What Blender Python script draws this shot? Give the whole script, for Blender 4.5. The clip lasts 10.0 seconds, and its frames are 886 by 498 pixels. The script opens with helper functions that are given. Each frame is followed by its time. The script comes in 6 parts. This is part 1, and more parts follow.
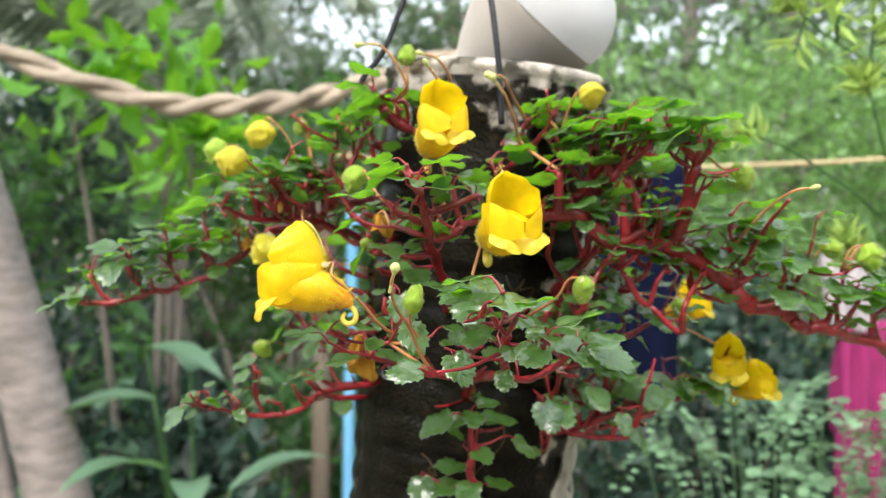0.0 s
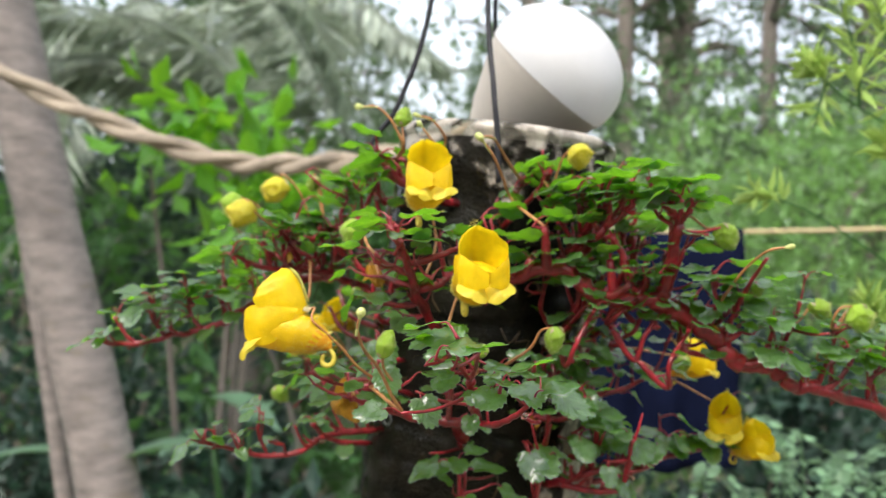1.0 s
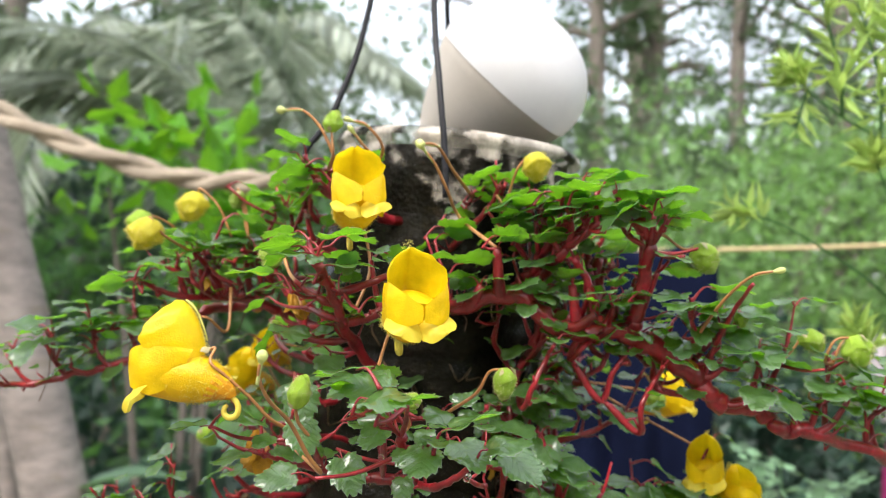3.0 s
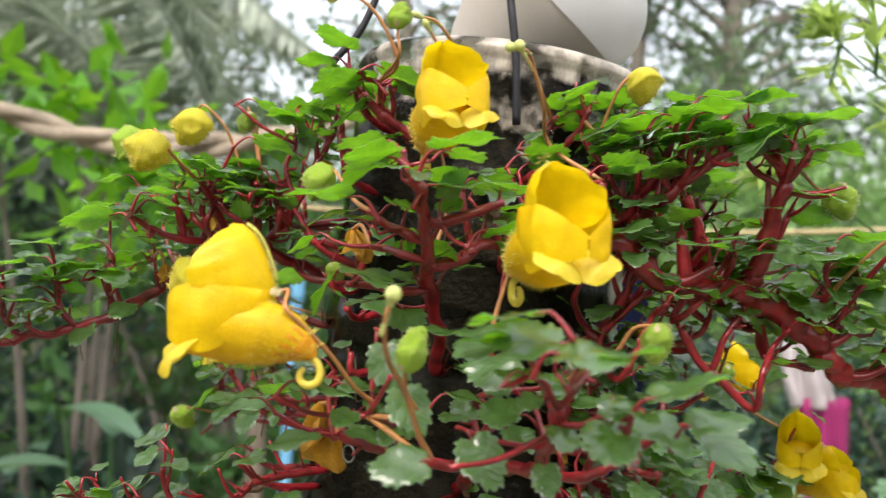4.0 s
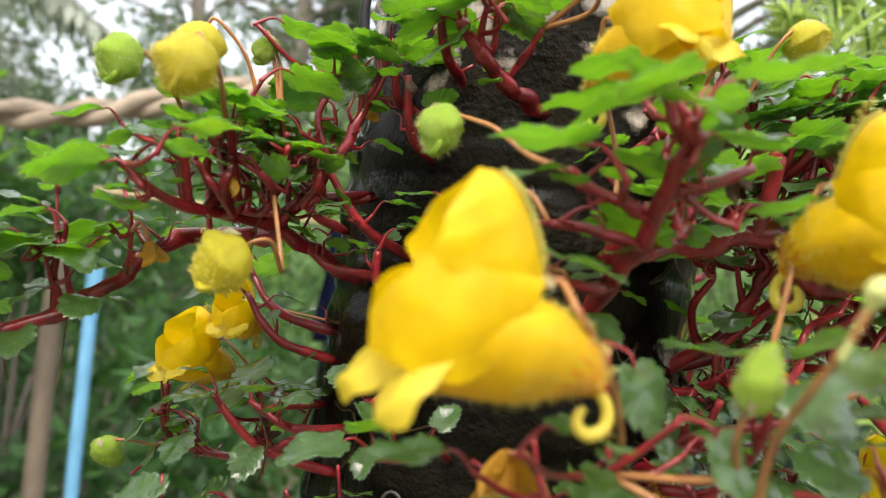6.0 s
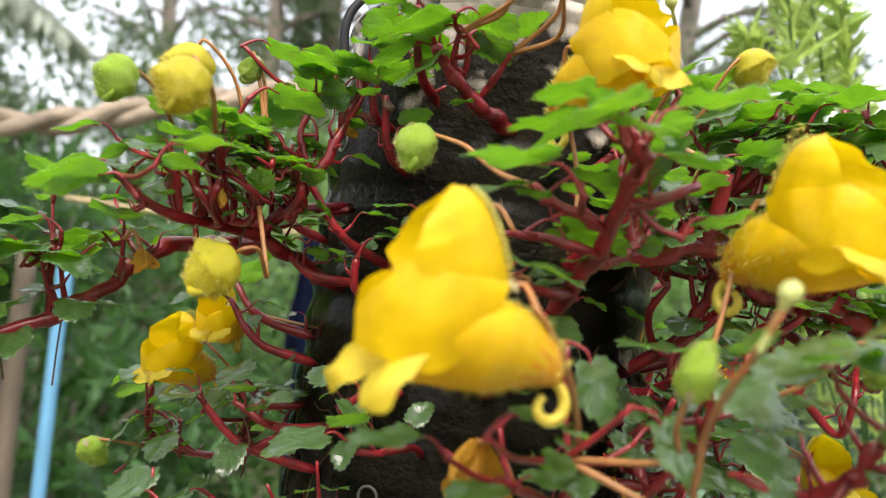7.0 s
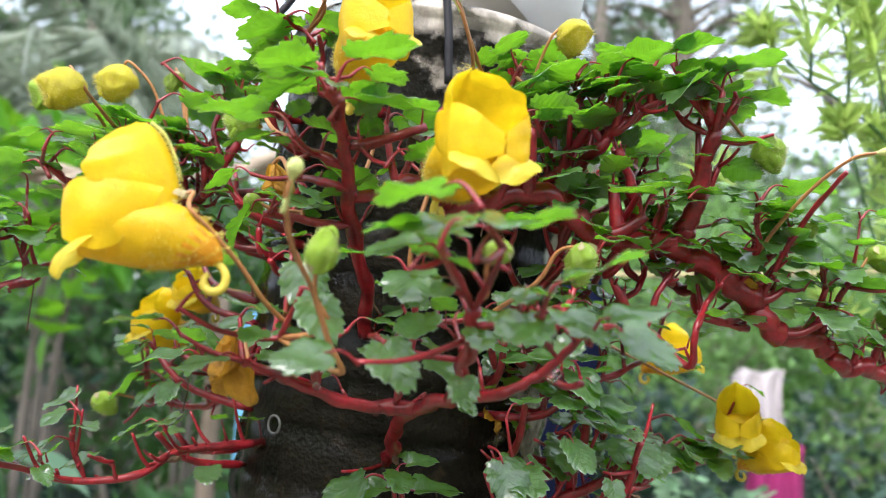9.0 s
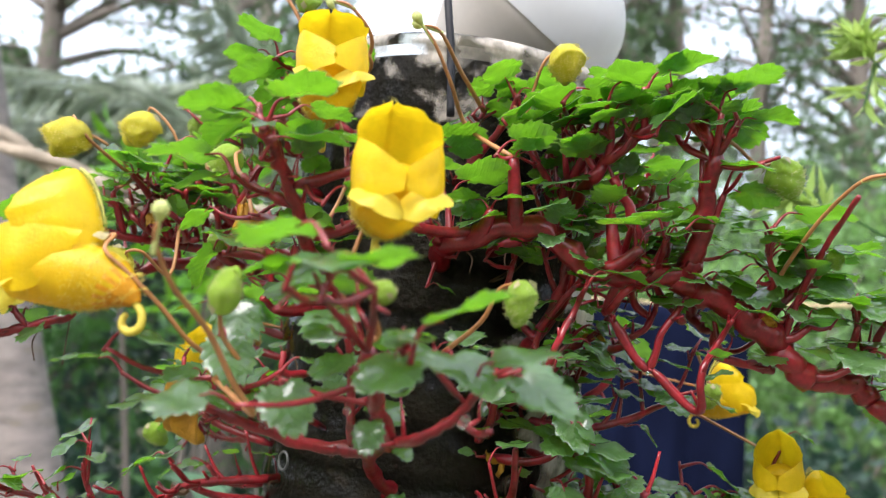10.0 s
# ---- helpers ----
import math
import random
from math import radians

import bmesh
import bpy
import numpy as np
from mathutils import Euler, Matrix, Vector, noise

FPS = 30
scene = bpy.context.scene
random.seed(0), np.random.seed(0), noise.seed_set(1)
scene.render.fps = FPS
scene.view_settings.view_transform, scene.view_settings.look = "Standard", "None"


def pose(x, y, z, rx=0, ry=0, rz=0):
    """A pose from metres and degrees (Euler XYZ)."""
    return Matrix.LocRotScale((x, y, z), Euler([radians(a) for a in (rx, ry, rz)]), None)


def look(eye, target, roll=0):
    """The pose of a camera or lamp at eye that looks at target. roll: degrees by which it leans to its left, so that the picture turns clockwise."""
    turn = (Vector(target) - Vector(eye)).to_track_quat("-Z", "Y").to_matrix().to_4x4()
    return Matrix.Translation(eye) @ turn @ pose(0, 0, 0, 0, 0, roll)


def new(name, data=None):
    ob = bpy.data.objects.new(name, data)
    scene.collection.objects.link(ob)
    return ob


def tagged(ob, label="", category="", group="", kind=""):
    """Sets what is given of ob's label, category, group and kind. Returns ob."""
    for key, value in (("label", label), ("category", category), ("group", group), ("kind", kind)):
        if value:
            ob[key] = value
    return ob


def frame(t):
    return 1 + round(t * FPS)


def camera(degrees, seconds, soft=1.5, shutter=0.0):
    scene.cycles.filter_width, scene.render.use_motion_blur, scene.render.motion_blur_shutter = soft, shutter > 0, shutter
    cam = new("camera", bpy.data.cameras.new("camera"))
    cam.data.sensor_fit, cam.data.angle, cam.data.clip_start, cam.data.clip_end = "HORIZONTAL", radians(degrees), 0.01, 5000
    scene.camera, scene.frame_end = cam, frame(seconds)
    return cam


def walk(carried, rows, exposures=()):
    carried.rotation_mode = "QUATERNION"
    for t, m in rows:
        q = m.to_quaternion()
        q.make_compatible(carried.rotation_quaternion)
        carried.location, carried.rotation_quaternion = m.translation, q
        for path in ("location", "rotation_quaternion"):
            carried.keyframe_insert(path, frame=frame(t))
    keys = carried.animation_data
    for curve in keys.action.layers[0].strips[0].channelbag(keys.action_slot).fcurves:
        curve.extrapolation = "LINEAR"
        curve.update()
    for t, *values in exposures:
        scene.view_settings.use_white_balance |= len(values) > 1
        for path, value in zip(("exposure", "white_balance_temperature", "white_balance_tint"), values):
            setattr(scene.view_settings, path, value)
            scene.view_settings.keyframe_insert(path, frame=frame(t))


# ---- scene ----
cam = camera(54.5, 10.0, soft=1.0, shutter=0.25)
PATH = [
    (0, (0.02007, -0.03374, 1.51374), (-0.0685, 1.9615, 1.4081), -1.56),
    (0.5, (0.04412, -0.06879, 1.52046), (-0.1019, 1.9252, 1.4682), -2.20),
    (1, (0.06331, -0.05173, 1.50895), (-0.1938, 1.9313, 1.5473), -0.39),
    (1.5, (0.09043, -0.02651, 1.51859), (-0.1443, 1.9589, 1.5733), -0.16),
    (2, (0.09940, -0.01737, 1.51535), (-0.1627, 1.9639, 1.5907), -0.46),
    (2.5, (0.09590, -0.01176, 1.51424), (-0.1959, 1.9651, 1.5962), -0.73),
    (2.7, (0.08720, -0.00647, 1.51451), (-0.1780, 1.9742, 1.5967), -0.79),
    (3.8, (0.01749, 0.07337, 1.49939), (0.0172, 2.0723, 1.5658), 0.25),
    (4, (-0.00427, 0.08443, 1.49668), (0.0399, 2.0834, 1.5438), 0.40),
    (4.5, (-0.04761, 0.12146, 1.49902), (0.1769, 2.1086, 1.5309), 0.05),
    (5, (-0.06931, 0.15975, 1.49555), (0.2950, 2.1255, 1.5504), -0.57),
    (5.5, (-0.08494, 0.17847, 1.48616), (0.3757, 2.1238, 1.5463), 0.85),
    (5.7, (-0.08946, 0.18375, 1.48920), (0.4034, 2.1213, 1.5455), 1.62),
    (6.8, (-0.10284, 0.16607, 1.49235), (0.4940, 2.0730, 1.5782), 1.98),
    (7, (-0.10110, 0.16404, 1.48986), (0.4956, 2.0708, 1.5798), 2.31),
    (7.5, (-0.08638, 0.15616, 1.48686), (0.5051, 2.0656, 1.5514), 2.18),
    (8, (-0.06763, 0.14463, 1.46535), (0.4557, 2.0737, 1.5343), 2.14),
    (8.5, (-0.02992, 0.11751, 1.45813), (0.3125, 2.0834, 1.5925), 1.07),
    (9, (0.00782, 0.09446, 1.45750), (0.1444, 2.0811, 1.6434), 0.41),
    (9.5, (0.04606, 0.10405, 1.45352), (-0.1166, 2.0861, 1.6653), 1.40),
    (10, (0.06913, 0.10355, 1.46108), (-0.1656, 2.0737, 1.7126), 0.96),
]
# the small camera's own exposure and white balance wander a little
EXPOSURES = [(0.0, 2.44, 6500, 10), (0.6, 2.22, 6500, 10), (1.2, 2.14, 6500, 11), (2.0, 2.24, 6500, 11), (2.6, 2.38, 6500, 11), (3.9, 2.16, 6750, 12), (4.6, 2.32, 6800, 12), (5.1, 2.36, 6850, 12),
             (5.7, 2.26, 6850, 13), (7.0, 2.18, 6850, 13), (7.6, 2.26, 6750, 13), (8.1, 2.38, 6600, 13), (8.6, 2.46, 6300, 13), (9.2, 2.42, 6100, 12), (10.0, 2.38, 6200, 13)]
walk(cam, [(t, look(eye, target, roll)) for t, eye, target, roll in PATH], EXPOSURES)
# a small lens close to its subject: a shallow depth of field at one fixed focus
cam.data.dof.use_dof = True
cam.data.dof.focus_distance = 0.295
cam.data.dof.aperture_fstop = 13.5

# ---- light: a bright overcast sky over a clearing ----
scene.view_settings.exposure = 2.32
world = bpy.data.worlds.new("world")
scene.world = world
world.use_nodes = True
wn = world.node_tree
sky = wn.nodes.new("ShaderNodeTexSky")
sky.sky_type = "NISHITA"
sky.sun_disc = False
sky.sun_elevation = radians(55)
sky.sun_rotation = radians(195)
sky.dust_density = 5.0
sky.air_density = 1.0
sky.ozone_density = 0.6
wn.nodes["Background"].inputs["Strength"].default_value = 0.15
cloud = wn.nodes.new("ShaderNodeMix")      # an even cloud cover before most of the blue
cloud.data_type = "RGBA"
cloud.inputs[0].default_value = 0.72
cloud.inputs[7].default_value = (2.75, 2.85, 2.95, 1)
wn.links.new(sky.outputs["Color"], cloud.inputs[6])
wn.links.new(cloud.outputs[2], wn.nodes["Background"].inputs["Color"])
sun = new("sun", bpy.data.lights.new("sun", "SUN"))
sun.data.energy = 0.8
sun.data.angle = radians(40)
sun.data.color = (1.0, 0.97, 0.92)
sun.matrix_world = look((-1.6, -5.6, 10.2), (0.0, 0.4, 1.5))

# ---- materials ----
def material(name, colour, rough=0.5, metal=0.0, spread=(0.75, 1.2), scale=40.0, fine=300.0, bump=0.15, through_colour=None, through_share=0.0,
             object_shift=0.0, spots=None, coat=0.0, detail_distance=0.002, coords="Object", stretch=(1, 1, 1), spec=0.5):
    """A surface with colour variation at two scales, relief, and light that shines through thin tissue."""
    m = bpy.data.materials.new(name)
    m.use_nodes = True
    nt = m.node_tree
    n, l = nt.nodes, nt.links
    b = n["Principled BSDF"]
    b.inputs["Roughness"].default_value = rough
    b.inputs["Metallic"].default_value = metal
    b.inputs["Coat Weight"].default_value = coat
    b.inputs["Coat Roughness"].default_value = 0.15
    b.inputs["Specular IOR Level"].default_value = spec
    tc = n.new("ShaderNodeTexCoord")
    mp = n.new("ShaderNodeMapping")
    mp.inputs["Scale"].default_value = stretch
    l.new(tc.outputs[coords], mp.inputs["Vector"])
    big = n.new("ShaderNodeTexNoise")
    big.inputs["Scale"].default_value = scale
    big.inputs["Detail"].default_value = 3
    small = n.new("ShaderNodeTexNoise")
    small.inputs["Scale"].default_value = fine
    small.inputs["Detail"].default_value = 4
    l.new(mp.outputs[0], big.inputs["Vector"])
    l.new(mp.outputs[0], small.inputs["Vector"])
    add = n.new("ShaderNodeMath")
    add.operation = "MULTIPLY_ADD"
    add.inputs[1].default_value = 0.4
    l.new(small.outputs["Fac"], add.inputs[0])
    l.new(big.outputs["Fac"], add.inputs[2])
    info = n.new("ShaderNodeObjectInfo")
    sh = n.new("ShaderNodeMath")
    sh.operation = "MULTIPLY_ADD"
    sh.inputs[1].default_value = object_shift
    l.new(info.outputs["Random"], sh.inputs[0])
    l.new(add.outputs[0], sh.inputs[2])
    ramp = n.new("ShaderNodeValToRGB")
    e = ramp.color_ramp.elements
    mid = 0.7 + object_shift / 2
    e[0].position, e[1].position = mid - 0.28 - object_shift / 2, mid + 0.28 + object_shift / 2
    e[0].color = (*[c * spread[0] for c in colour], 1)
    e[1].color = (*[min(0.95, c * spread[1]) for c in colour], 1)
    l.new(sh.outputs[0], ramp.inputs[0])
    out_colour = ramp.outputs["Color"]
    if spots:
        sp = n.new("ShaderNodeTexNoise")
        sp.inputs["Scale"].default_value = spots[1]
        sp.inputs["Detail"].default_value = 5
        l.new(mp.outputs[0], sp.inputs["Vector"])
        rr = n.new("ShaderNodeValToRGB")
        rr.color_ramp.elements[0].position, rr.color_ramp.elements[1].position = spots[2], spots[2] + 0.08
        l.new(sp.outputs["Fac"], rr.inputs[0])
        mx = n.new("ShaderNodeMix")
        mx.data_type = "RGBA"
        l.new(rr.outputs["Color"], mx.inputs[0])
        l.new(out_colour, mx.inputs[6])
        mx.inputs[7].default_value = (*spots[0], 1)
        out_colour = mx.outputs[2]
    l.new(out_colour, b.inputs["Base Color"])
    bp = n.new("ShaderNodeBump")
    bp.inputs["Strength"].default_value = bump
    bp.inputs["Distance"].default_value = detail_distance
    l.new(add.outputs[0], bp.inputs["Height"])
    l.new(bp.outputs["Normal"], b.inputs["Normal"])
    if through_share:
        tr = n.new("ShaderNodeBsdfTranslucent")
        hue = n.new("ShaderNodeMix")
        hue.data_type = "RGBA"
        hue.blend_type = "MULTIPLY"
        hue.inputs[0].default_value = 0.35
        hue.inputs[6].default_value = (*through_colour, 1)
        l.new(big.outputs["Fac"], hue.inputs[7])
        l.new(hue.outputs[2], tr.inputs["Color"])
        l.new(bp.outputs["Normal"], tr.inputs["Normal"])
        mix = n.new("ShaderNodeMixShader")
        mix.inputs[0].default_value = through_share
        l.new(b.outputs[0], mix.inputs[1])
        l.new(tr.outputs[0], mix.inputs[2])
        l.new(mix.outputs[0], n["Material Output"].inputs["Surface"])
    return m


def leaf_material(name, colour, through_colour, share, rough=0.35, vein=7.0):
    """A leaf with side veins that run slantwise from its midrib; the blade lies along its own x."""
    m = material(name, colour, rough, 0, (0.65, 1.3), 5, 45, 0.55, through_colour, share, object_shift=0.5, detail_distance=0.0022)
    nt = m.node_tree
    n, l = nt.nodes, nt.links
    tc = next(k for k in n if k.bl_idname == "ShaderNodeTexCoord")
    sep = n.new("ShaderNodeSeparateXYZ")
    l.new(tc.outputs["Object"], sep.inputs[0])
    ab = n.new("ShaderNodeMath")
    ab.operation = "ABSOLUTE"
    l.new(sep.outputs["Y"], ab.inputs[0])
    sl = n.new("ShaderNodeMath")
    sl.operation = "MULTIPLY_ADD"
    sl.inputs[1].default_value = -0.9
    l.new(ab.outputs[0], sl.inputs[0])
    l.new(sep.outputs["X"], sl.inputs[2])
    sc = n.new("ShaderNodeMath")
    sc.operation = "MULTIPLY"
    sc.inputs[1].default_value = vein * math.pi
    l.new(sl.outputs[0], sc.inputs[0])
    si = n.new("ShaderNodeMath")
    si.operation = "SINE"
    l.new(sc.outputs[0], si.inputs[0])
    pw = n.new("ShaderNodeMath")
    pw.operation = "POWER"
    sq = n.new("ShaderNodeMath")
    sq.operation = "ABSOLUTE"
    l.new(si.outputs[0], sq.inputs[0])
    l.new(sq.outputs[0], pw.inputs[0])
    pw.inputs[1].default_value = 0.35
    vb = n.new("ShaderNodeBump")
    vb.inputs["Strength"].default_value = 0.5
    vb.inputs["Distance"].default_value = 0.0005
    l.new(pw.outputs[0], vb.inputs["Height"])
    old = next(k for k in n if k.bl_idname == "ShaderNodeBump" and k != vb)
    l.new(vb.outputs["Normal"], old.inputs["Normal"])
    return m


M_LEAF = leaf_material("impatiens_leaf", (0.060, 0.132, 0.044), (0.22, 0.56, 0.015), 0.46, 0.26)
M_LEAF.node_tree.nodes["Principled BSDF"].inputs["Coat Weight"].default_value = 1.0     # wet from the rain
M_LEAF.node_tree.nodes["Principled BSDF"].inputs["Specular IOR Level"].default_value = 0.8
M_LEAF.node_tree.nodes["Principled BSDF"].inputs["Coat Roughness"].default_value = 0.10
M_LEAF.node_tree.nodes["Principled BSDF"].inputs["Coat IOR"].default_value = 1.75
# lighter than the blade: the thin glint along a leaf's edge, as colour
M_LEAF_EDGE = material("leaf_margin_glint", (0.09, 0.17, 0.075), 0.25, 0, (0.7, 1.3), 120, 900, 0.1, (0.4, 0.62, 0.10), 0.3, coat=0.4)
M_STEM = material("red_stem", (0.245, 0.012, 0.019), 0.30, 0, (0.35, 1.5), 120, 700, 0.3, coat=0.45, detail_distance=0.001, spots=((0.36, 0.03, 0.035), 260, 0.70), spec=0.35)
M_STALK = material("flower_stalk", (0.38, 0.17, 0.06), 0.4, 0, (0.7, 1.3), 160, 900, 0.2, detail_distance=0.0006)
M_PETAL = material("yellow_petal", (0.80, 0.57, 0.005), 0.38, 0, (0.80, 1.06), 170, 1400, 0.3, (1.0, 0.78, 0.01), 0.40, detail_distance=0.0012, spec=0.4)
M_LIP = material("pale_yellow_petal", (0.84, 0.67, 0.055), 0.40, 0, (0.84, 1.06), 170, 1400, 0.3, (1.0, 0.86, 0.12), 0.5, detail_distance=0.0012, spec=0.4)
M_POUCH = material("yellow_pouch", (0.79, 0.535, 0.005), 0.42, 0, (0.82, 1.06), 200, 1800, 0.4, (1.0, 0.72, 0.01), 0.36, detail_distance=0.0012, spec=0.4)
M_ORANGE = material("orange_throat", (0.82, 0.36, 0.010), 0.5, 0, (0.7, 1.3), 500, 1500, 0.3, (0.8, 0.3, 0.02), 0.3)
M_SPUR = material("spur", (0.80, 0.66, 0.10), 0.45, 0, (0.85, 1.1), 300, 1500, 0.25, (0.8, 0.7, 0.1), 0.35)
M_HAIR = material("hairs", (0.93, 0.82, 0.22), 0.5, 0, (0.9, 1.1), 100, 300, 0.0, (0.95, 0.8, 0.2), 0.5)
M_BUD_Y = material("yellow_bud", (0.64, 0.58, 0.035), 0.40, 0, (0.45, 1.3), 220, 1200, 0.4, (0.85, 0.76, 0.04), 0.35, object_shift=0.2, detail_distance=0.001)
M_BUD_G = material("green_bud", (0.28, 0.44, 0.04), 0.38, 0, (0.55, 1.3), 200, 1200, 0.5, (0.5, 0.72, 0.06), 0.32, object_shift=0.3, detail_distance=0.001)
M_PALE = material("pale_tip", (0.60, 0.66, 0.24), 0.45, 0, (0.8, 1.15), 400, 1500, 0.3, (0.8, 0.8, 0.4), 0.3)
M_CREST = material("petal_crest", (0.66, 0.64, 0.16), 0.45, 0, (0.6, 1.25), 300, 1500, 0.4, (0.75, 0.75, 0.2), 0.35)
M_DRY = material("dry_brown", (0.09, 0.05, 0.028), 0.8, 0, (0.5, 1.6), 200, 900, 0.5)
M_SEPAL = material("pale_sepal", (0.52, 0.46, 0.26), 0.5, 0, (0.7, 1.2), 300, 1200, 0.3, (0.6, 0.55, 0.3), 0.35)
M_WILT = material("withered_petal", (0.58, 0.30, 0.025), 0.6, 0, (0.4, 1.25), 160, 900, 0.7, (0.7, 0.4, 0.04), 0.35, detail_distance=0.002)
M_HOLE = material("melted_rim", (0.10, 0.10, 0.095), 0.5, 0, (0.7, 1.3), 200, 900, 0.2)
M_WIRE = material("black_wire", (0.014, 0.014, 0.017), 0.5, 0, (0.8, 1.5), 200, 900, 0.1, spec=0.25)
M_SOIL = material("wet_soil", (0.017, 0.014, 0.011), 0.55, 0, (0.3, 1.9), 60, 420, 0.9, detail_distance=0.004, spec=0.2, spots=((0.045, 0.033, 0.022), 90, 0.64))
M_ROOT = material("fine_roots", (0.16, 0.10, 0.055), 0.6, 0, (0.6, 1.4), 200, 900, 0.3)
M_LAMP = material("white_plastic", (0.80, 0.80, 0.81), 0.35, 0, (0.97, 1.03), 30, 300, 0.03, (0.92, 0.92, 0.92), 0.42, spots=((0.74, 0.72, 0.68), 45, 0.74))
M_LAMP_BODY = material("grey_lamp_body", (0.44, 0.40, 0.35), 0.5, 0, (0.92, 1.06), 30, 300, 0.04)
M_BARK = material("palm_bark", (0.225, 0.195, 0.178), 0.85, 0, (0.55, 1.35), 14, 90, 0.45, detail_distance=0.010, stretch=(1, 1, 3.0), spots=((0.19, 0.16, 0.13), 9, 0.60))
M_WOOD = material("grey_wood", (0.17, 0.135, 0.10), 0.85, 0, (0.6, 1.3), 12, 80, 0.5, detail_distance=0.01, stretch=(1, 1, 0.25))
M_LIANA = material("dry_vine", (0.34, 0.28, 0.21), 0.8, 0, (0.45, 1.3), 30, 160, 0.8, detail_distance=0.006, stretch=(0.4, 1, 1))
M_PIPE = material("blue_pipe", (0.16, 0.42, 0.66), 0.4, 0, (0.85, 1.1), 10, 90, 0.1, spots=((0.35, 0.45, 0.5), 16, 0.66))
M_NAVY = material("navy_cloth", (0.004, 0.006, 0.019), 0.95, 0, (0.7, 1.3), 8, 700, 0.3, spec=0.05)
M_MAGENTA = material("magenta_cloth", (0.26, 0.015, 0.11), 0.85, 0, (0.75, 1.2), 8, 700, 0.3, (0.4, 0.03, 0.2), 0.15)
M_WHITE_CLOTH = material("white_cloth", (0.36, 0.33, 0.34), 0.9, 0, (0.85, 1.1), 8, 700, 0.3)
M_LINE = material("clothes_line", (0.45, 0.36, 0.20), 0.8, 0, (0.8, 1.2), 60, 500, 0.3)
M_GROUND = material("forest_floor", (0.125, 0.112, 0.078), 0.95, 0, (0.45, 1.6), 3.0, 30, 0.8, detail_distance=0.03, spots=((0.17, 0.135, 0.09), 5, 0.58))
M_TRUNK = material("tree_bark", (0.15, 0.13, 0.11), 0.9, 0, (0.6, 1.5), 5, 40, 0.7, detail_distance=0.02, stretch=(1, 1, 0.3))


def foliage(name, colour, through_colour, share=0.4, rough=0.45):
    m = material(name, colour, rough, 0, (0.7, 1.25), 1.2, 20, 0.0, through_colour, share)
    nt = m.node_tree
    n, l = nt.nodes, nt.links
    geo = n.new("ShaderNodeNewGeometry")
    hsv = n.new("ShaderNodeHueSaturation")
    mr = n.new("ShaderNodeMapRange")
    mr.inputs["To Min"].default_value, mr.inputs["To Max"].default_value = 0.3, 1.75
    l.new(geo.outputs["Random Per Island"], mr.inputs["Value"])
    l.new(mr.outputs[0], hsv.inputs["Value"])
    ramp = next(k for k in n if k.bl_idname == "ShaderNodeValToRGB")
    l.new(ramp.outputs["Color"], hsv.inputs["Color"])
    l.new(hsv.outputs[0], n["Principled BSDF"].inputs["Base Color"])
    return m


M_FOL_A = foliage("shrub_leaf", (0.05, 0.125, 0.04), (0.17, 0.40, 0.08))
M_FOL_B = foliage("light_shrub_leaf", (0.12, 0.22, 0.075), (0.34, 0.62, 0.16))
M_FOL_C = foliage("tree_leaf", (0.05, 0.09, 0.04), (0.16, 0.28, 0.09), 0.4)
# dark enough to carry the shade of the low shrubs in its colour
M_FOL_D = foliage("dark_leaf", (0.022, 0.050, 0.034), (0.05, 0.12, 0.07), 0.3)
M_FOL_E = foliage("bright_leaf", (0.10, 0.27, 0.03), (0.34, 0.75, 0.03), 0.45)
# tree leaf made paler and greyer, so the colour holds the distance haze
M_FOL_H = foliage("hazy_thicket_leaf", (0.085, 0.13, 0.075), (0.20, 0.32, 0.14), 0.4)
M_FROND = foliage("palm_leaf", (0.34, 0.39, 0.32), (0.42, 0.50, 0.34), 0.4)
M_NEEDLE = foliage("narrow_leaf", (0.26, 0.38, 0.10), (0.58, 0.78, 0.18), 0.5)
M_FERN = foliage("round_leaf", (0.11, 0.20, 0.11), (0.22, 0.40, 0.14), 0.35)
M_BIGLEAF = foliage("broad_leaf", (0.11, 0.20, 0.13), (0.2, 0.42, 0.12), 0.35, 0.3)

# clear plastic with lime scale and algae
M_PLASTIC = material("clear_plastic", (0.33, 0.295, 0.245), 0.35, 0, (0.45, 1.6), 90, 700, 0.3, stretch=(1, 1, 0.30))
nt = M_PLASTIC.node_tree
pb = nt.nodes["Principled BSDF"]
tcn = next(k for k in nt.nodes if k.bl_idname == "ShaderNodeTexCoord")
clear = nt.nodes.new("ShaderNodeBsdfTransparent")
clear.inputs[0].default_value = (0.66, 0.66, 0.60, 1)
gloss = nt.nodes.new("ShaderNodeBsdfGlossy")
gloss.inputs["Roughness"].default_value = 0.10
fres = nt.nodes.new("ShaderNodeFresnel")
fres.inputs[0].default_value = 1.18
pane = nt.nodes.new("ShaderNodeMixShader")
nt.links.new(fres.outputs[0], pane.inputs[0])
nt.links.new(clear.outputs[0], pane.inputs[1])
nt.links.new(gloss.outputs[0], pane.inputs[2])
ns = nt.nodes.new("ShaderNodeTexNoise")
ns.inputs["Scale"].default_value = 55
ns.inputs["Detail"].default_value = 6
sepz = nt.nodes.new("ShaderNodeSeparateXYZ")
nt.links.new(tcn.outputs["Object"], sepz.inputs[0])
nt.links.new(tcn.outputs["Object"], ns.inputs["Vector"])
band = nt.nodes.new("ShaderNodeMapRange")   # scale gathers round the dry brim
band.inputs["From Min"].default_value, band.inputs["From Max"].default_value = 0.225, 0.280
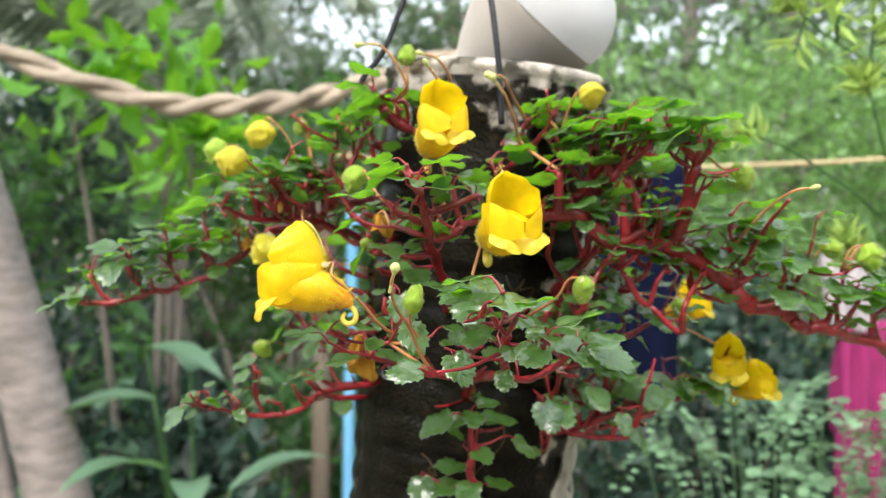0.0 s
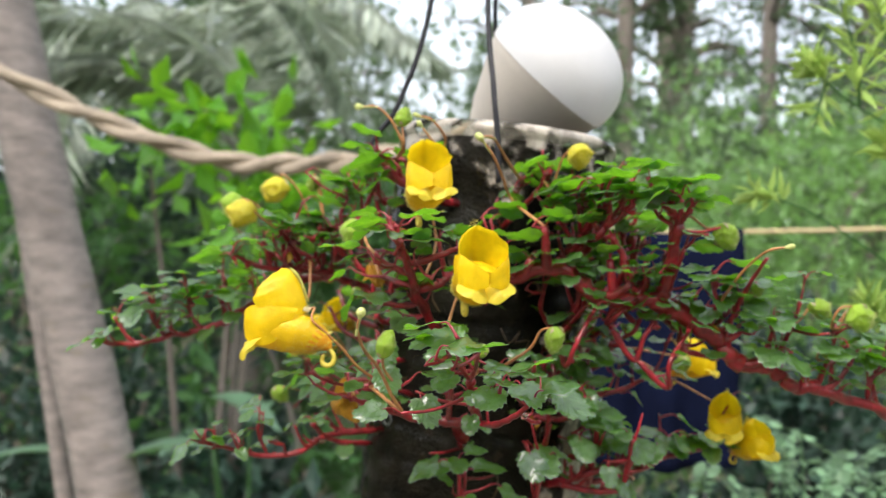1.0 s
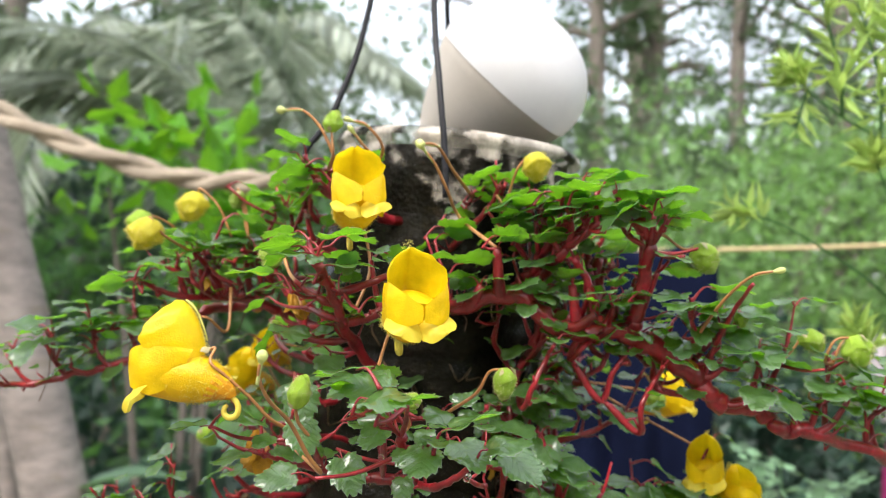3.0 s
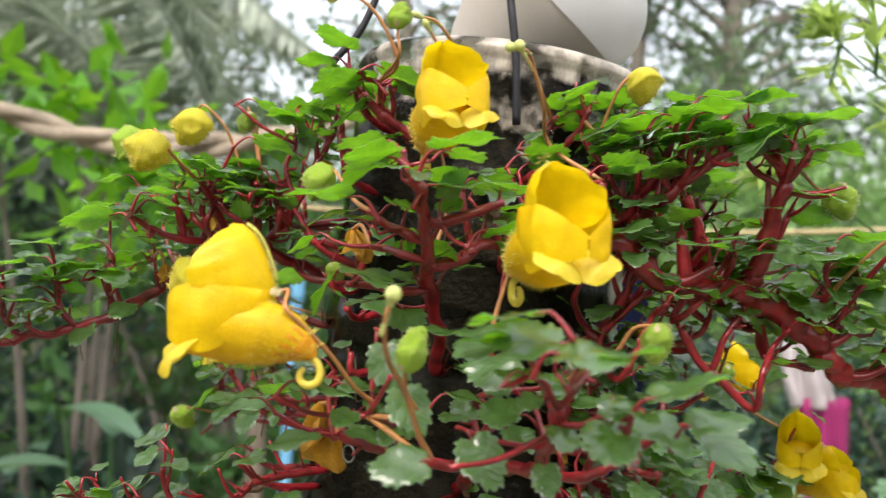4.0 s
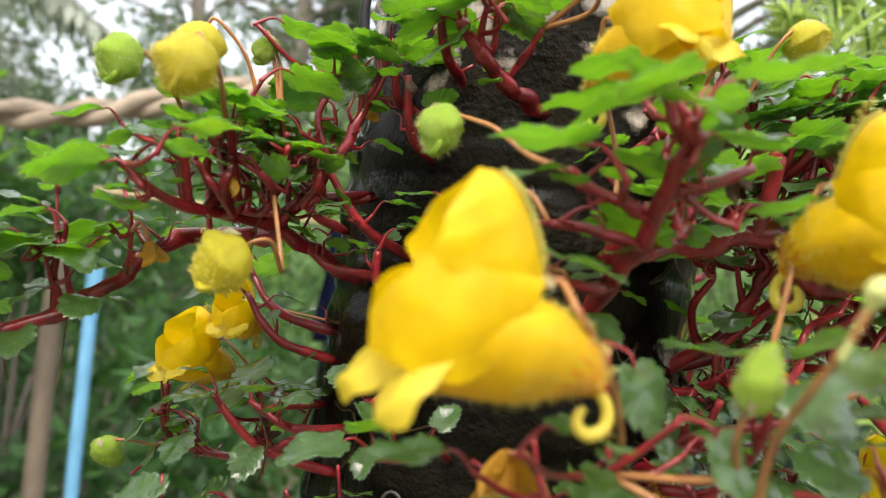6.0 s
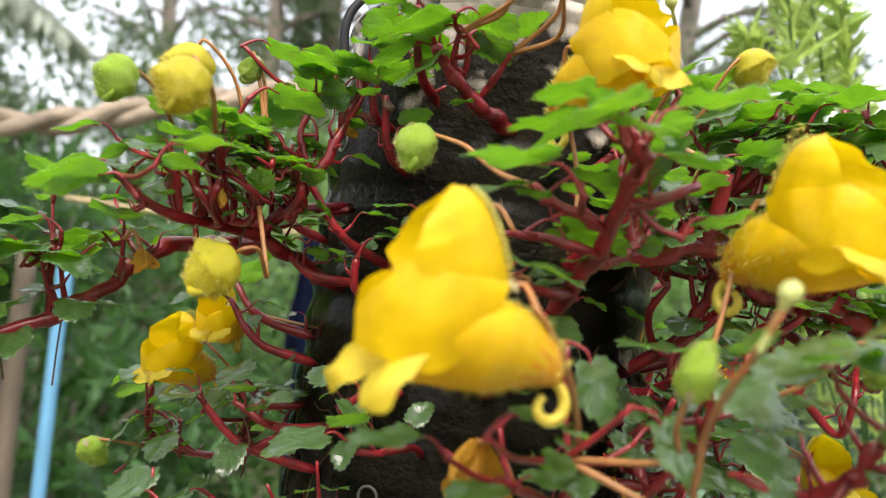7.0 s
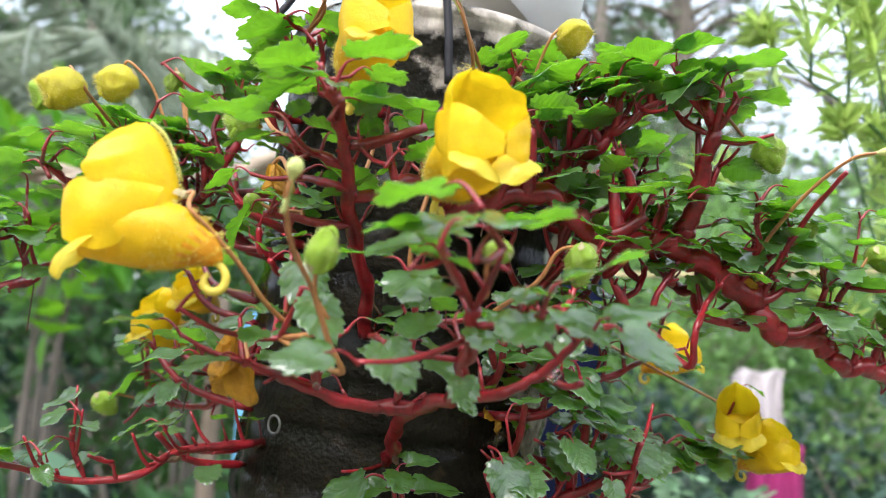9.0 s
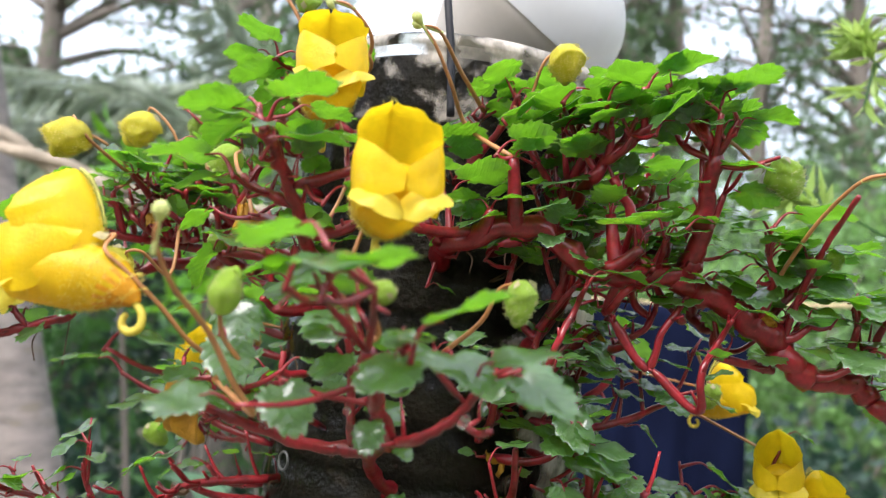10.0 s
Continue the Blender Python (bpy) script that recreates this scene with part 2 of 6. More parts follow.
band.inputs["To Min"].default_value, band.inputs["To Max"].default_value = -0.34, 0.02
nt.links.new(sepz.outputs["Z"], band.inputs["Value"])
sm = nt.nodes.new("ShaderNodeMath")
flank = nt.nodes.new("ShaderNodeMapRange")  # and the opaque coat thickens towards +x
flank.inputs["From Min"].default_value, flank.inputs["From Max"].default_value = 0.022, 0.060
flank.inputs["To Min"].default_value, flank.inputs["To Max"].default_value = 0.0, 0.42
nt.links.new(sepz.outputs["X"], flank.inputs["Value"])
below = nt.nodes.new("ShaderNodeMapRange")  # below the brim only
below.inputs["From Min"].default_value, below.inputs["From Max"].default_value = 0.200, 0.232
below.inputs["To Min"].default_value, below.inputs["To Max"].default_value = 1.0, 0.15
nt.links.new(sepz.outputs["Z"], below.inputs["Value"])
both = nt.nodes.new("ShaderNodeMath")
both.operation = "MULTIPLY_ADD"
nt.links.new(flank.outputs[0], both.inputs[0])
nt.links.new(below.outputs[0], both.inputs[1])
nt.links.new(band.outputs[0], both.inputs[2])
nt.links.new(ns.outputs["Fac"], sm.inputs[0])
nt.links.new(both.outputs[0], sm.inputs[1])
edge = nt.nodes.new("ShaderNodeValToRGB")
edge.color_ramp.elements[0].position, edge.color_ramp.elements[1].position = 0.46, 0.60
nt.links.new(sm.outputs[0], edge.inputs[0])
grime = nt.nodes.new("ShaderNodeMixShader")
nt.links.new(edge.outputs["Color"], grime.inputs[0])
nt.links.new(pane.outputs[0], grime.inputs[1])
nt.links.new(pb.outputs[0], grime.inputs[2])
nt.links.new(grime.outputs[0], nt.nodes["Material Output"].inputs["Surface"])

M_DROP = bpy.data.materials.new("water_drop")
M_DROP.use_nodes = True
db = M_DROP.node_tree.nodes["Principled BSDF"]
db.inputs["Roughness"].default_value = 0.0
db.inputs["IOR"].default_value = 1.33
db.inputs["Transmission Weight"].default_value = 1.0


# ---- mesh tools ----
def mesh_of(name, bm, *mats, smooth=True):
    me = bpy.data.meshes.new(name)
    bm.to_mesh(me)
    bm.free()
    for m in mats:
        me.materials.append(m)
    if smooth:
        me.polygons.foreach_set("use_smooth", [True] * len(me.polygons))
    return me


def part(name, bm, mat, parent=None, label="", smooth=True):
    mats = mat if isinstance(mat, (list, tuple)) else [mat]
    ob = new(name, bm if isinstance(bm, bpy.types.Mesh) else mesh_of(name, bm, *mats, smooth=smooth))
    if parent:
        ob.parent = parent
        ob.matrix_parent_inverse = parent.matrix_world.inverted()
    return tagged(ob, label) if label else ob


def empty(name, at, label, category, **tags):
    ob = new(name)
    ob.empty_display_size = 0.02
    ob.location = at
    ob.matrix_world = Matrix.Translation(at)
    return tagged(ob, label, category, **tags)


def spline(pts, step=5):
    """Points along a smooth curve through pts."""
    p = [Vector(q) for q in pts]
    if len(p) == 2:
        return [p[0].lerp(p[1], i / step) for i in range(step + 1)]
    p = [2 * p[0] - p[1]] + p + [2 * p[-1] - p[-2]]
    out = []
    for i in range(1, len(p) - 2):
        a, b, c, d = p[i - 1:i + 3]
        for k in range(step):
            t = k / step
            out.append(0.5 * (2 * b + (c - a) * t + (2 * a - 5 * b + 4 * c - d) * t * t + (3 * b - a - 3 * c + d) * t ** 3))
    out.append(p[-2])
    return out


def tube(bm, path, radius, sides=8, mat=0, cap=True):
    """A round tube along path; radius is a number or a function of 0..1."""
    rad = radius if callable(radius) else (lambda s: radius)
    n = len(path)
    up = Vector((0.31, 0.17, 0.94))
    rings = []
    for i, p in enumerate(path):
        d = (path[min(i + 1, n - 1)] - path[max(i - 1, 0)]).normalized()
        side = d.cross(up)
        if side.length < 1e-4:
            side = d.cross(Vector((1, 0, 0)))
        side.normalize()
        up = side.cross(d).normalized()
        r = rad(i / max(1, n - 1))
        rings.append([bm.verts.new(p + r * (math.cos(a) * side + math.sin(a) * up)) for a in (2 * math.pi * k / sides for k in range(sides))])
    for a, b in zip(rings, rings[1:]):
        for k in range(sides):
            f = bm.faces.new((a[k], a[(k + 1) % sides], b[(k + 1) % sides], b[k]))
            f.material_index = mat
    if cap:
        for ring, flip in ((rings[0], True), (rings[-1], False)):
            f = bm.faces.new(ring[::-1] if flip else ring)
            f.material_index = mat
    return rings


def revolve(bm, profile, sides=48, mat=0, wobble=0.0):
    rings = []
    for r, z in profile:
        rings.append([bm.verts.new((r * (1 + wobble * noise.noise((math.cos(a) * 2, math.sin(a) * 2, z * 30))) * math.cos(a), r * (1 + wobble * noise.noise((math.cos(a) * 2, math.sin(a) * 2, z * 30))) * math.sin(a), z))
                      for a in (2 * math.pi * k / sides for k in range(sides))])
    for a, b in zip(rings, rings[1:]):
        for k in range(sides):
            bm.faces.new((a[k], a[(k + 1) % sides], b[(k + 1) % sides], b[k])).material_index = mat
    return rings


def quad_leaf(bm, base, along, across, length, width, fold=0.15):
    """One folded pointed leaf of four triangles."""
    nrm = along.cross(across)
    a = bm.verts.new(base)
    b = bm.verts.new(base + along * length * 0.45 + across * width * 0.5 + nrm * fold * width)
    c = bm.verts.new(base + along * length * 0.45 - across * width * 0.5 + nrm * fold * width)
    d = bm.verts.new(base + along * length - nrm * fold * width)
    e = bm.verts.new(base + along * length * 0.45)
    for f in ((a, e, b), (a, c, e), (e, d, b), (e, c, d)):
        bm.faces.new(f)


def sheet_leaves(name, leaves, mat, parent=None, label=""):
    """Many folded leaves, each of its own four triangles, made straight from arrays."""
    b, al, ac, ln, wd = (np.array(k, float) for k in zip(*leaves))
    ln, wd = ln[:, None], wd[:, None]
    nr = np.cross(al, ac)
    mid = b + al * ln * 0.45
    v = np.stack([b, mid + ac * wd * 0.5 + nr * 0.15 * wd, mid - ac * wd * 0.5 + nr * 0.15 * wd, b + al * ln - nr * 0.2 * wd, mid], 1).reshape(-1, 3)
    i0 = 5 * np.arange(len(leaves))[:, None, None]
    f = (i0 + np.array([[0, 4, 1], [0, 2, 4], [4, 3, 1], [4, 2, 3]])).reshape(-1, 3)
    me = bpy.data.meshes.new(name)
    me.from_pydata(v.tolist(), [], f.tolist())
    me.materials.append(mat)
    return part(name, me, mat, parent, label)


rng = random.Random(7)


def unit(v):
    v = Vector(v)
    return v.normalized()


def rand_dir(r=rng):
    while True:
        v = Vector((r.uniform(-1, 1), r.uniform(-1, 1), r.uniform(-1, 1)))
        if 0.05 < v.length < 1:
            return v.normalized()


# ---- the place: ground and distance ----
bm = bmesh.new()
G = 60
size = 320.0
gv = {}
for i in range(G + 1):
    for j in range(G + 1):
        u, v = 2 * i / G - 1, 2 * j / G - 1
        x, y = size * u * abs(u) ** 1.6, size * v * abs(v) ** 1.6
        gv[i, j] = bm.verts.new((x, y, 0.10 * noise.noise((x * 0.4, y * 0.4, 0.0)) - 0.04))
for i in range(G):
    for j in range(G):
        bm.faces.new((gv[i, j], gv[i + 1, j], gv[i + 1, j + 1], gv[i, j + 1]))
ground = part("ground", bm, M_GROUND)
tagged(ground, "dark damp forest floor with litter and moss", "ground", kind="structure")


def trunk_mesh(path, radius, rings=0.0, sides=14):
    bm = bmesh.new()
    sp = spline(path, 24)
    tube(bm, sp, lambda s: radius(s) * (1 + rings * (0.5 + 0.5 * math.sin(s * 95)) + 0.04 * noise.noise((s * 9, radius(0) * 50, 0))), sides)
    return bm


def shrub(at, width, height, count, leaf_len, leaf_wid, mat, seed, label, depth=None, droop=0.2, hollow=0.35):
    """A shrub: forked stems and a ragged crown of separate leaves, in clumps with gaps."""
    r = random.Random(seed)
    depth = depth or width
    ob = empty("shrub", at, label, "shrub", group="shrubs behind the pot")
    clumps = []
    for k in range(int(14 + count / 220)):
        a, q = r.uniform(0, 2 * math.pi), math.sqrt(r.random())
        h = height * (hollow * 0.4 + (1 - hollow * 0.4) * r.random() ** 0.8) * (1 - (0.1 if hollow > 1 else 0.35) * q * q)
        tip = Vector((at[0] + 0.5 * width * q * math.cos(a), at[1] + 0.5 * depth * q * math.sin(a), at[2] + h))
        clumps.append((tip, r.uniform(0.12, 0.30) * min(width, height)))
        if k < (4 if hollow > 1 else 14):
            base = Vector((at[0] + r.uniform(-0.1, 0.1) * width, at[1] + r.uniform(-0.1, 0.1) * depth, at[2] - 0.06))
            mid = base.lerp(tip, 0.5) + Vector((0, 0, 0.12 * height))
            bm = bmesh.new()
            tube(bm, spline([base, mid, tip], 5), lambda s: 0.018 * (1 - 0.7 * s) * max(0.5, height / 2), 6)
            part("stem", bm, M_TRUNK, ob)
    leaves = []
    for k in range(count):
        c, rad = clumps[k % len(clumps)]
        p = c + rand_dir(r) * rad * r.random() ** 0.5
        p.z = max(p.z, 0.03)
        al = (rand_dir(r) + 0.5 * (p - c) / rad + Vector((0, 0, -droop))).normalized()
        ac = al.cross((rand_dir(r) * 0.6 + Vector((0, 0, 1))).normalized())
        ac = ac.normalized() if ac.length > 1e-3 else Vector((1, 0, 0))
        leaves.append((p, al, ac, leaf_len * r.uniform(0.6, 1.3), leaf_wid * r.uniform(0.7, 1.3)))
    sheet_leaves("crown", leaves, mat, ob)
    return ob


def tree(at, height, radius, crown_from, crown_wide, count, seed, label, leaf_len=0.13, lean=0.3):
    """A tall tree: tapered trunk, limbs and an open crown of many separate leaves in sprays."""
    r = random.Random(seed)
    ob = empty("tree", at, label, "tree", group="tall trees beyond the clearing")
    x, y, z = at
    top = Vector((x + r.uniform(-lean, lean) * 2, y + r.uniform(-lean, lean), z + height))
    sp = [(x, y, z - 0.2), (x + r.uniform(-lean, lean) * 0.5, y, z + height * 0.35), (x + r.uniform(-lean, lean), y, z + height * 0.7), top]
    part("trunk", trunk_mesh(sp, lambda s: radius * (1.25 - s) + 0.01), M_TRUNK, ob)
    path = spline(sp, 10)
    sprays = []
    for k in range(40):
        s = r.uniform(crown_from, 1.0)
        p = path[min(len(path) - 1, int(s * (len(path) - 1)))]
        a = r.uniform(0, 2 * math.pi)
        ln = crown_wide * r.uniform(0.4, 1.0)
        e = p + Vector((math.cos(a) * ln, math.sin(a) * ln, r.uniform(-0.1, 0.6) * ln))
        m = p.lerp(e, 0.5) + Vector((0, 0, 0.15 * ln))
        bm = bmesh.new()
        tube(bm, spline([p, m, e], 5), lambda t: 0.05 * radius / 0.12 * (1 - 0.75 * t), 5)
        part("limb", bm, M_TRUNK, ob)
        for q in range(4):
            sprays.append((p.lerp(e, r.uniform(0.4, 1.05)), r.uniform(0.25, 0.75)))
    leaves = []
    for k in range(count):
        c, rad = sprays[k % len(sprays)]
        p = c + rand_dir(r) * rad * r.random() ** 0.6
        al = (rand_dir(r) + Vector((0, 0, -0.5))).normalized()
        ac = al.cross(rand_dir(r))
        ac = ac.normalized() if ac.length > 1e-3 else Vector((1, 0, 0))
        leaves.append((p, al, ac, leaf_len * r.uniform(0.6, 1.3), leaf_len * 0.42 * r.uniform(0.7, 1.3)))
    sheet_leaves("crown", leaves, M_FOL_C, ob)
    return ob


def frond(base, mid, tip, leaf_len, seed, parent):
    """A feather palm frond: a curved rib with two rows of drooping leaflets."""
    r = random.Random(seed)
    sp = spline([base, mid, tip], 26)
    bm = bmesh.new()
    tube(bm, sp, lambda s: 0.022 * (1 - 0.85 * s), 6)
    rib = part("frond", bm, M_FROND, parent)
    leaves = []
    n = len(sp)
    for i in range(4, n):
        d = (sp[min(i + 1, n - 1)] - sp[i - 1]).normalized()
        side = d.cross(Vector((0, 0, 1))).normalized()
        ln = leaf_len * (0.45 + 0.55 * math.sin(math.pi * min(1, 0.15 + 0.85 * i / n)))
        for sg in (-1, 1):
            for k in range(2):
                p = sp[i - 1].lerp(sp[i], k * 0.5 + r.uniform(0, 0.2))
                al = (side * sg + d * r.uniform(0.5, 0.8) + Vector((0, 0, -r.uniform(0.35, 0.8)))).normalized()
                ac = al.cross(Vector((0, 0, 1)))
                ac = (ac if ac.length > 1e-3 else Vector((1, 0, 0))).normalized()
                leaves.append((p, al, (ac + rand_dir(r) * 0.3).normalized(), ln * r.uniform(0.85, 1.1), 0.035))
    tagged(sheet_leaves("leaf_fringe", leaves, M_FROND, rib), kind="stuff")


# leaning ringed palm trunk
palm = empty("palm_tree", (-0.93, 1.99, 0), "tall slender palm with a pale grey ringed trunk", "palm tree")
part("trunk", trunk_mesh([(-0.91, 2.0, -0.1), (-1.05, 1.99, 0.95), (-1.315, 1.93, 2.27), (-1.56, 1.9, 4.2)], lambda s: 0.079 - 0.013 * s, 0.035), M_BARK, palm)
for k in range(9):
    a = 2 * math.pi * k / 9 + 0.3
    frond((-1.56, 1.9, 4.2), (-1.56 + 0.8 * math.cos(a), 1.9 + 0.8 * math.sin(a), 5.0), (-1.56 + 2.0 * math.cos(a), 1.9 + 2.0 * math.sin(a), 4.3), 0.5, 40 + k, palm)

# thin leaning sapling beside the palm
sapling = empty("sapling", (-1.10, 2.12, 0), "thin pale bare sapling leaning beside the palm", "tree")
part("trunk", trunk_mesh([(-1.10, 2.12, -0.1), (-1.235, 2.1, 0.9), (-1.30, 2.1, 1.30), (-1.40, 2.1, 1.85), (-1.60, 2.1, 2.7)], lambda s: 0.025 - 0.010 * s, 0.02, 10), M_BARK, sapling)

# second palm further back, whose grey-green fronds hang into the clearing
back_palm = empty("palm_tree", (-2.3, 6.2, 0), "palm with long grey-green hanging fronds", "palm tree")
part("trunk", trunk_mesh([(-2.2, 6.3, -0.1), (-2.3, 6.2, 1.2), (-2.35, 6.2, 2.7)], lambda s: 0.13 - 0.03 * s, 0.03), M_BARK, back_palm)
for k, (a, out, rise, drop) in enumerate(((200, 2.2, 1.0, -0.3), (230, 2.0, 0.8, -0.9), (255, 1.9, 0.9, -1.0), (170, 2.0, 1.1, 0.1), (285, 1.8, 0.9, -0.7), (310, 1.9, 1.0, -0.3), (340, 1.7, 1.2, 0.2), (30, 1.8, 1.3, 0.5), (100, 1.8, 1.3, 0.4))):
    c, s = math.cos(radians(a)), math.sin(radians(a))
    frond((-2.35, 6.2, 2.7), (-2.35 + 0.55 * out * c, 6.2 + 0.55 * out * s, 2.7 + rise * 0.6), (-2.35 + out * c, 6.2 + out * s, 2.7 + drop), 0.6, 60 + k, back_palm)

frond((-1.20, 4.3, 2.05), (-1.75, 4.0, 2.66), (-2.5, 3.7, 2.80), 0.55, 81, back_palm)
frond((-1.50, 4.2, 2.20), (-2.00, 3.9, 2.52), (-2.55, 3.6, 2.45), 0.5, 82, back_palm)
frond((-1.05, 4.6, 2.2), (-1.3, 4.4, 2.75), (-1.6, 4.1, 3.2), 0.55, 83, back_palm)

# twisted dry vine strung across the clearing
vine = empty("dry_vine", (-0.5, 1.6, 1.71), "thick twisted dry brown vine strung between trees", "vine")
axis = spline([(-2.4, 1.75, 2.6), (-1.6, 1.66, 2.18), (-1.06, 1.6, 1.909), (-0.813, 1.6, 1.794), (-0.60, 1.6, 1.724), (-0.45, 1.6, 1.711), (-0.30, 1.6, 1.718), (-0.16, 1.6, 1.752), (0.02, 1.62, 1.80), (0.15, 1.66, 1.84)], 16)
for k in range(2):
    bm = bmesh.new()
    pts = []
    for i, p in enumerate(axis):
        d = (axis[min(i + 1, len(axis) - 1)] - axis[max(i - 1, 0)]).normalized()
        s1 = d.cross(Vector((0, 0, 1))).normalized()
        s2 = s1.cross(d)
        ph = i * 0.30 + k * math.pi
        pts.append(p + 0.011 * (math.cos(ph) * s1 + math.sin(ph) * s2))
    tube(bm, pts, lambda s: 0.0125 * (1 + 0.25 * noise.noise((s * 40, k * 9.0, 0))), 9)
    part("strand", bm, M_LIANA, vine)

# blue pipe and wooden post
pipe = empty("blue_pipe", (-0.39, 2.55, 0), "light blue plastic water pipe standing upright", "pipe")
bm = bmesh.new()
tube(bm, spline([(-0.44, 2.57, -0.05), (-0.40, 2.55, 0.8), (-0.365, 2.55, 1.47)], 8), 0.0175, 14)
part("tube", bm, M_PIPE, pipe)
bm = bmesh.new()
tube(bm, spline([(-0.3655, 2.55, 1.40), (-0.363, 2.55, 1.50)], 4), 0.021, 14)
part("collar", bm, M_PIPE, pipe)
post = empty("wooden_post", (-0.50, 2.68, 0), "weathered grey-brown wooden post", "post")
bm = bmesh.new()
tube(bm, spline([(-0.55, 2.7, -0.1), (-0.51, 2.68, 0.8), (-0.47, 2.68, 1.55)], 10), lambda s: 0.032 - 0.006 * s, 10)
part("shaft", bm, M_WOOD, post)

# clothes line with cloths
line = empty("clothes_line", (0.5, 1.95, 1.58), "thin tan clothes line stretched across the garden", "clothes line")
bm = bmesh.new()
tube(bm, spline([(-0.3, 1.9, 1.63), (0.15, 1.93, 1.59), (0.5, 1.95, 1.58), (1.2, 1.97, 1.60), (2.6, 2.0, 1.70)], 8), 0.005, 8)
part("cord", bm, M_LINE, line)


def cloth(name, x0, x1, y, top, bottom, mat, label, seed, waves=3):
    """A cloth folded over the line, hanging in soft folds, with a thickness and a back fall."""
    bm = bmesh.new()
    nx, nz = 24, 22
    for off, low in ((-0.008, bottom), (0.008, top - 0.45 * (top - bottom))):
        g = {}
        for i in range(nx + 1):
            for j in range(nz + 1):
                u, v = i / nx, j / nz
                x = x0 + (x1 - x0) * u + 0.012 * math.sin(v * 4 + seed)
                z = top + (low - top) * v + 0.006 * math.sin(u * 9)
                yy = y + off * (1 + 2 * v) + 0.022 * v ** 0.5 * math.sin(u * 2 * math.pi * waves + seed) + 0.01 * noise.noise((u * 6, v * 4, seed))
                g[i, j] = bm.verts.new((x, yy, z))
        for i in range(nx):
            for j in range(nz):
                bm.faces.new((g[i, j], g[i + 1, j], g[i + 1, j + 1], g[i, j + 1]))
    ob = part(name, bm, mat)
    tagged(ob, label, "cloth", group="washing on the line")
    md = ob.modifiers.new("thick", "SOLIDIFY")
    md.thickness = 0.003
    return ob


cloth("navy_cloth", 0.14, 0.47, 1.935, 1.583, 1.055, M_NAVY, "dark navy blue cloth hung over the line", 1.0)
cloth("magenta_cloth", 1.09, 1.24, 2.60, 1.12, 0.35, M_MAGENTA, "magenta pink cloth hanging to dry", 2.0)
cloth("white_cloth", 1.06, 1.20, 2.61, 1.34, 1.10, M_WHITE_CLOTH, "pale white cloth hanging beside a pink one", 3.0, 2)
bm = bmesh.new()
tube(bm, spline([(0.3, 2.5, 1.45), (1.1, 2.605, 1.34), (1.8, 2.7, 1.36)], 8), 0.0015, 8)
low_line = empty("clothes_line", (1.1, 2.6, 1.34), "thin cord with a pink and a white cloth on it", "clothes line")
part("cord", bm, M_WIRE, low_line)

# shrubs of the middle distance, then the hedge and the woods
shrub((-0.75, 3.2, 0), 1.3, 1.95, 2600, 0.11, 0.05, M_FOL_A, 11, "dark blue-green broad-leaved shrub", 0.9)
shrub((-0.98, 2.5, 0), 0.6, 2.12, 250, 0.11, 0.065, M_FOL_E, 31, "slender shrub with bright yellow-green leaves", 0.4, hollow=2.0)
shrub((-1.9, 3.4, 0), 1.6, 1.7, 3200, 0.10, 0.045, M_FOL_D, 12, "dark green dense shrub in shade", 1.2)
shrub((-0.35, 4.2, 0), 1.6, 1.5, 3000, 0.10, 0.045, M_FOL_A, 13, "dark green shrub behind the pot", 1.2)
shrub((1.2, 4.4, 0), 2.4, 2.25, 9500, 0.065, 0.03, M_FOL_B, 14, "light green feathery hedge shrub", 1.2)
shrub((2.9, 4.3, 0), 2.4, 2.3, 9500, 0.065, 0.03, M_FOL_B, 15, "light green feathery hedge shrub", 1.2)
# these three get the darkness under the hedge from their leaf colour
shrub((0.75, 3.0, 0), 1.2, 1.15, 2600, 0.06, 0.04, M_FOL_D, 16, "low green shrub under the washing line, shade put in its leaf colour", 0.9)
shrub((1.08, 3.25, 0), 1.2, 1.40, 2600, 0.08, 0.045, M_FOL_D, 24, "green shrub before the hedge, the hedge's shade put in its leaf colour", 0.7)
shrub((1.9, 3.0, 0), 1.5, 1.3, 2800, 0.07, 0.04, M_FOL_D, 17, "low green shrub in the garden, shade put in its leaf colour", 1.0)
shrub((-3.2, 4.6, 0), 2.4, 2.2, 3800, 0.12, 0.05, M_FOL_A, 18, "green shrub beside the palm", 1.6)
shrub((-1.0, 6.8, 0), 3.2, 2.7, 5200, 0.12, 0.05, M_FOL_A, 19, "tall green shrub at the edge of the wood", 1.6)
shrub((2.0, 7.4, 0), 4.2, 3.0, 6400, 0.12, 0.055, M_FOL_B, 20, "tall light green shrub at the edge of the wood", 1.8)
shrub((5.2, 6.6, 0), 3.6, 3.1, 5200, 0.12, 0.055, M_FOL_B, 21, "tall light green shrub at the edge of the wood", 1.8)
shrub((-4.6, 7.2, 0), 3.6, 3.3, 5200, 0.13, 0.06, M_FOL_D, 22, "tall dark green shrub at the edge of the wood", 1.8)
for k, (x, w, h) in enumerate(((-5.4, 3.2, 5.4), (-3.0, 3.0, 5.2), (-0.8, 2.8, 4.5), (1.4, 2.8, 3.7), (3.6, 3.0, 4.2), (6.2, 3.2, 4.6))):
    shrub((x, 9.4, 0), w, h, 6500, 0.15, 0.065, M_FOL_H, 400 + k, "tall grey-green thicket behind the clearing, haze put in its leaf colour", 1.8, 0.3)
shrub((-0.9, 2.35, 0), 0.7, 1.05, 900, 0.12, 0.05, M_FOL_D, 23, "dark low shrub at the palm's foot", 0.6)
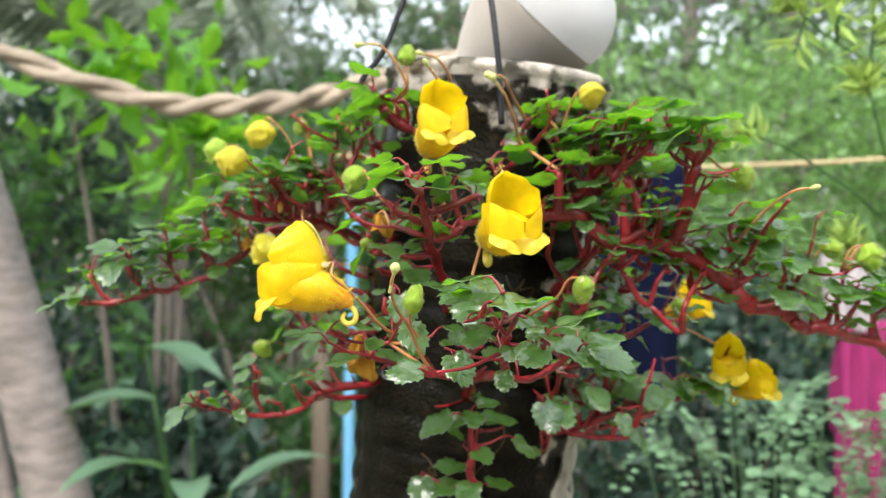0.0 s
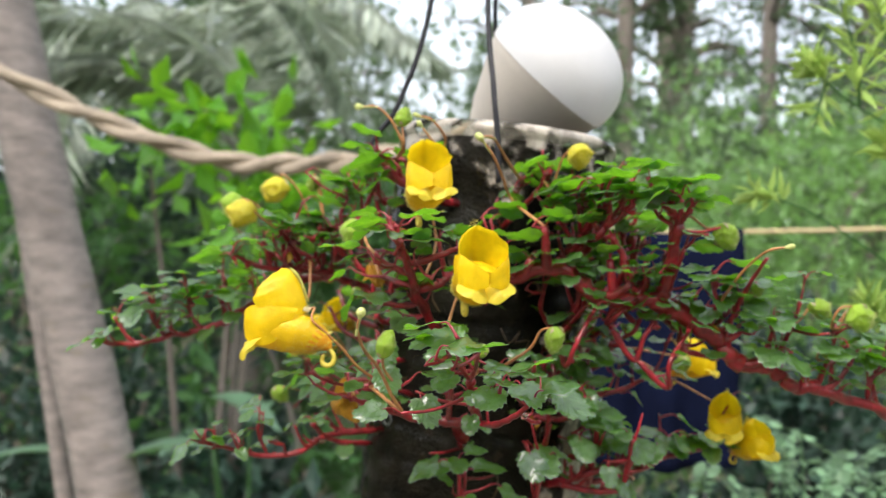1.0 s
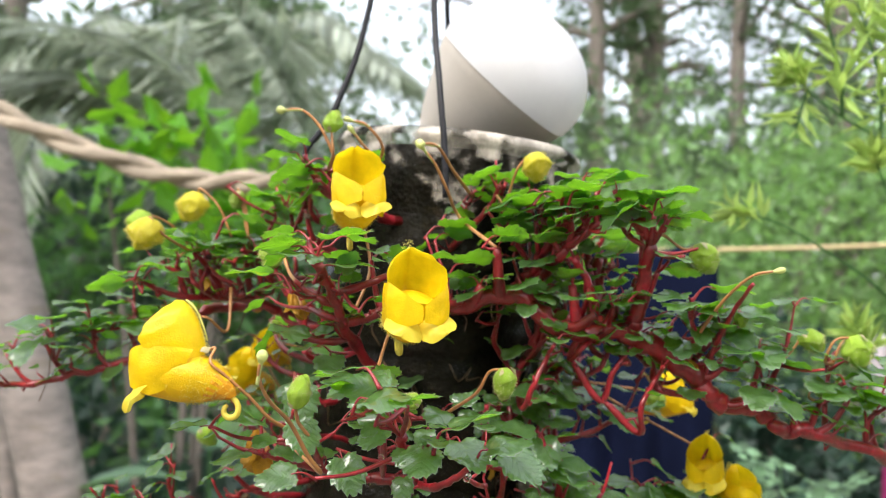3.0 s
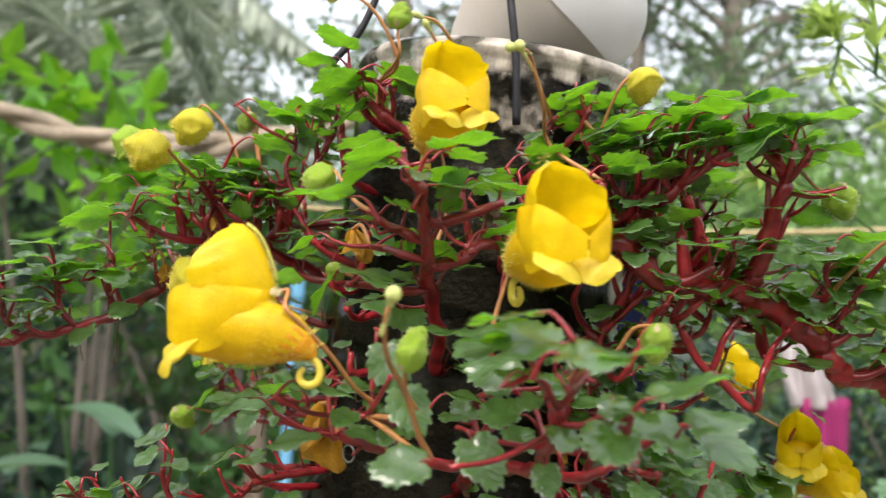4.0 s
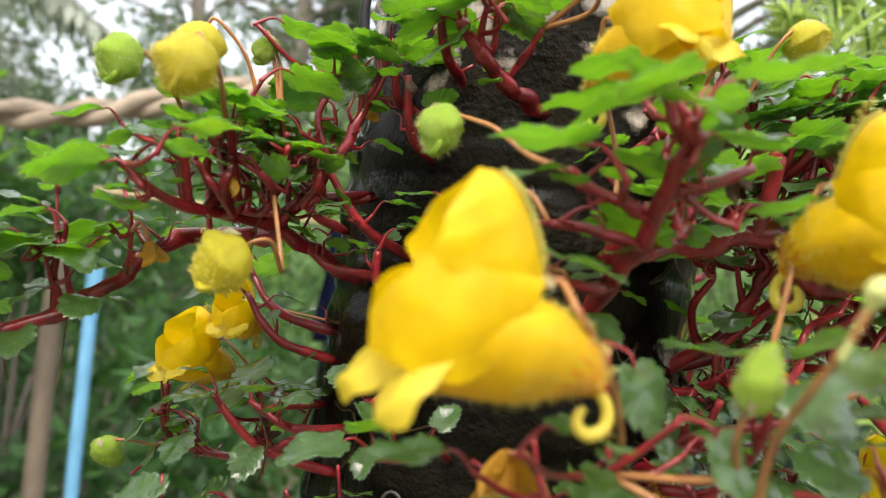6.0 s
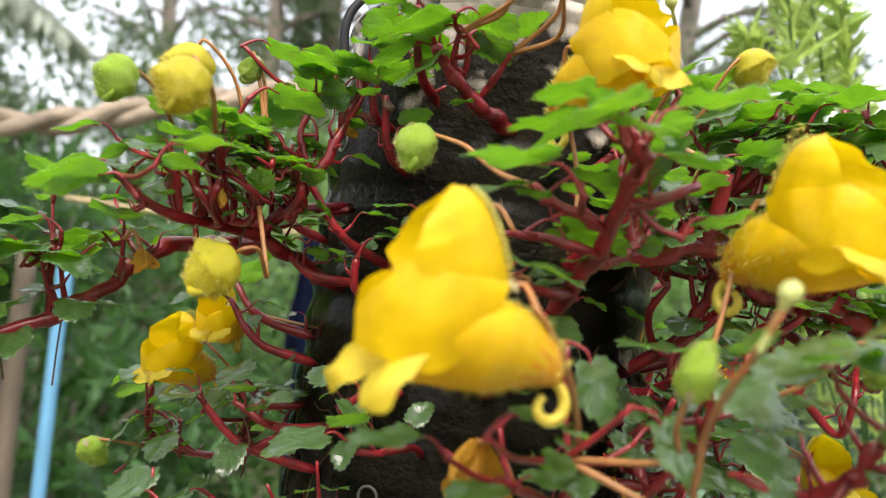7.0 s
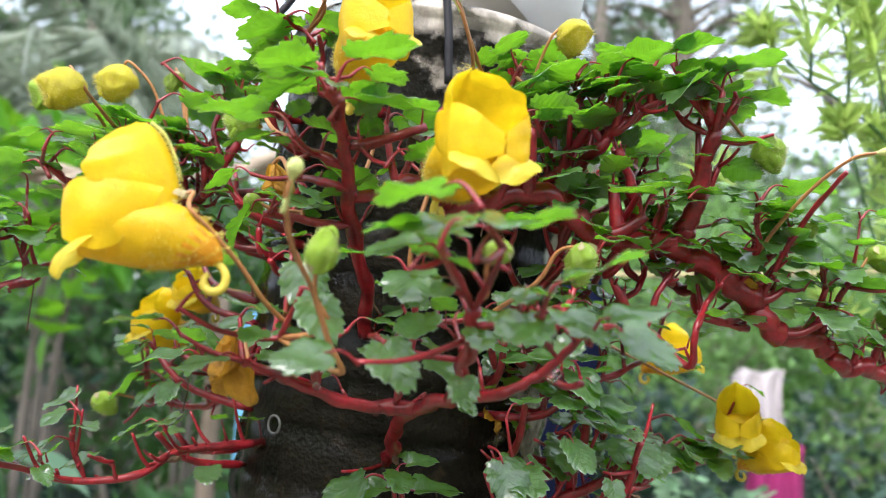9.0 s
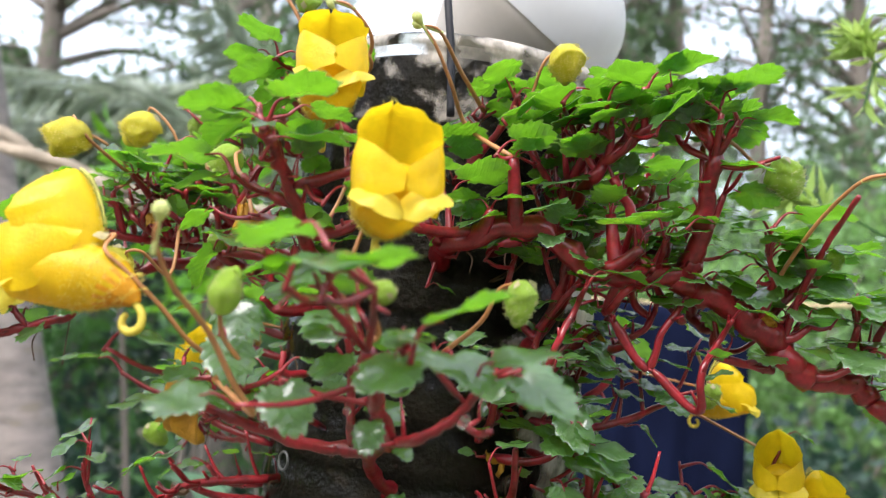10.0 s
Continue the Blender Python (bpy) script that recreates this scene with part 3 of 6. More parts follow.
for k, (x, y, h, rad, cf, cw, cnt) in enumerate(((1.0, 12.5, 11, 0.13, 0.32, 1.8, 5000), (1.9, 13.5, 12, 0.18, 0.30, 1.8, 5400), (3.0, 11.8, 11, 0.11, 0.32, 1.8, 4200), (4.6, 13.0, 12, 0.17, 0.28, 2.0, 5000),
                                             (-4.4, 12.0, 11, 0.18, 0.2, 2.6, 8000), (-7.0, 11.0, 11, 0.2, 0.18, 3.0, 9000), (7.2, 11.5, 11, 0.2, 0.22, 2.8, 7000),
                                             (-0.6, 19.0, 13, 0.2, 0.30, 2.6, 3000), (6.4, 18.0, 13, 0.22, 0.2, 3.2, 6000), (-5.6, 17.0, 14, 0.25, 0.18, 3.4, 8000), (2.6, 20.0, 14, 0.22, 0.3, 2.8, 3500))):
    tree((x, y, 0), h, rad, cf, cw, cnt, 100 + k, "tall slender forest tree with an open leafy crown")
# trees beside and behind the viewer close the clearing
for k, (x, y) in enumerate(((-7, 4), (8, 5), (-8, -3), (8, -4), (-3, -9), (4, -9), (0, -11))):
    tree((x, y, 0), 9, 0.18, 0.12, 2.8, 3000, 200 + k, "forest tree at the clearing's edge", 0.22)
for k, (x, y) in enumerate(((-4.5, -3.0), (4.6, -2.5), (0.0, -5.5), (-5.0, 1.0), (5.4, 1.8), (-2.5, -5.0), (2.8, -5.2))):
    shrub((x, y, 0), 3.2, 2.4, 2400, 0.16, 0.07, M_FOL_A, 300 + k, "green shrub at the clearing's edge", 2.0)

# far wood: one ragged belt of leaves
r = random.Random(5)
belt = []
for k in range(26000):
    a = r.uniform(0, 2 * math.pi)
    d = r.uniform(20, 30)
    h = 4.6 * r.random() ** 1.1 * (0.7 + 0.5 * (noise.noise((math.cos(a) * 5, math.sin(a) * 5, 0)) + 0.5))
    al, ac = rand_dir(r), rand_dir(r)
    ac = al.cross(ac).normalized()
    belt.append((Vector((d * math.cos(a), d * math.sin(a), max(0.1, h))), al, ac, r.uniform(0.4, 0.8), r.uniform(0.25, 0.4)))
far = sheet_leaves("far_wood", belt, M_FOL_C)
tagged(far, "distant green wood round the clearing", "wood", kind="stuff")


def broad_leaf(bm, base, along, length, width, droop=0.4, cols=8):
    """A long broad blade that arches over."""
    side = along.cross(Vector((0, 0, 1))).normalized()
    prev = None
    for i in range(cols + 1):
        s = i / cols
        c = base + along * length * s + Vector((0, 0, -droop * length * s * s))
        w = width * math.sin(math.pi * (0.06 + 0.94 * s) ** 0.85) * 0.5 if i < cols else 0.001
        row = [bm.verts.new(c + side * w * k + Vector((0, 0, 0.25 * w * abs(k)))) for k in (-1, -0.5, 0, 0.5, 1)]
        if prev:
            for k in range(4):
                bm.faces.new((prev[k], prev[k + 1], row[k + 1], row[k]))
        prev = row


def broad_plant(at, specs, label, stalk):
    ob = empty("broad_leaved_plant", at, label, "plant")
    for k, (hd, rise, ln, wd, h, out) in enumerate(specs):
        c, s = math.cos(radians(hd)), math.sin(radians(hd))
        base = Vector(at) + Vector((c * out, s * out, h))
        bm = bmesh.new()
        tube(bm, spline([(at[0], at[1], at[2] - 0.02), (at[0] + c * out * 0.4, at[1] + s * out * 0.4, at[2] + h * 0.6), base], 6), 0.006, 6)
        st = part("leaf_stalk", bm, stalk, ob)
        bm = bmesh.new()
        broad_leaf(bm, base, unit((c, s, rise)), ln, wd)
        part("leaf", bm, M_BIGLEAF, st)


broad_plant((-0.72, 2.05, 0), ((-20, 0.1, 0.24, 0.11, 1.17, -0.12), (190, 0.2, 0.3, 0.12, 1.05, 0.08), (-70, 0.5, 0.34, 0.09, 0.85, 0.06), (250, 0.6, 0.36, 0.09, 0.9, 0.1), (100, 0.4, 0.3, 0.1, 1.1, 0.08), (30, 0.6, 0.32, 0.09, 0.8, 0.1), (-40, 0.3, 0.3, 0.1, 0.7, 0.1)), "broad-leaved plant with pale green arching leaves", M_FOL_A)
broad_plant((-1.25, 2.5, 0), ((-30, 0.4, 0.4, 0.11, 0.8, 0.08), (60, 0.5, 0.4, 0.11, 0.9, 0.1), (200, 0.5, 0.4, 0.1, 0.9, 0.1), (-90, 0.5, 0.4, 0.12, 0.7, 0.1)), "broad-leaved plant with dark green arching leaves", M_FOL_D)


def sprig(path, parent, seed, leaf_len=0.022, step=0.006, thick=0.0022, start=0.0):
    """A stem set all round with narrow leaves."""
    r = random.Random(seed)
    sp = spline(path, 14)
    bm = bmesh.new()
    tube(bm, sp, lambda s: thick * (1 - 0.6 * s), 7)
    st = part("stem", bm, M_FOL_A, parent)
    leaves = []
    total = sum((b - a).length for a, b in zip(sp, sp[1:]))
    n = int(total / step)
    for k in range(n):
        s = start + (1 - start) * k / n
        i = min(len(sp) - 2, int(s * (len(sp) - 1)))
        p = sp[i].lerp(sp[i + 1], s * (len(sp) - 1) - i)
        d = (sp[i + 1] - sp[i]).normalized()
        for q in range(2):
            al = (d * r.uniform(0.5, 1.1) + rand_dir(r)).normalized()
            ac = al.cross(rand_dir(r))
            ac = (ac if ac.length > 1e-3 else Vector((1, 0, 0))).normalized()
            leaves.append((p, al, ac, leaf_len * r.uniform(0.7, 1.25) * (1.1 - 0.5 * s), leaf_len * 0.15))
    tagged(sheet_leaves("needle_mass", leaves, M_NEEDLE, st), kind="stuff")


herb = empty("narrow_leaved_herb", (0.50, 0.72, 0), "tall light green herb with narrow needle-like leaves", "plant")
for k, (path, step, start) in enumerate((
        ([(0.46, 0.72, 0.0), (0.44, 0.70, 0.9), (0.40, 0.68, 1.35), (0.36, 0.67, 1.465), (0.324, 0.66, 1.505), (0.298, 0.66, 1.526), (0.259, 0.66, 1.552), (0.219, 0.66, 1.566)], 0.090, 0.91),
        ([(0.47, 0.72, 0.0), (0.46, 0.71, 1.1), (0.42, 0.69, 1.45), (0.37, 0.67, 1.575), (0.328, 0.66, 1.613), (0.302, 0.66, 1.631), (0.278, 0.66, 1.652), (0.266, 0.66, 1.672)], 0.050, 0.86),
        ([(0.302, 0.66, 1.631), (0.300, 0.655, 1.66), (0.290, 0.65, 1.70), (0.284, 0.65, 1.725)], 0.0045, 0.1),
        ([(0.328, 0.66, 1.613), (0.330, 0.66, 1.65), (0.322, 0.66, 1.69), (0.316, 0.66, 1.715)], 0.0045, 0.1),
        ([(0.278, 0.66, 1.652), (0.272, 0.655, 1.636), (0.267, 0.655, 1.618)], 0.006, 0.2),
        ([(0.47, 0.73, 0.0), (0.45, 0.71, 1.0), (0.39, 0.68, 1.40), (0.350, 0.67, 1.52), (0.330, 0.66, 1.58), (0.322, 0.66, 1.605)], 0.045, 0.86),
        ([(0.46, 0.73, 0.0), (0.44, 0.70, 0.9), (0.40, 0.68, 1.28), (0.350, 0.66, 1.41), (0.320, 0.65, 1.452), (0.300, 0.65, 1.480)], 0.045, 0.84),
        ([(0.48, 0.73, 0.0), (0.47, 0.71, 1.0), (0.41, 0.68, 1.42), (0.365, 0.66, 1.56), (0.345, 0.65, 1.64), (0.335, 0.65, 1.70)], 0.045, 0.80))):
    sprig(path, herb, 3 + k, 0.036, step, 0.0015, start)
for k in range(7):
    x0, y0 = 0.40 + 0.14 * rng.random(), 0.72 + 0.16 * rng.random()
    z1 = 1.38 + 0.34 * rng.random()
    sprig([(0.52 + rng.uniform(-0.02, 0.02), 0.75, 0.0), (x0 + 0.08, y0, 0.8), (x0 + 0.03, y0, 1.2), (x0, y0, z1), (x0 - 0.03 - 0.05 * rng.random(), y0 - 0.02, z1 + 0.10)], herb, 10 + k, 0.034, 0.022, 0.0013, 0.6)

bush = empty("small_round_leaved_bush", (0.42, 1.12, 0), "bush with rows of small round grey-green leaflets", "shrub")
r = random.Random(77)
discs, faces = [], []
for k in range(40):
    hd = r.uniform(0, 2 * math.pi)
    q = 0.19 * math.sqrt(r.random())
    tip = Vector((0.42 + 1.1 * q * math.cos(hd), 1.12 + q * math.sin(hd), 1.345 - 0.75 * q - 0.10 * r.random()))
    base = Vector((0.42 + r.uniform(-0.03, 0.03), 1.12 + r.uniform(-0.03, 0.03), 0.0))
    sp = spline([base, base.lerp(tip, 0.6) + Vector((0, 0, 0.1)), tip], 12)
    bm = bmesh.new()
    tube(bm, sp, lambda s: 0.0035 * (1 - 0.7 * s), 5)
    part("twig", bm, M_FERN, bush)
    # the leafy end of each twig: a feather with paired round leaflets
    d = unit((r.uniform(-0.8, 0.8), r.uniform(-0.9, 0.1), r.uniform(-0.35, 0.25)))
    side = d.cross(Vector((0, 0, 1))).normalized()
    up = side.cross(d)
    for j in range(9):
        for sg in (-1, 1):
            c = tip + d * (0.013 * j - 0.03) + side * sg * 0.0085 + up * r.uniform(-0.002, 0.002) - Vector((0, 0, 0.0006 * j * j))
            n1 = (up + rand_dir(r) * 0.35).normalized()
            e1 = (side * sg + d * 0.3).normalized()
            e1 = (e1 - n1 * e1.dot(n1)).normalized()
            e2 = n1.cross(e1)
            rad = 0.0085 * r.uniform(0.8, 1.15) * (1 - 0.04 * j)
            i0 = len(discs)
            discs.append(c - n1 * 0.0012)
            discs += [c + rad * (math.cos(a) * e1 + 0.9 * math.sin(a) * e2) for a in (2 * math.pi * i / 9 for i in range(9))]
            faces += [(i0, i0 + 1 + i, i0 + 1 + (i + 1) % 9) for i in range(9)]
me = bpy.data.meshes.new("leaflet_mass")
me.from_pydata([tuple(v) for v in discs], [], faces)
me.materials.append(M_FERN)
tagged(part("leaflet_mass", me, M_FERN, bush), kind="stuff")


# ---- the hanging pot: a ribbed clear bottle, cut open, on three wires ----
POT = pose(0.0, 0.5, 1.30, 0, 6.5, 0)      # leans a little to one side
pot = empty("hanging_pot", (0, 0.5, 1.30), "hanging planter cut from a ribbed clear plastic bottle, grimy and wet", "hanging pot")
prof = []
for i in range(121):
    z = 0.285 * i / 120
    rib = 0.0022 * (0.5 + 0.5 * math.cos(2 * math.pi * z / 0.021)) ** 0.6
    prof.append((0.0680 + rib * (1 if z < 0.245 else 0), z))
prof += [(0.0700, 0.287), (0.0690, 0.2905), (0.0665, 0.2925), (0.0635, 0.2925), (0.0625, 0.289)]
bm = bmesh.new()
revolve(bm, prof, 64, wobble=0.02)
base_ring = [bm.verts.new((0.069 * q * math.cos(2 * math.pi * k / 64), 0.069 * q * math.sin(2 * math.pi * k / 64), 0.0)) for q in (1.0,) for k in range(64)]
bm.faces.new(base_ring[::-1])
bmesh.ops.transform(bm, matrix=POT, verts=bm.verts)
body = part("body", bm, M_PLASTIC, pot, "clear ribbed plastic wall with lime scale and algae")
# material space of the wall is the pot's own upright space
for v in body.data.vertices:
    v.co = POT.inverted() @ v.co
body.matrix_world = POT
bm = bmesh.new()
sp = [(0.001, 0.004)] + [(0.0655, 0.005)] + [(0.0655 - 0.0008 * (i % 2), 0.01 + 0.25 * i / 40) for i in range(41)] + [(0.0652, 0.272), (0.0650, 0.283), (0.055, 0.281), (0.03, 0.279), (0.001, 0.279)]
revolve(bm, sp, 56, wobble=0.03)
bmesh.ops.transform(bm, matrix=POT, verts=bm.verts)
part("soil", bm, M_SOIL, pot, "dark wet potting soil packed behind the plastic")
# fine roots pressed against the wall
for k in range(46):
    a = rng.uniform(0, 2 * math.pi)
    z = rng.uniform(0.03, 0.24)
    pts = []
    for j in range(6):
        a += rng.uniform(-0.14, 0.14)
        z += rng.uniform(-0.016, 0.008)
        pts.append(POT @ Vector((0.0668 * math.cos(a), 0.0668 * math.sin(a), max(0.01, z))))
    bm = bmesh.new()
    tube(bm, spline(pts, 3), 0.00045, 5)
    part("root", bm, M_ROOT, pot)
# punched holes with dark rims, where shoots come out
for z, a in ((0.237, 193), (0.1143, 227)):
    c, s = math.cos(radians(a)), math.sin(radians(a))
    ring = [POT @ Vector((0.0712 * math.cos(radians(a) + 0.05 * math.cos(q)), 0.0712 * math.sin(radians(a) + 0.05 * math.cos(q)), z + 0.0036 * math.sin(q))) for q in (2 * math.pi * k / 14 for k in range(15))]
    bm = bmesh.new()
    tube(bm, ring, 0.0005, 6, cap=False)
    part("hole_rim", bm, M_HOLE, pot, "pale melted rim of a punched hole")
# wires
knot = Vector((0.035, 0.49, 2.05))
for pts in ([(-0.047, 0.462, 1.566), (-0.046, 0.462, 1.585), (-0.029, 0.463, 1.61), (-0.009, 0.47, 1.679), (0.015, 0.48, 1.86)],
            [(0.0325, 0.4285, 1.555), (0.0322, 0.4285, 1.582), (0.030, 0.432, 1.61), (0.026, 0.448, 1.671), (0.028, 0.468, 1.85)],
            [(0.025, 0.565, 1.578), (0.023, 0.566, 1.62), (0.023, 0.558, 1.68), (0.024, 0.548, 1.704), (0.03, 0.52, 1.87)]):
    bm = bmesh.new()
    tube(bm, spline([*pts, knot], 8), 0.0017, 8)
    part("wire", bm, M_WIRE, pot, "black plastic-coated hanging wire")
bm = bmesh.new()
tube(bm, spline([knot - Vector((0, 0, 0.01)), knot + Vector((0, 0, 0.03)), (0.035, 0.49, 2.6), (0.035, 0.49, 3.2)], 5), 0.002, 8)
part("hanger", bm, M_WIRE, pot, "black wire from which the pot hangs")

# ---- white lamp bulb resting on the brim ----
lamp = empty("lamp_bulb", (0.05, 0.53, 1.60), "large white bulb with tapered grey body resting on the pot's brim", "light bulb")
joint = Vector((0.0597, 0.525, 1.6328))
ax = Vector((0.685, -0.25, 0.685)).normalized()
rot = ax.to_track_quat("Z", "Y").to_matrix().to_4x4()
LM = Matrix.Translation(joint) @ rot
R = 0.047
dome = [(R, 0.0), (R * 1.01, 0.004), (R * 1.015, 0.009)] + [(R * 1.015 * math.cos(a), 0.009 + R * 0.81 * math.sin(a)) for a in (radians(6 * k) for k in range(1, 15))] + [(0.0008, 0.009 + R * 0.81)]
bm = bmesh.new()
revolve(bm, dome, 56)
bmesh.ops.transform(bm, matrix=LM, verts=bm.verts)
part("dome", bm, M_LAMP, lamp, "smooth white plastic dome")
bm = bmesh.new()
revolve(bm, [(R - 0.001, 0.0008), (R - 0.0012, -0.002), (R * 0.95, -0.006), (R * 0.62, -0.042), (R * 0.42, -0.058), (R * 0.40, -0.066), (0.001, -0.067)], 48)
bmesh.ops.transform(bm, matrix=LM, verts=bm.verts)
part("collar", bm, M_LAMP_BODY, lamp, "tapered grey-beige plastic body")

# ---- the plant ----
plant = empty("impatiens_plant", (0, 0.5, 1.45), "trailing balsam with red fleshy stems, toothed leaves and yellow flowers", "flowering plant")


def leaf_mesh(seed):
    """A broad ovate leaf with sharp forward teeth and a notched base on a short red stalk; blade of length 1, stalk base at the origin."""
    r = random.Random(seed)
    bm = bmesh.new()
    wid = r.uniform(0.78, 0.95)
    cup, bend, twist = r.uniform(-0.08, 0.26), r.uniform(-0.10, 0.26), r.uniform(-0.16, 0.16)
    n = 32
    ripple = r.uniform(0, 6)
    stalk = 0.35
    def place(u, v):
        z = cup * abs(v) * 0.9 - bend * u * u + twist * u * v + 0.05 * math.sin(9 * u + ripple) * abs(v) * 2 + 0.02 * math.sin(7 * v + 4 * u + ripple)
        return Vector((0.22 + u, v, stalk + z))
    depth = [r.uniform(0.6, 1.25) for k in range(18)]
    rows = []
    for ring in (0.34, 0.7, 0.972, 1.0):
        row = []
        for k in range(2 * n):
            th = math.pi * k / n
            j = min(k, 2 * n - k)                     # steps from the tip along the margin
            rad = 0.5 * (1 + 0.10 * math.cos(th) - 0.30 * max(0, math.cos(th - math.pi)) ** 10)
            rad *= 1 + 0.16 * max(0.0, math.cos(th)) ** 14                      # pointed tip
            saw = ((j + 1) % 4) / 3
            tooth = 0.0
            if ring > 0.9 and 0.42 < abs(math.pi - th) and j > 1:
                tooth = (0.165 * (1 - saw) - 0.066) * depth[j // 4] * (1.0 if ring == 1.0 else 0.62)
            q = rad * ring * (1 + tooth)
            row.append(bm.verts.new(place(0.5 + q * math.cos(th) + 0.10 * max(0.0, tooth), wid * q * math.sin(th)) - Vector((0, 0, 0.012 if ring == 1.0 else 0))))
        rows.append(row)
    c = bm.verts.new(place(0.5, 0))
    for k in range(2 * n):
        bm.faces.new((c, rows[0][k], rows[0][(k + 1) % (2 * n)]))
        for a, b in zip(rows, rows[1:]):
            f = bm.faces.new((a[k], b[k], b[(k + 1) % (2 * n)], a[(k + 1) % (2 * n)]))
            f.material_index = 2 if b is rows[-1] else 0
    tube(bm, spline([(0, 0, 0), (0.09, 0, 0.15), (0.19, 0, 0.28), (0.30, 0, stalk + 0.0), (0.5, 0, stalk - 0.012 - bend * 0.25)], 3), lambda s: 0.042 * (1 - 0.7 * s), 6, mat=1)
    me = mesh_of("leaf", bm, M_LEAF, M_STEM, M_LEAF_EDGE)
    return me


LEAVES = [leaf_mesh(900 + k) for k in range(12)]
CENTRE = Vector((0.0, 0.5, 1.45))
STEM_POINTS = []       # (point, stem) along all stems, to which leaves and stalks join
lr = random.Random(21)


def leaf_turn(at, heading, tilt):
    """The turn of a leaf: high ones lift their outer edge to the light, low ones hang it."""
    out = Vector((at.x - CENTRE.x, at.y - CENTRE.y, 0)).normalized()
    lift = max(-13.0, min(19.0, 15 * (1.502 - at.z) / 0.040))
    return Matrix.Rotation(radians(lift), 4, Vector((0, 0, 1)).cross(out)) @ Matrix.Rotation(radians(heading), 4, "Z") @ Matrix.Rotation(radians(tilt), 4, "Y")


# the open flowers and the larger buds stand clear of the leaves, and none grow above the shoulder of the long shoot
CLEAR = ((Vector((-0.054, 0.306, 1.486)), 0.019), (Vector((0.031, 0.315, 1.510)), 0.020), (Vector((0.003, 0.356, 1.553)), 0.019),
         (Vector((0.148, 0.388, 1.522)), 0.014), (Vector((0.215, 0.400, 1.480)), 0.014), (Vector((0.196, 0.401, 1.485)), 0.012), (Vector((0.063, 0.324, 1.476)), 0.010),
         (Vector((0.077, 0.392, 1.566)), 0.014))


def set_leaf(base, size, heading, tilt, owner, roll=None):
    """A leaf whose stalk starts at base; heading turns it about the vertical, tilt drops its tip."""
    mid = base + (leaf_turn(base, heading, tilt) @ Vector((0.72, 0, 0.35))) * size
    if any((mid - c).length < r for c, r in CLEAR) or (mid.z > 1.570 and mid.x > 0.02):
        return None
    if mid.x > 0.10 and mid.z < 1.485 and mid.y < 0.412 and lr.random() < 0.4:      # few in front of the long shoot
        return None
    if mid.z < 1.446 and abs(mid.x) < 0.13 and lr.random() < 0.55:      # bare below the lowest shoots
        return None
    ob = new("leaf", lr.choice(LEAVES))
    m = Matrix.Translation(base) @ leaf_turn(base, heading, tilt) @ Matrix.Rotation(radians(lr.uniform(-15, 15) if roll is None else roll), 4, "X")
    ob.matrix_world = m @ Matrix.Diagonal((size, size * lr.uniform(0.88, 1.1), size, 1))
    ob.parent = owner
    ob.matrix_parent_inverse = owner.matrix_world.inverted()
    return ob


def leaf(centre, size, heading, tilt):
    """A leaf whose blade lies round centre, joined to the nearest stem by a twig."""
    c = Vector(centre)
    size *= 1.15 if c.z > 1.485 else 1.18
    m = leaf_turn(c, heading, tilt)
    base = c - (m @ Vector((0.72, 0, 0.33))) * size
    p, owner = min(STEM_POINTS, key=lambda q: (q[0] - base).length + 0.6 * max(0.0, q[0].z - base.z))
    if (p - base).length > 0.034:
        return
    set_leaf(base, size, heading, tilt, owner)
    if (p - base).length > 0.002:
        bm = bmesh.new()
        mid = p.lerp(base, 0.55) + Vector((0, 0, -0.05 * (p - base).length))
        tube(bm, spline([p, mid, base + (m @ Vector((0.04, 0, 0.06))) * size], 4), lambda s: 0.0009 - 0.0003 * s, 6)
        part("twig", bm, M_STEM, owner)


def leaf_tuft(tip, way, owner, count, size=0.014):
    """Leaves spread round the end of a shoot."""
    a0 = lr.uniform(0, 360)
    for k in range(count):
        hd = a0 + 360 * k / max(1, count) + lr.uniform(-40, 40)
        out = math.degrees(math.atan2(tip.y - CENTRE.y, tip.x - CENTRE.x))
        turn = (hd - out + 180) % 360 - 180
        hd = out + turn * 0.72                      # most lean out to the light
        s = size * lr.choice((0.55, 0.8, 0.95, 1.05, 1.2, 1.3)) * (1.0 if tip.z > 1.485 else 1.02)
        back = way * lr.uniform(0, 0.004)
        low = max(0.0, min(1.0, (1.54 - tip.z) / 0.08))
        set_leaf(tip - back, s, hd, lr.uniform(-16, 15) + low * lr.uniform(-2, 12), owner)


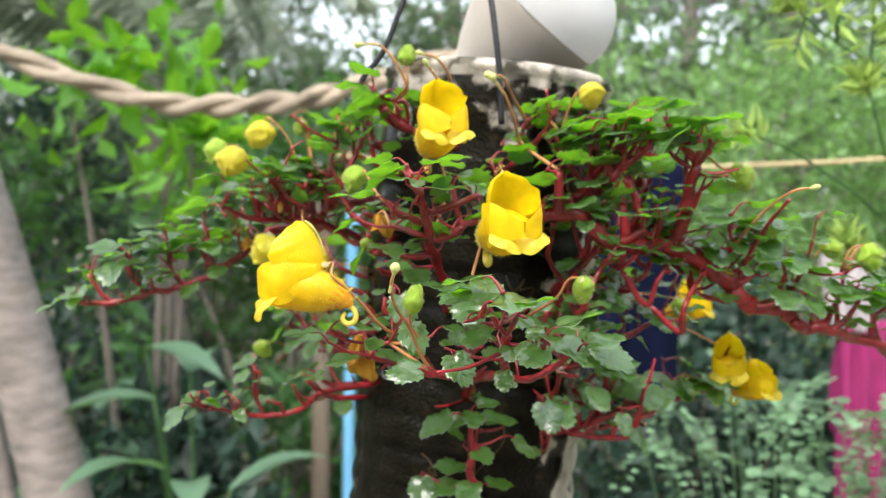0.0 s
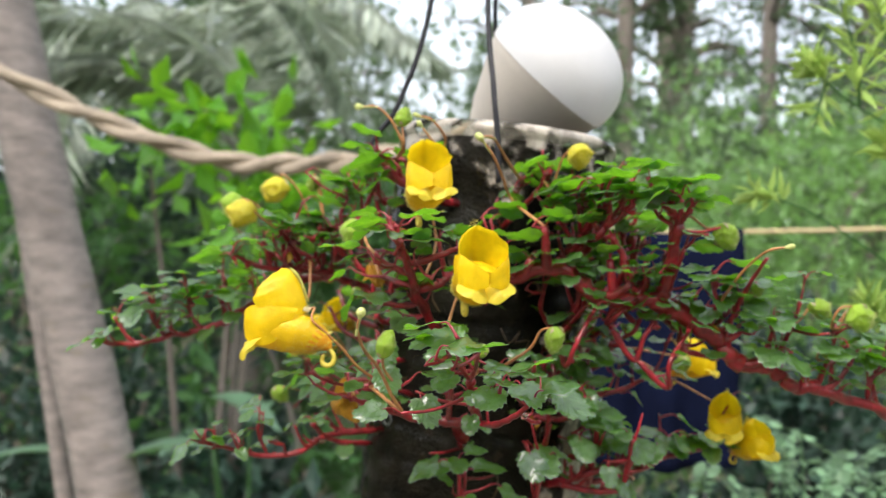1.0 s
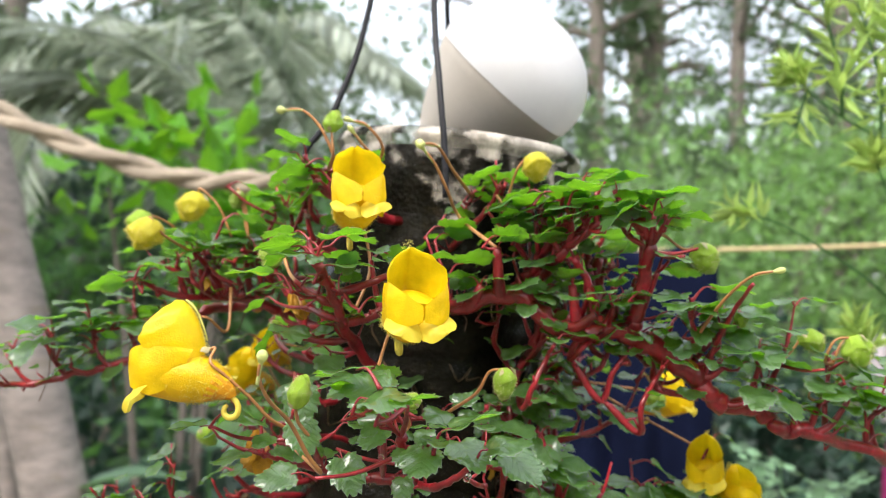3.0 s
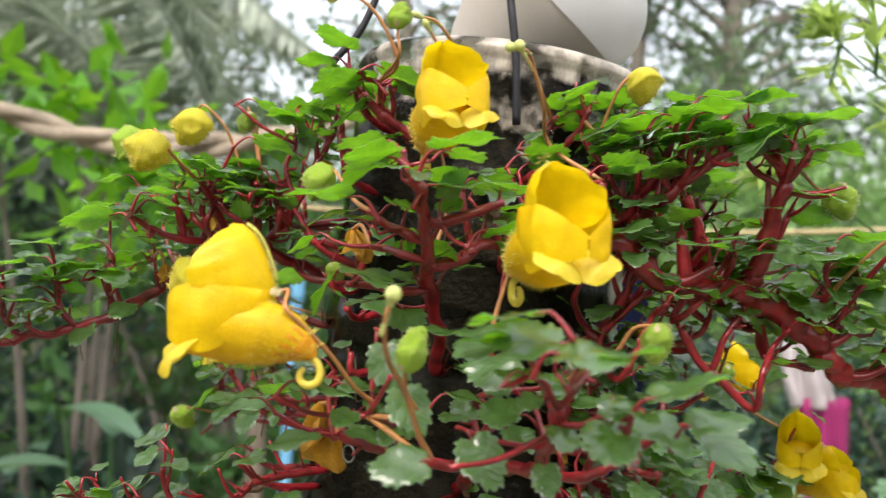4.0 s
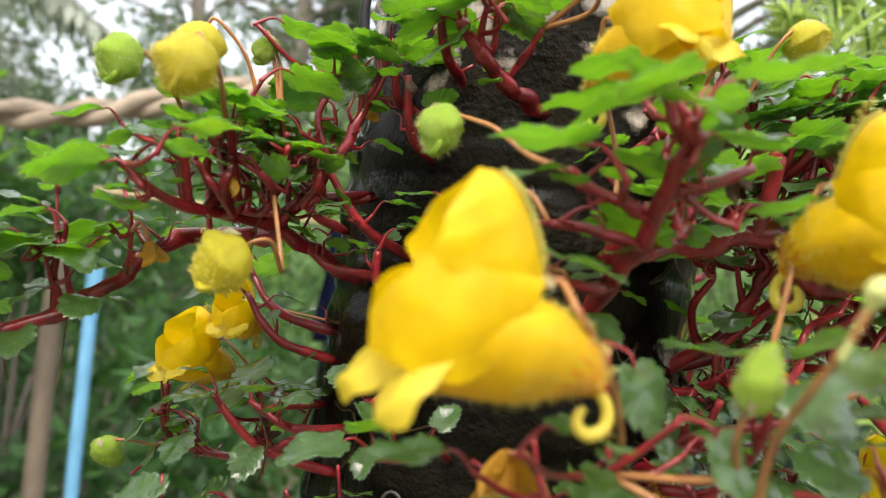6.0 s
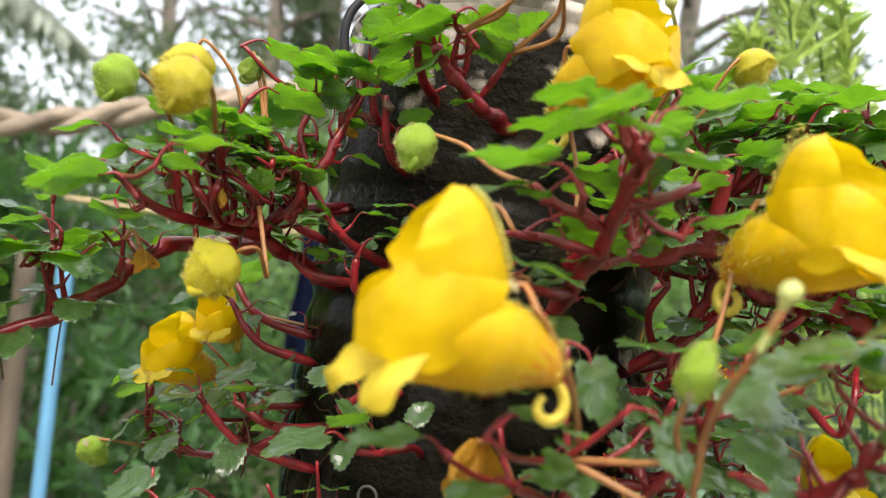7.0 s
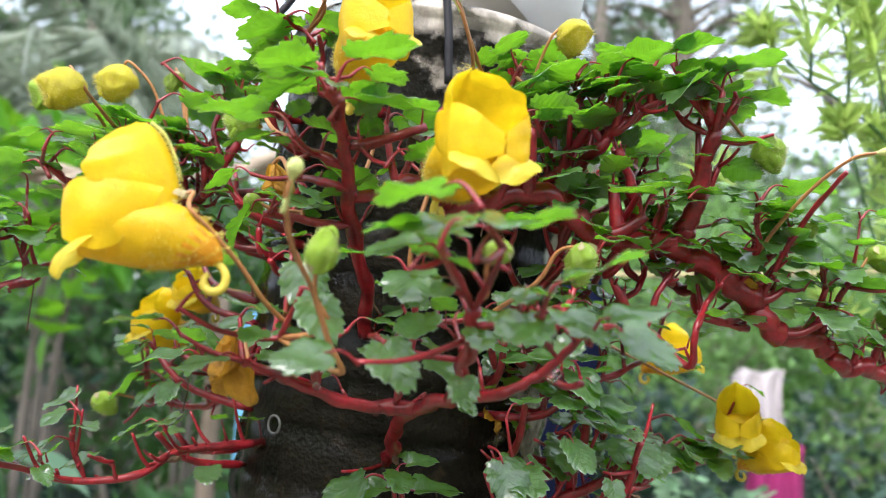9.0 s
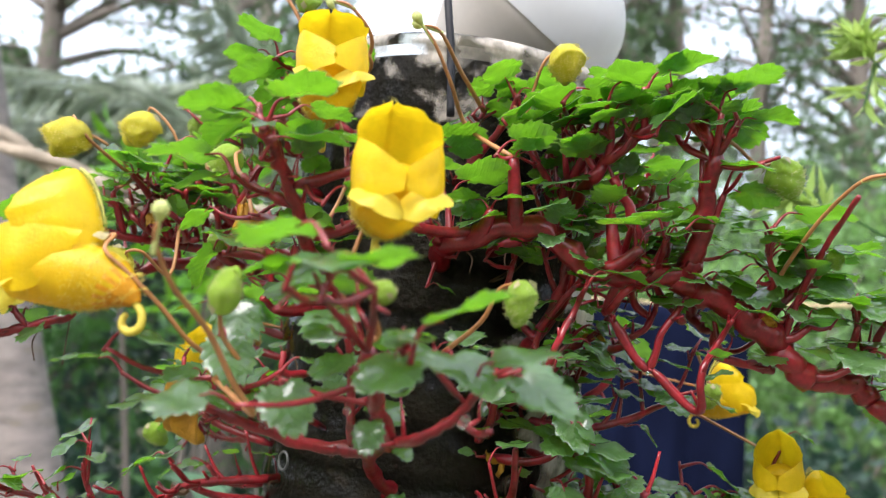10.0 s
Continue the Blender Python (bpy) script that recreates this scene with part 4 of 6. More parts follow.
def stem(points, r0, r1, tuft=0, side=0, leaf_size=0.0150):
    """A fleshy red shoot with swollen joints, side twigs and a tuft of leaves at each end."""
    points = [Vector(p) for p in points]
    start = POT.inverted() @ points[0]
    off = math.hypot(start.x, start.y)
    if off > 0.068:                                # grows from an older shoot or out of the pot
        near = min(STEM_POINTS, key=lambda q: (q[0] - points[0]).length)[0] if STEM_POINTS else None
        gap = (near - points[0]).length if near else 9
        if gap > off - 0.064:
            points.insert(0, POT @ Vector((start.x * 0.062 / off, start.y * 0.062 / off, start.z - 0.006)))
        elif gap > 0.003:
            points.insert(0, near)
    sp = spline(points, 6)
    stout = r0 >= 0.003 and points[0].x > -0.03 and points[0].z > 1.45
    r0, r1 = (0.92 if stout else 0.74) * r0, (0.88 if stout else 0.68) * r1
    bm = bmesh.new()
    ph = lr.uniform(0, 9)
    total = sum((b - a).length for a, b in zip(sp, sp[1:]))
    wob = [p + (0.75 if r0 > 0.0026 else 0.3) * r0 * Vector((noise.noise((i * 0.38, ph, 0)), noise.noise((i * 0.38, ph, 3)), noise.noise((i * 0.38, ph, 6)))) for i, p in enumerate(sp)]
    sp = [sp[0], *wob[1:-1], sp[-1]]
    def rad(s):
        joint = max(0.0, math.cos(s * total / 0.016 * 2 * math.pi + ph)) ** 6
        return (r0 + (r1 - r0) * s) * min(1.0, 0.4 + s * total / 0.007) * (1 + (0.34 if r0 > 0.0024 else 0.2) * joint + 0.10 * noise.noise((s * 14, ph, 1)))
    tube(bm, sp, rad, 10)
    twigs = []
    side += int(total / (0.014 if total < 0.08 else 0.024)) if side else 0
    for k in range(side):
        i = int(len(sp) * (0.2 + 0.75 * (k + lr.uniform(0, 0.8)) / max(1, side)))
        i = max(1, min(len(sp) - 2, i))
        p = sp[i]
        d = (sp[i + 1] - sp[i - 1]).normalized()
        w = (d * 0.6 + rand_dir(lr) * 0.8 + Vector((0, -0.15, 0.85))).normalized()
        ln = lr.uniform(0.006, 0.021)
        e = p + w * ln + Vector((0, 0, 0.3 * ln))
        tube(bm, spline([p, p + w * ln * 0.5, e], 4), lambda s: r1 * 0.95 * (1 - 0.45 * s), 8)
        twigs.append((e, w))
    # short stubs with single small leaves
    stubs = []
    for k in range(int(total / 0.0095)):
        i = lr.randrange(1, len(sp) - 1)
        p, d = sp[i], (sp[i + 1] - sp[i - 1]).normalized()
        w = (d * 0.4 + rand_dir(lr) + Vector((0, -0.1, 0.5))).normalized()
        e = p + w * lr.uniform(0.0025, 0.008)
        tube(bm, [p, p.lerp(e, 0.6), e], lambda s: 0.00075 - 0.0003 * s, 6)
        stubs.append((e, w))
    ob = part("stem", bm, M_STEM, plant)
    for e, w in stubs:
        if lr.random() < (0.8 if e.z < 1.485 else 0.6):
            set_leaf(e, lr.uniform(0.006, 0.0135), math.degrees(math.atan2(w.y, w.x)) + lr.uniform(-40, 40), lr.uniform(-50, 30), ob)
    STEM_POINTS.extend((p, ob) for p in sp)
    for e, w in twigs:
        leaf_tuft(e, w, ob, lr.choice((2, 2, 3, 3) if e.z < 1.485 and e.x > 0 else (1, 2, 2, 3)), leaf_size)
        STEM_POINTS.append((e, ob))
    if tuft:
        leaf_tuft(sp[-1], (sp[-1] - sp[-2]).normalized(), ob, tuft, leaf_size)
    return ob


def hairs(bm, pts, length, r, thick=0.00006):
    """Short stiff hairs; pts are (place, normal)."""
    for p, nrm in pts:
        d = (nrm + rand_dir(r) * 0.5).normalized()
        s = d.cross(rand_dir(r)).normalized() * thick
        t = d.cross(s).normalized() * thick
        ln = length * r.uniform(0.5, 1.3)
        e = bm.verts.new(p + d * ln)
        q = [bm.verts.new(p + k) for k in (s, t * 1.0 - s * 0.5, -t - s * 0.5)]
        for i in range(3):
            bm.faces.new((q[i], q[(i + 1) % 3], e))


def foot_of(pts):
    """The point of a shoot that a stalk with this run meets with the least bend."""
    a, e = Vector(pts[-2]), Vector(pts[-1])
    d = (e - a).normalized()
    def cost(q):
        v = q[0] - e
        s = v.dot(d)
        return (1.5 * s if s > 0 else -3 * s) + 1.8 * (v - s * d).length
    q = min(STEM_POINTS, key=cost)[0]
    if (q - e).length > 0.032:                     # none near: it springs from the pot itself
        out = Vector((e.x, e.y - 0.5, 0)).normalized()
        q = Vector((0.064 * out.x, 0.5 + 0.064 * out.y, min(1.57, e.z) - 0.012))
        if (q - e).length > 0.05:
            q = min(STEM_POINTS, key=lambda s: (s[0] - e).length)[0]
    return q


def bud_mesh(kind, seed):
    """An egg-shaped ribbed bud of length 1 that hangs down from its origin, folded petals showing as ridges, a hooked tip."""
    r = random.Random(seed)
    bm = bmesh.new()
    fat = r.uniform(0.45, 0.50) if kind == "yellow" else r.uniform(0.41, 0.46)
    rings = []
    n, sides = 22, 36
    for i in range(n + 1):
        s = i / n
        rr = fat * math.sin(math.pi * min(1, 0.04 + 0.94 * s)) ** 0.62 * (1 - 0.18 * s)
        row = []
        for a in (2 * math.pi * k / sides for k in range(sides)):
            below = s - (0.60 + 0.22 * math.cos(a) + 0.05 * math.sin(3 * a + seed))
            fold = 1 + 0.20 * max(0.0, 1 - max(0.0, below) / 0.05)              # the hood overlaps the pouch
            seam = 1 - 0.13 * math.exp(-((a - math.pi) / 0.2) ** 2) - 0.08 * math.exp(-((a - 0.9) / 0.25) ** 2)
            k = rr * fold * seam * (1 + 0.26 * noise.noise((math.cos(a) * 1.6, math.sin(a) * 1.6, s * 3 + seed)))
            row.append(bm.verts.new((k * math.cos(a) + 0.12 * s * s, 0.92 * k * math.sin(a), -s)))
        rings.append(row)
    for a, b in zip(rings, rings[1:]):
        for k in range(sides):
            bm.faces.new((b[k], b[(k + 1) % sides], a[(k + 1) % sides], a[k]))
    bm.faces.new(rings[-1])
    # hooked spur tip and two small sepals at the top
    tube(bm, spline([(0.12, 0, -0.90), (0.30, 0, -0.96), (0.42, 0, -0.82), (0.36, 0, -0.70)], 4), lambda s: 0.09 - 0.045 * s, 7, mat=0)
    for sg in (-1, 1):
        p0 = Vector((0.03, sg * 0.12, 0.02))
        first = len(bm.faces)
        quad_leaf(bm, p0 + Vector((-0.16, sg * 0.05, 0.0)), unit((-0.25, sg * 0.62, -0.75)), unit((1, 0, 0.1)), 0.34, 0.26)
        bm.faces.ensure_lookup_table()
        for f in bm.faces[first:]:
            f.material_index = 2
    pts = []
    for ring in rings[2:-1]:
        for v in ring:
            c = Vector((0.1 * v.co.z ** 2, 0, v.co.z))
            if r.random() < (0.45 if kind == "yellow" else 0.30):
                pts.append((v.co.copy(), (v.co - c).normalized()))
    base = len(bm.faces)
    hairs(bm, pts, 0.085, r, 0.0060)
    low = [(q, nrm) for q, nrm in pts if q.z < -0.45]
    hairs(bm, low + low + (low if kind == "yellow" else []), 0.13, r, 0.0070)
    bm.faces.ensure_lookup_table()
    for f in bm.faces[base:]:
        f.material_index = 1
    return mesh_of("bud", bm, M_BUD_Y if kind == "yellow" else M_BUD_G, M_HAIR if kind == "yellow" else M_PALE, M_SEPAL)


BUDS = {k: [bud_mesh(k, 31 + i) for i in range(3)] for k in ("yellow", "green")}


def bud(centre, kind, size, stalk, turn=0, lean_by=None, slim=1.0):
    """A hairy bud round centre, on an arched stalk to the nearest shoot."""
    c = Vector(centre)
    top = c + Vector((0, 0, 0.5 * size))
    ob = new("bud", lr.choice(BUDS[kind]))
    lean = Matrix.Rotation(radians(lean_by if lean_by is not None else turn if turn > 100 else turn * 0.35), 4, "Y")
    ob.matrix_world = Matrix.Translation(c) @ lean @ Matrix.Rotation(radians(turn * 2 + 150), 4, "Z") @ Matrix.Diagonal((size * slim, size * slim, size, 1)) @ Matrix.Translation((0, 0, 0.5))
    top = c + (lean @ Vector((0, 0, 0.5 * size)))
    ob.parent = plant
    ob.matrix_parent_inverse = plant.matrix_world.inverted()
    tagged(ob, "plump yellow flower bud covered in short hairs" if kind == "yellow" else "small round green bud with fine hairs")
    p = foot_of([top, *stalk])
    bm = bmesh.new()
    tube(bm, spline([top - (lean @ Vector((0, 0, 0.06 * size))), *stalk, p], 5), lambda s: 0.00048 + 0.0003 * s, 7)
    part("stalk", bm, M_STALK, ob)


def seed_stalk(points, kind):
    """A bare stalk that has dropped its flower, with a swollen curled tip."""
    pts = [Vector(q) for q in points]
    p = foot_of(pts)
    bm = bmesh.new()
    tube(bm, spline([*pts, p], 6), lambda s: 0.0005 + 0.0004 * s, 8)
    ob = part("seed_stalk", bm, M_STALK, plant, "bare orange-pink stalk with a pale swollen tip")
    d = (pts[0] - pts[1]).normalized()
    bm = bmesh.new()
    k = 0.0013 if kind == "pink" else 0.0019
    tube(bm, spline([pts[0] - d * 0.009, pts[0] - d * 0.005, pts[0] - d * 0.001, pts[0] + d * 0.0014, pts[0] + d * 0.0034], 6), lambda s: max(0.0002, 0.0006 if s < 0.48 else 0.0006 + (k - 0.0006) * max(0.0, (s - 0.48) / 0.22) ** 0.8 if s < 0.7 else k * math.sqrt(max(0.0, 1 - ((s - 0.7) / 0.305) ** 2))), 12)
    part("tip", bm, M_PALE, ob)


# ---- flowers ----
def petal(bm, frame_m, length, width, cup, curl, ruffle, r, notch=0.0, base=0.5, widest=0.5):
    """A rounded petal along its frame's x, width along y, cupped towards z and curled along its length."""
    nu, nv = 14, 14
    ph = r.uniform(0, 6)
    g = {}
    for i in range(nu + 1):
        u = 1 - (1 - i / nu) ** 1.6
        if u > widest:
            w = math.sqrt(max(0.0008, 1 - ((u - widest) / (1 - widest)) ** 2))
        else:
            w = 1 - (1 - base) * (1 - u / widest) ** 2
        w *= width * 0.5
        for j in range(nv + 1):
            v = 2 * j / nv - 1
            x = length * u * (1 - notch * max(0, 1 - abs(v) * 2.2) * u ** 5)
            ang = v * cup
            y = w * (math.sin(ang) / cup if abs(cup) > 1e-3 else v)
            z = w * ((1 - math.cos(ang)) / cup if abs(cup) > 1e-3 else 0)
            z += ruffle * length * u * (math.sin(5 * v + ph) * 0.6 + math.sin(9 * u + 3 * v + ph) * 0.4 + 0.5 * v * v * math.sin(14 * u + 2 * ph))
            a = curl * x / length
            k = length / curl if abs(curl) > 1e-3 else 0
            g[i, j] = bm.verts.new(frame_m @ Vector((k * math.sin(a) if k else x, y, z + (k * (1 - math.cos(a)) if k else 0))))
    for i in range(nu):
        for j in range(nv):
            bm.faces.new((g[i, j], g[i + 1, j], g[i + 1, j + 1], g[i, j + 1]))


def axes(origin, x, z):
    """A frame with the given x and, as near as can be, z."""
    x = Vector(x).normalized()
    y = Vector(z).cross(x).normalized()
    z = x.cross(y)
    m = Matrix((x, y, z)).transposed().to_4x4()
    m.translation = origin
    return m


def flower(at, forward, size, stalk, seed, nod=0.0, label="open yellow balsam flower with a hooded petal and curled spur", roll=0.0, split=0.0, lip=1.9, hood_high=1.0):
    """A helmet-shaped flower facing its own x: a hairy bucket-shaped pouch with a curled spur, a keeled hood above, two rounded side petals
    and a two-lobed lip. at: where the stalk joins; size: metres of one unit; split: how far one lip lobe hangs below the other."""
    r = random.Random(seed)
    fwd = Vector(forward).normalized()
    W = axes(Vector(at), (fwd.x, fwd.y, 0), (0, 0, 1)) @ Matrix.Rotation(nod, 4, "Y") @ Matrix.Rotation(roll, 4, "X") @ Matrix.Diagonal((1.16 * size, size, size, 1))
    # pouch: sections (centre x, z; half height, half width; lean) from the open mouth back to the orange throat
    secs = [((3.35, -1.72), 1.02, 1.52, 0.34), ((3.0, -1.62), 1.20, 1.66, 0.28), ((2.4, -1.58), 1.42, 1.72, 0.20), ((1.7, -1.62), 1.58, 1.70, 0.10), ((1.0, -1.74), 1.58, 1.60, 0.08), ((0.55, -1.86), 1.52, 1.50, 0.22),
            ((0.14, -2.00), 1.42, 1.38, 0.34), ((-0.28, -2.20), 1.22, 1.18, 0.50), ((-0.70, -2.48), 0.92, 0.90, 0.70), ((-1.04, -2.78), 0.56, 0.54, 0.88), ((-1.30, -3.04), 0.25, 0.25, 1.0)]
    n = 30
    bm = bmesh.new()
    rows, hair_pts = [], []
    for (cx, cz), rz, ry, tilt in secs:
        row = []
        for k in range(n):
            a = 2 * math.pi * k / n
            bump = 1 + 0.07 * noise.noise((math.cos(a) * 1.8 + seed, math.sin(a) * 1.8, cx * 0.9)) + 0.02 * math.cos(4 * a + cx + seed)
            y, h = ry * bump * math.cos(a), rz * bump * math.sin(a)
            if h < 0:
                y *= 1 - 0.16 * (h / rz) ** 2          # a blunt keel below
            row.append(bm.verts.new(W @ Vector((cx - h * math.sin(tilt), y, cz + h * math.cos(tilt)))))
        rows.append(row)
    for ai, (a, b) in enumerate(zip(rows, rows[1:])):
        for k in range(n):
            f = bm.faces.new((a[k], b[k], b[(k + 1) % n], a[(k + 1) % n]))
            f.material_index = 1 if ai >= 7 and (ai > 7 or k % 2) else 0
    for ((cx, cz), rz, ry, tilt), row in list(zip(secs, rows))[2:10]:
        c = W @ Vector((cx, 0, cz))
        for k in range(n):
            back = max(0.0, min(1.0, (1.9 - cx) / 1.9))
            for rep in range(7):
                if r.random() < 0.25 + 0.65 * back and (math.sin(2 * math.pi * k / n) < 0.1 or cx < 0.6):
                    p = row[k].co.lerp(row[(k + 1) % n].co, r.random()) + (W.to_3x3() @ Vector((r.uniform(-0.2, 0.2), 0, 0)))
                    hair_pts.append((p, (p - c).normalized()))
    ob = part("flower", bm, [M_POUCH, M_ORANGE], plant, label)
    # spur: a thin neck below the throat that thickens and curls forward
    bm = bmesh.new()
    tube(bm, [W @ p for p in spline([(-1.26, 0, -3.0), (-1.52, 0, -3.34), (-1.60, 0, -3.78), (-1.44, 0, -4.16), (-1.08, 0, -4.28), (-0.80, 0, -4.02), (-0.82, 0, -3.68), (-0.98, 0, -3.50)], 5)], lambda s: size * (0.16 + 0.05 * math.sin(math.pi * s) - 0.03 * s), 12)
    part("spur", bm, M_SPUR, ob, "pale yellow curled spur")
    # hood: a keeled helmet, swept from its back ridge forward to its rounded margin
    keel = spline([(0.20, 0, -0.30), (0.16, 0, 0.35), (0.32, 0, 1.15), (0.60, 0, 2.05), (0.92, 0, 2.68), (1.36, 0, 3.12)], 5)
    rim = spline([(1.3, 1.05, -0.7), (2.75, 1.56, -0.25), (3.12, 1.78, 0.62), (3.10, 1.74, 1.38), (2.56, 1.24, 2.30), (1.84, 0.10, 3.18)], 5)
    m = 11
    bm = bmesh.new()
    grid = []
    for i, (kp, mp) in enumerate(zip(keel, rim)):
        row = []
        for j in range(-m, m + 1):
            q = abs(j) / m
            sg = 1 if j >= 0 else -1
            e = q * math.pi / 2
            f = 0.16 * q + 0.84 * (1 - math.cos(e))
            edge = 1 + 0.02 * math.sin(i * 0.9 + seed + sg)
            p = Vector((kp.x + (mp.x * edge - kp.x) * f, sg * mp.y * (math.sin(e) * 0.72 + 0.28 * q), kp.z + (mp.z - kp.z) * f ** 0.9))
            p.z *= hood_high if p.z > 0 else 1
            p += Vector((0.09, 0.09 * sg, 0.09)) * noise.noise((i * 0.35 + seed, j * 0.35, 2.0)) * q
            row.append(bm.verts.new(W @ p))
        grid.append(row)
    for a, b in zip(grid, grid[1:]):
        for k in range(2 * m):
            bm.faces.new((a[k], a[k + 1], b[k + 1], b[k]))
    hood = part("upper_petal", bm, M_PETAL, ob, "hooded upper petal")
    # the folded inner petals fill the mouth
    bm = bmesh.new()
    bmesh.ops.create_uvsphere(bm, u_segments=20, v_segments=12, radius=1.0)
    for v in bm.verts:
        d = v.co.copy()
        crease = 1 - 0.10 * math.exp(-(d.y / 0.16) ** 2)
        v.co = W @ Vector((1.45 + 0.75 * d.x * crease, 1.40 * d.y, -1.30 + 1.20 * d.z))
    part("inner_petal", bm, M_PETAL, ob)
    # crest: a low fin, thickest near the tip
    bm = bmesh.new()
    fin = keel[6:]
    tube(bm, [W @ (Vector((p.x - 0.13, 0, p.z * hood_high + 0.03))) for p in fin], lambda s: size * (0.04 + 0.06 * s * (1.0 if s < 0.97 else 0.4)), 8)
    part("crest", bm, M_CREST, hood, "greenish ridge along the hood")
    for p in keel[1:22]:
        for rep in range(9):
            q = W @ (p + Vector((0.0, r.uniform(-0.3, 0.3), r.uniform(-0.1, 0.1))))
            hair_pts.append((q, (W.to_3x3() @ Vector((-0.9, r.uniform(-0.4, 0.4), 0.5))).normalized()))
    bm = bmesh.new()
    hairs(bm, hair_pts, 0.23 * size, r, 0.016 * size)
    part("hairs", bm, M_HAIR, ob)
    # side petals: a large rounded lobe along the mouth, a small one over its base, and a lip lobe below
    for sg in (-1, 1):
        bm = bmesh.new()
        for top, low, wide, out in (
                (((0.45, 0.10), (1.4, 0.32), (2.5, 0.42), (3.30, 0.46), (4.02, 0.02), (4.36, -0.78)), ((1.05, -1.35), (1.75, -2.15), (2.6, -2.55), (3.30, -2.35), (4.00, -2.05), (4.38, -1.70)), (1.22, 1.66, 1.86, 1.84, 1.30, 0.03), 0.0),):
            tops, lows, wides = (spline([(q[0], 0, q[1]) for q in top], 4), spline([(q[0], 0, q[1]) for q in low], 4), spline([(w, 0, 0) for w in wide], 4))
            prev = None
            for i, (tp, lp, w) in enumerate(zip(tops, lows, wides)):
                row = []
                for j in range(11):
                    q = j / 10
                    p = tp.lerp(lp, q)
                    ripple = 0.10 * noise.noise((i * 0.30 + seed, q * 3.0, sg * 4.0)) + 0.035 * math.sin(i * 0.8 + seed) * (1 - q) ** 4
                    bulge = 1 - 0.14 * (2 * q - 0.8) ** 2 * (1 if q < 0.4 else 0.55)
                    row.append(bm.verts.new(W @ Vector((p.x, sg * (w.x * bulge + out + ripple), p.z))))
                if prev:
                    for j in range(10):
                        bm.faces.new((prev[j], prev[j + 1], row[j + 1], row[j]))
                prev = row
        part("side_petal", bm, M_PETAL, ob)
        bm = bmesh.new()
        drop = split * sg
        low = max(0.0, drop)
        petal(bm, W @ axes((3.28 - 0.5 * low, sg * 0.62, -1.52 - 0.5 * low), (0.84, sg * (0.28 + 0.25 * low), -0.22 - 0.75 * low), (0.22, -sg * (0.34 - 0.5 * low), 0.90)), lip, 2.6, -0.80, -0.85, 0.08, r, 0.20, 0.92, 0.42)
        part("lip_petal", bm, M_LIP, ob, "paler lower lip lobe")
    # stalk and small pink sepals at its end
    bm = bmesh.new()
    tube(bm, spline(stalk, 6), lambda s: 0.00048 + 0.00025 * s, 8)
    part("stalk", bm, M_STALK, ob, "orange-brown arched flower stalk")
    for sg in (-1, 1):
        bm = bmesh.new()
        quad_leaf(bm, W @ Vector((-0.15, 0, 0.15)), (W.to_3x3() @ Vector((0.5, sg * 0.8, -0.3))).normalized(), (W.to_3x3() @ Vector((0.6, 0, 0.8))).normalized(), 0.9 * size, 0.55 * size)
        part("sepal", bm, M_SEPAL, ob)
    return ob


def withered(at, size, seed, stretch=1.0):
    """A spent flower, crumpled and hanging."""
    r = random.Random(seed)
    bm = bmesh.new()
    for k in range(5):
        d = (rand_dir(r) * 0.6 + Vector((0, 0, -stretch))).normalized()
        petal(bm, axes(Vector(at), d, rand_dir(r)), size * r.uniform(0.8, 1.3), size * r.uniform(0.6, 0.9), 1.4, r.uniform(-1.0, 1.0), 0.10, r, 0.2, 0.4, 0.5)
    p, _ = min(STEM_POINTS, key=lambda q: (q[0] - Vector(at)).length)
    ob = part("withered_flower", bm, M_WILT, plant, "shrivelled orange-brown spent flower")
    bm = bmesh.new()
    tube(bm, spline([at, Vector(at).lerp(p, 0.5) + Vector((0, 0, 0.004)), p], 4), 0.0007, 7)
    part("stalk", bm, M_STALK, ob)


# central forked shoot
stem([(0.0009, 0.4300, 1.4593), (0.0018, 0.4000, 1.4741), (-0.0025, 0.3620, 1.4935), (-0.0037, 0.3450, 1.5058), (-0.0041, 0.3310, 1.5166), (-0.0064, 0.3250, 1.5222)], 0.0031, 0.0018, tuft=3, side=0)
stem([(-0.0032, 0.3400, 1.5093), (0.0072, 0.3420, 1.5124), (0.0196, 0.3450, 1.5172)], 0.0026, 0.0018, tuft=1, side=0)
stem([(-0.0042, 0.3450, 1.5043), (-0.0102, 0.3450, 1.5076), (-0.0158, 0.3480, 1.5103), (-0.0212, 0.3500, 1.5146)], 0.0024, 0.0014, tuft=1, side=0)
stem([(-0.0032, 0.3500, 1.4983), (-0.0089, 0.3500, 1.5006), (-0.0156, 0.3550, 1.5029), (-0.0213, 0.3600, 1.5038)], 0.0022, 0.0014, tuft=1, side=0)
stem([(-0.0028, 0.3650, 1.4899), (-0.0117, 0.3600, 1.4896), (-0.0199, 0.3580, 1.4913), (-0.0288, 0.3550, 1.4918)], 0.0022, 0.0016, tuft=1, side=0)
stem([(-0.0031, 0.3550, 1.4968), (0.0076, 0.3600, 1.4999), (0.0155, 0.3650, 1.5052), (0.0330, 0.3900, 1.5037), (0.0572, 0.4100, 1.5060)], 0.0028, 0.0026, tuft=2, side=1)
stem([(-0.0052, 0.3310, 1.5180), (-0.0092, 0.3300, 1.5248), (-0.0106, 0.3300, 1.5311)], 0.002, 0.0012, tuft=1, side=0)
leaf((-0.0313, 0.3330, 1.5179), 0.0180, 175, -4)
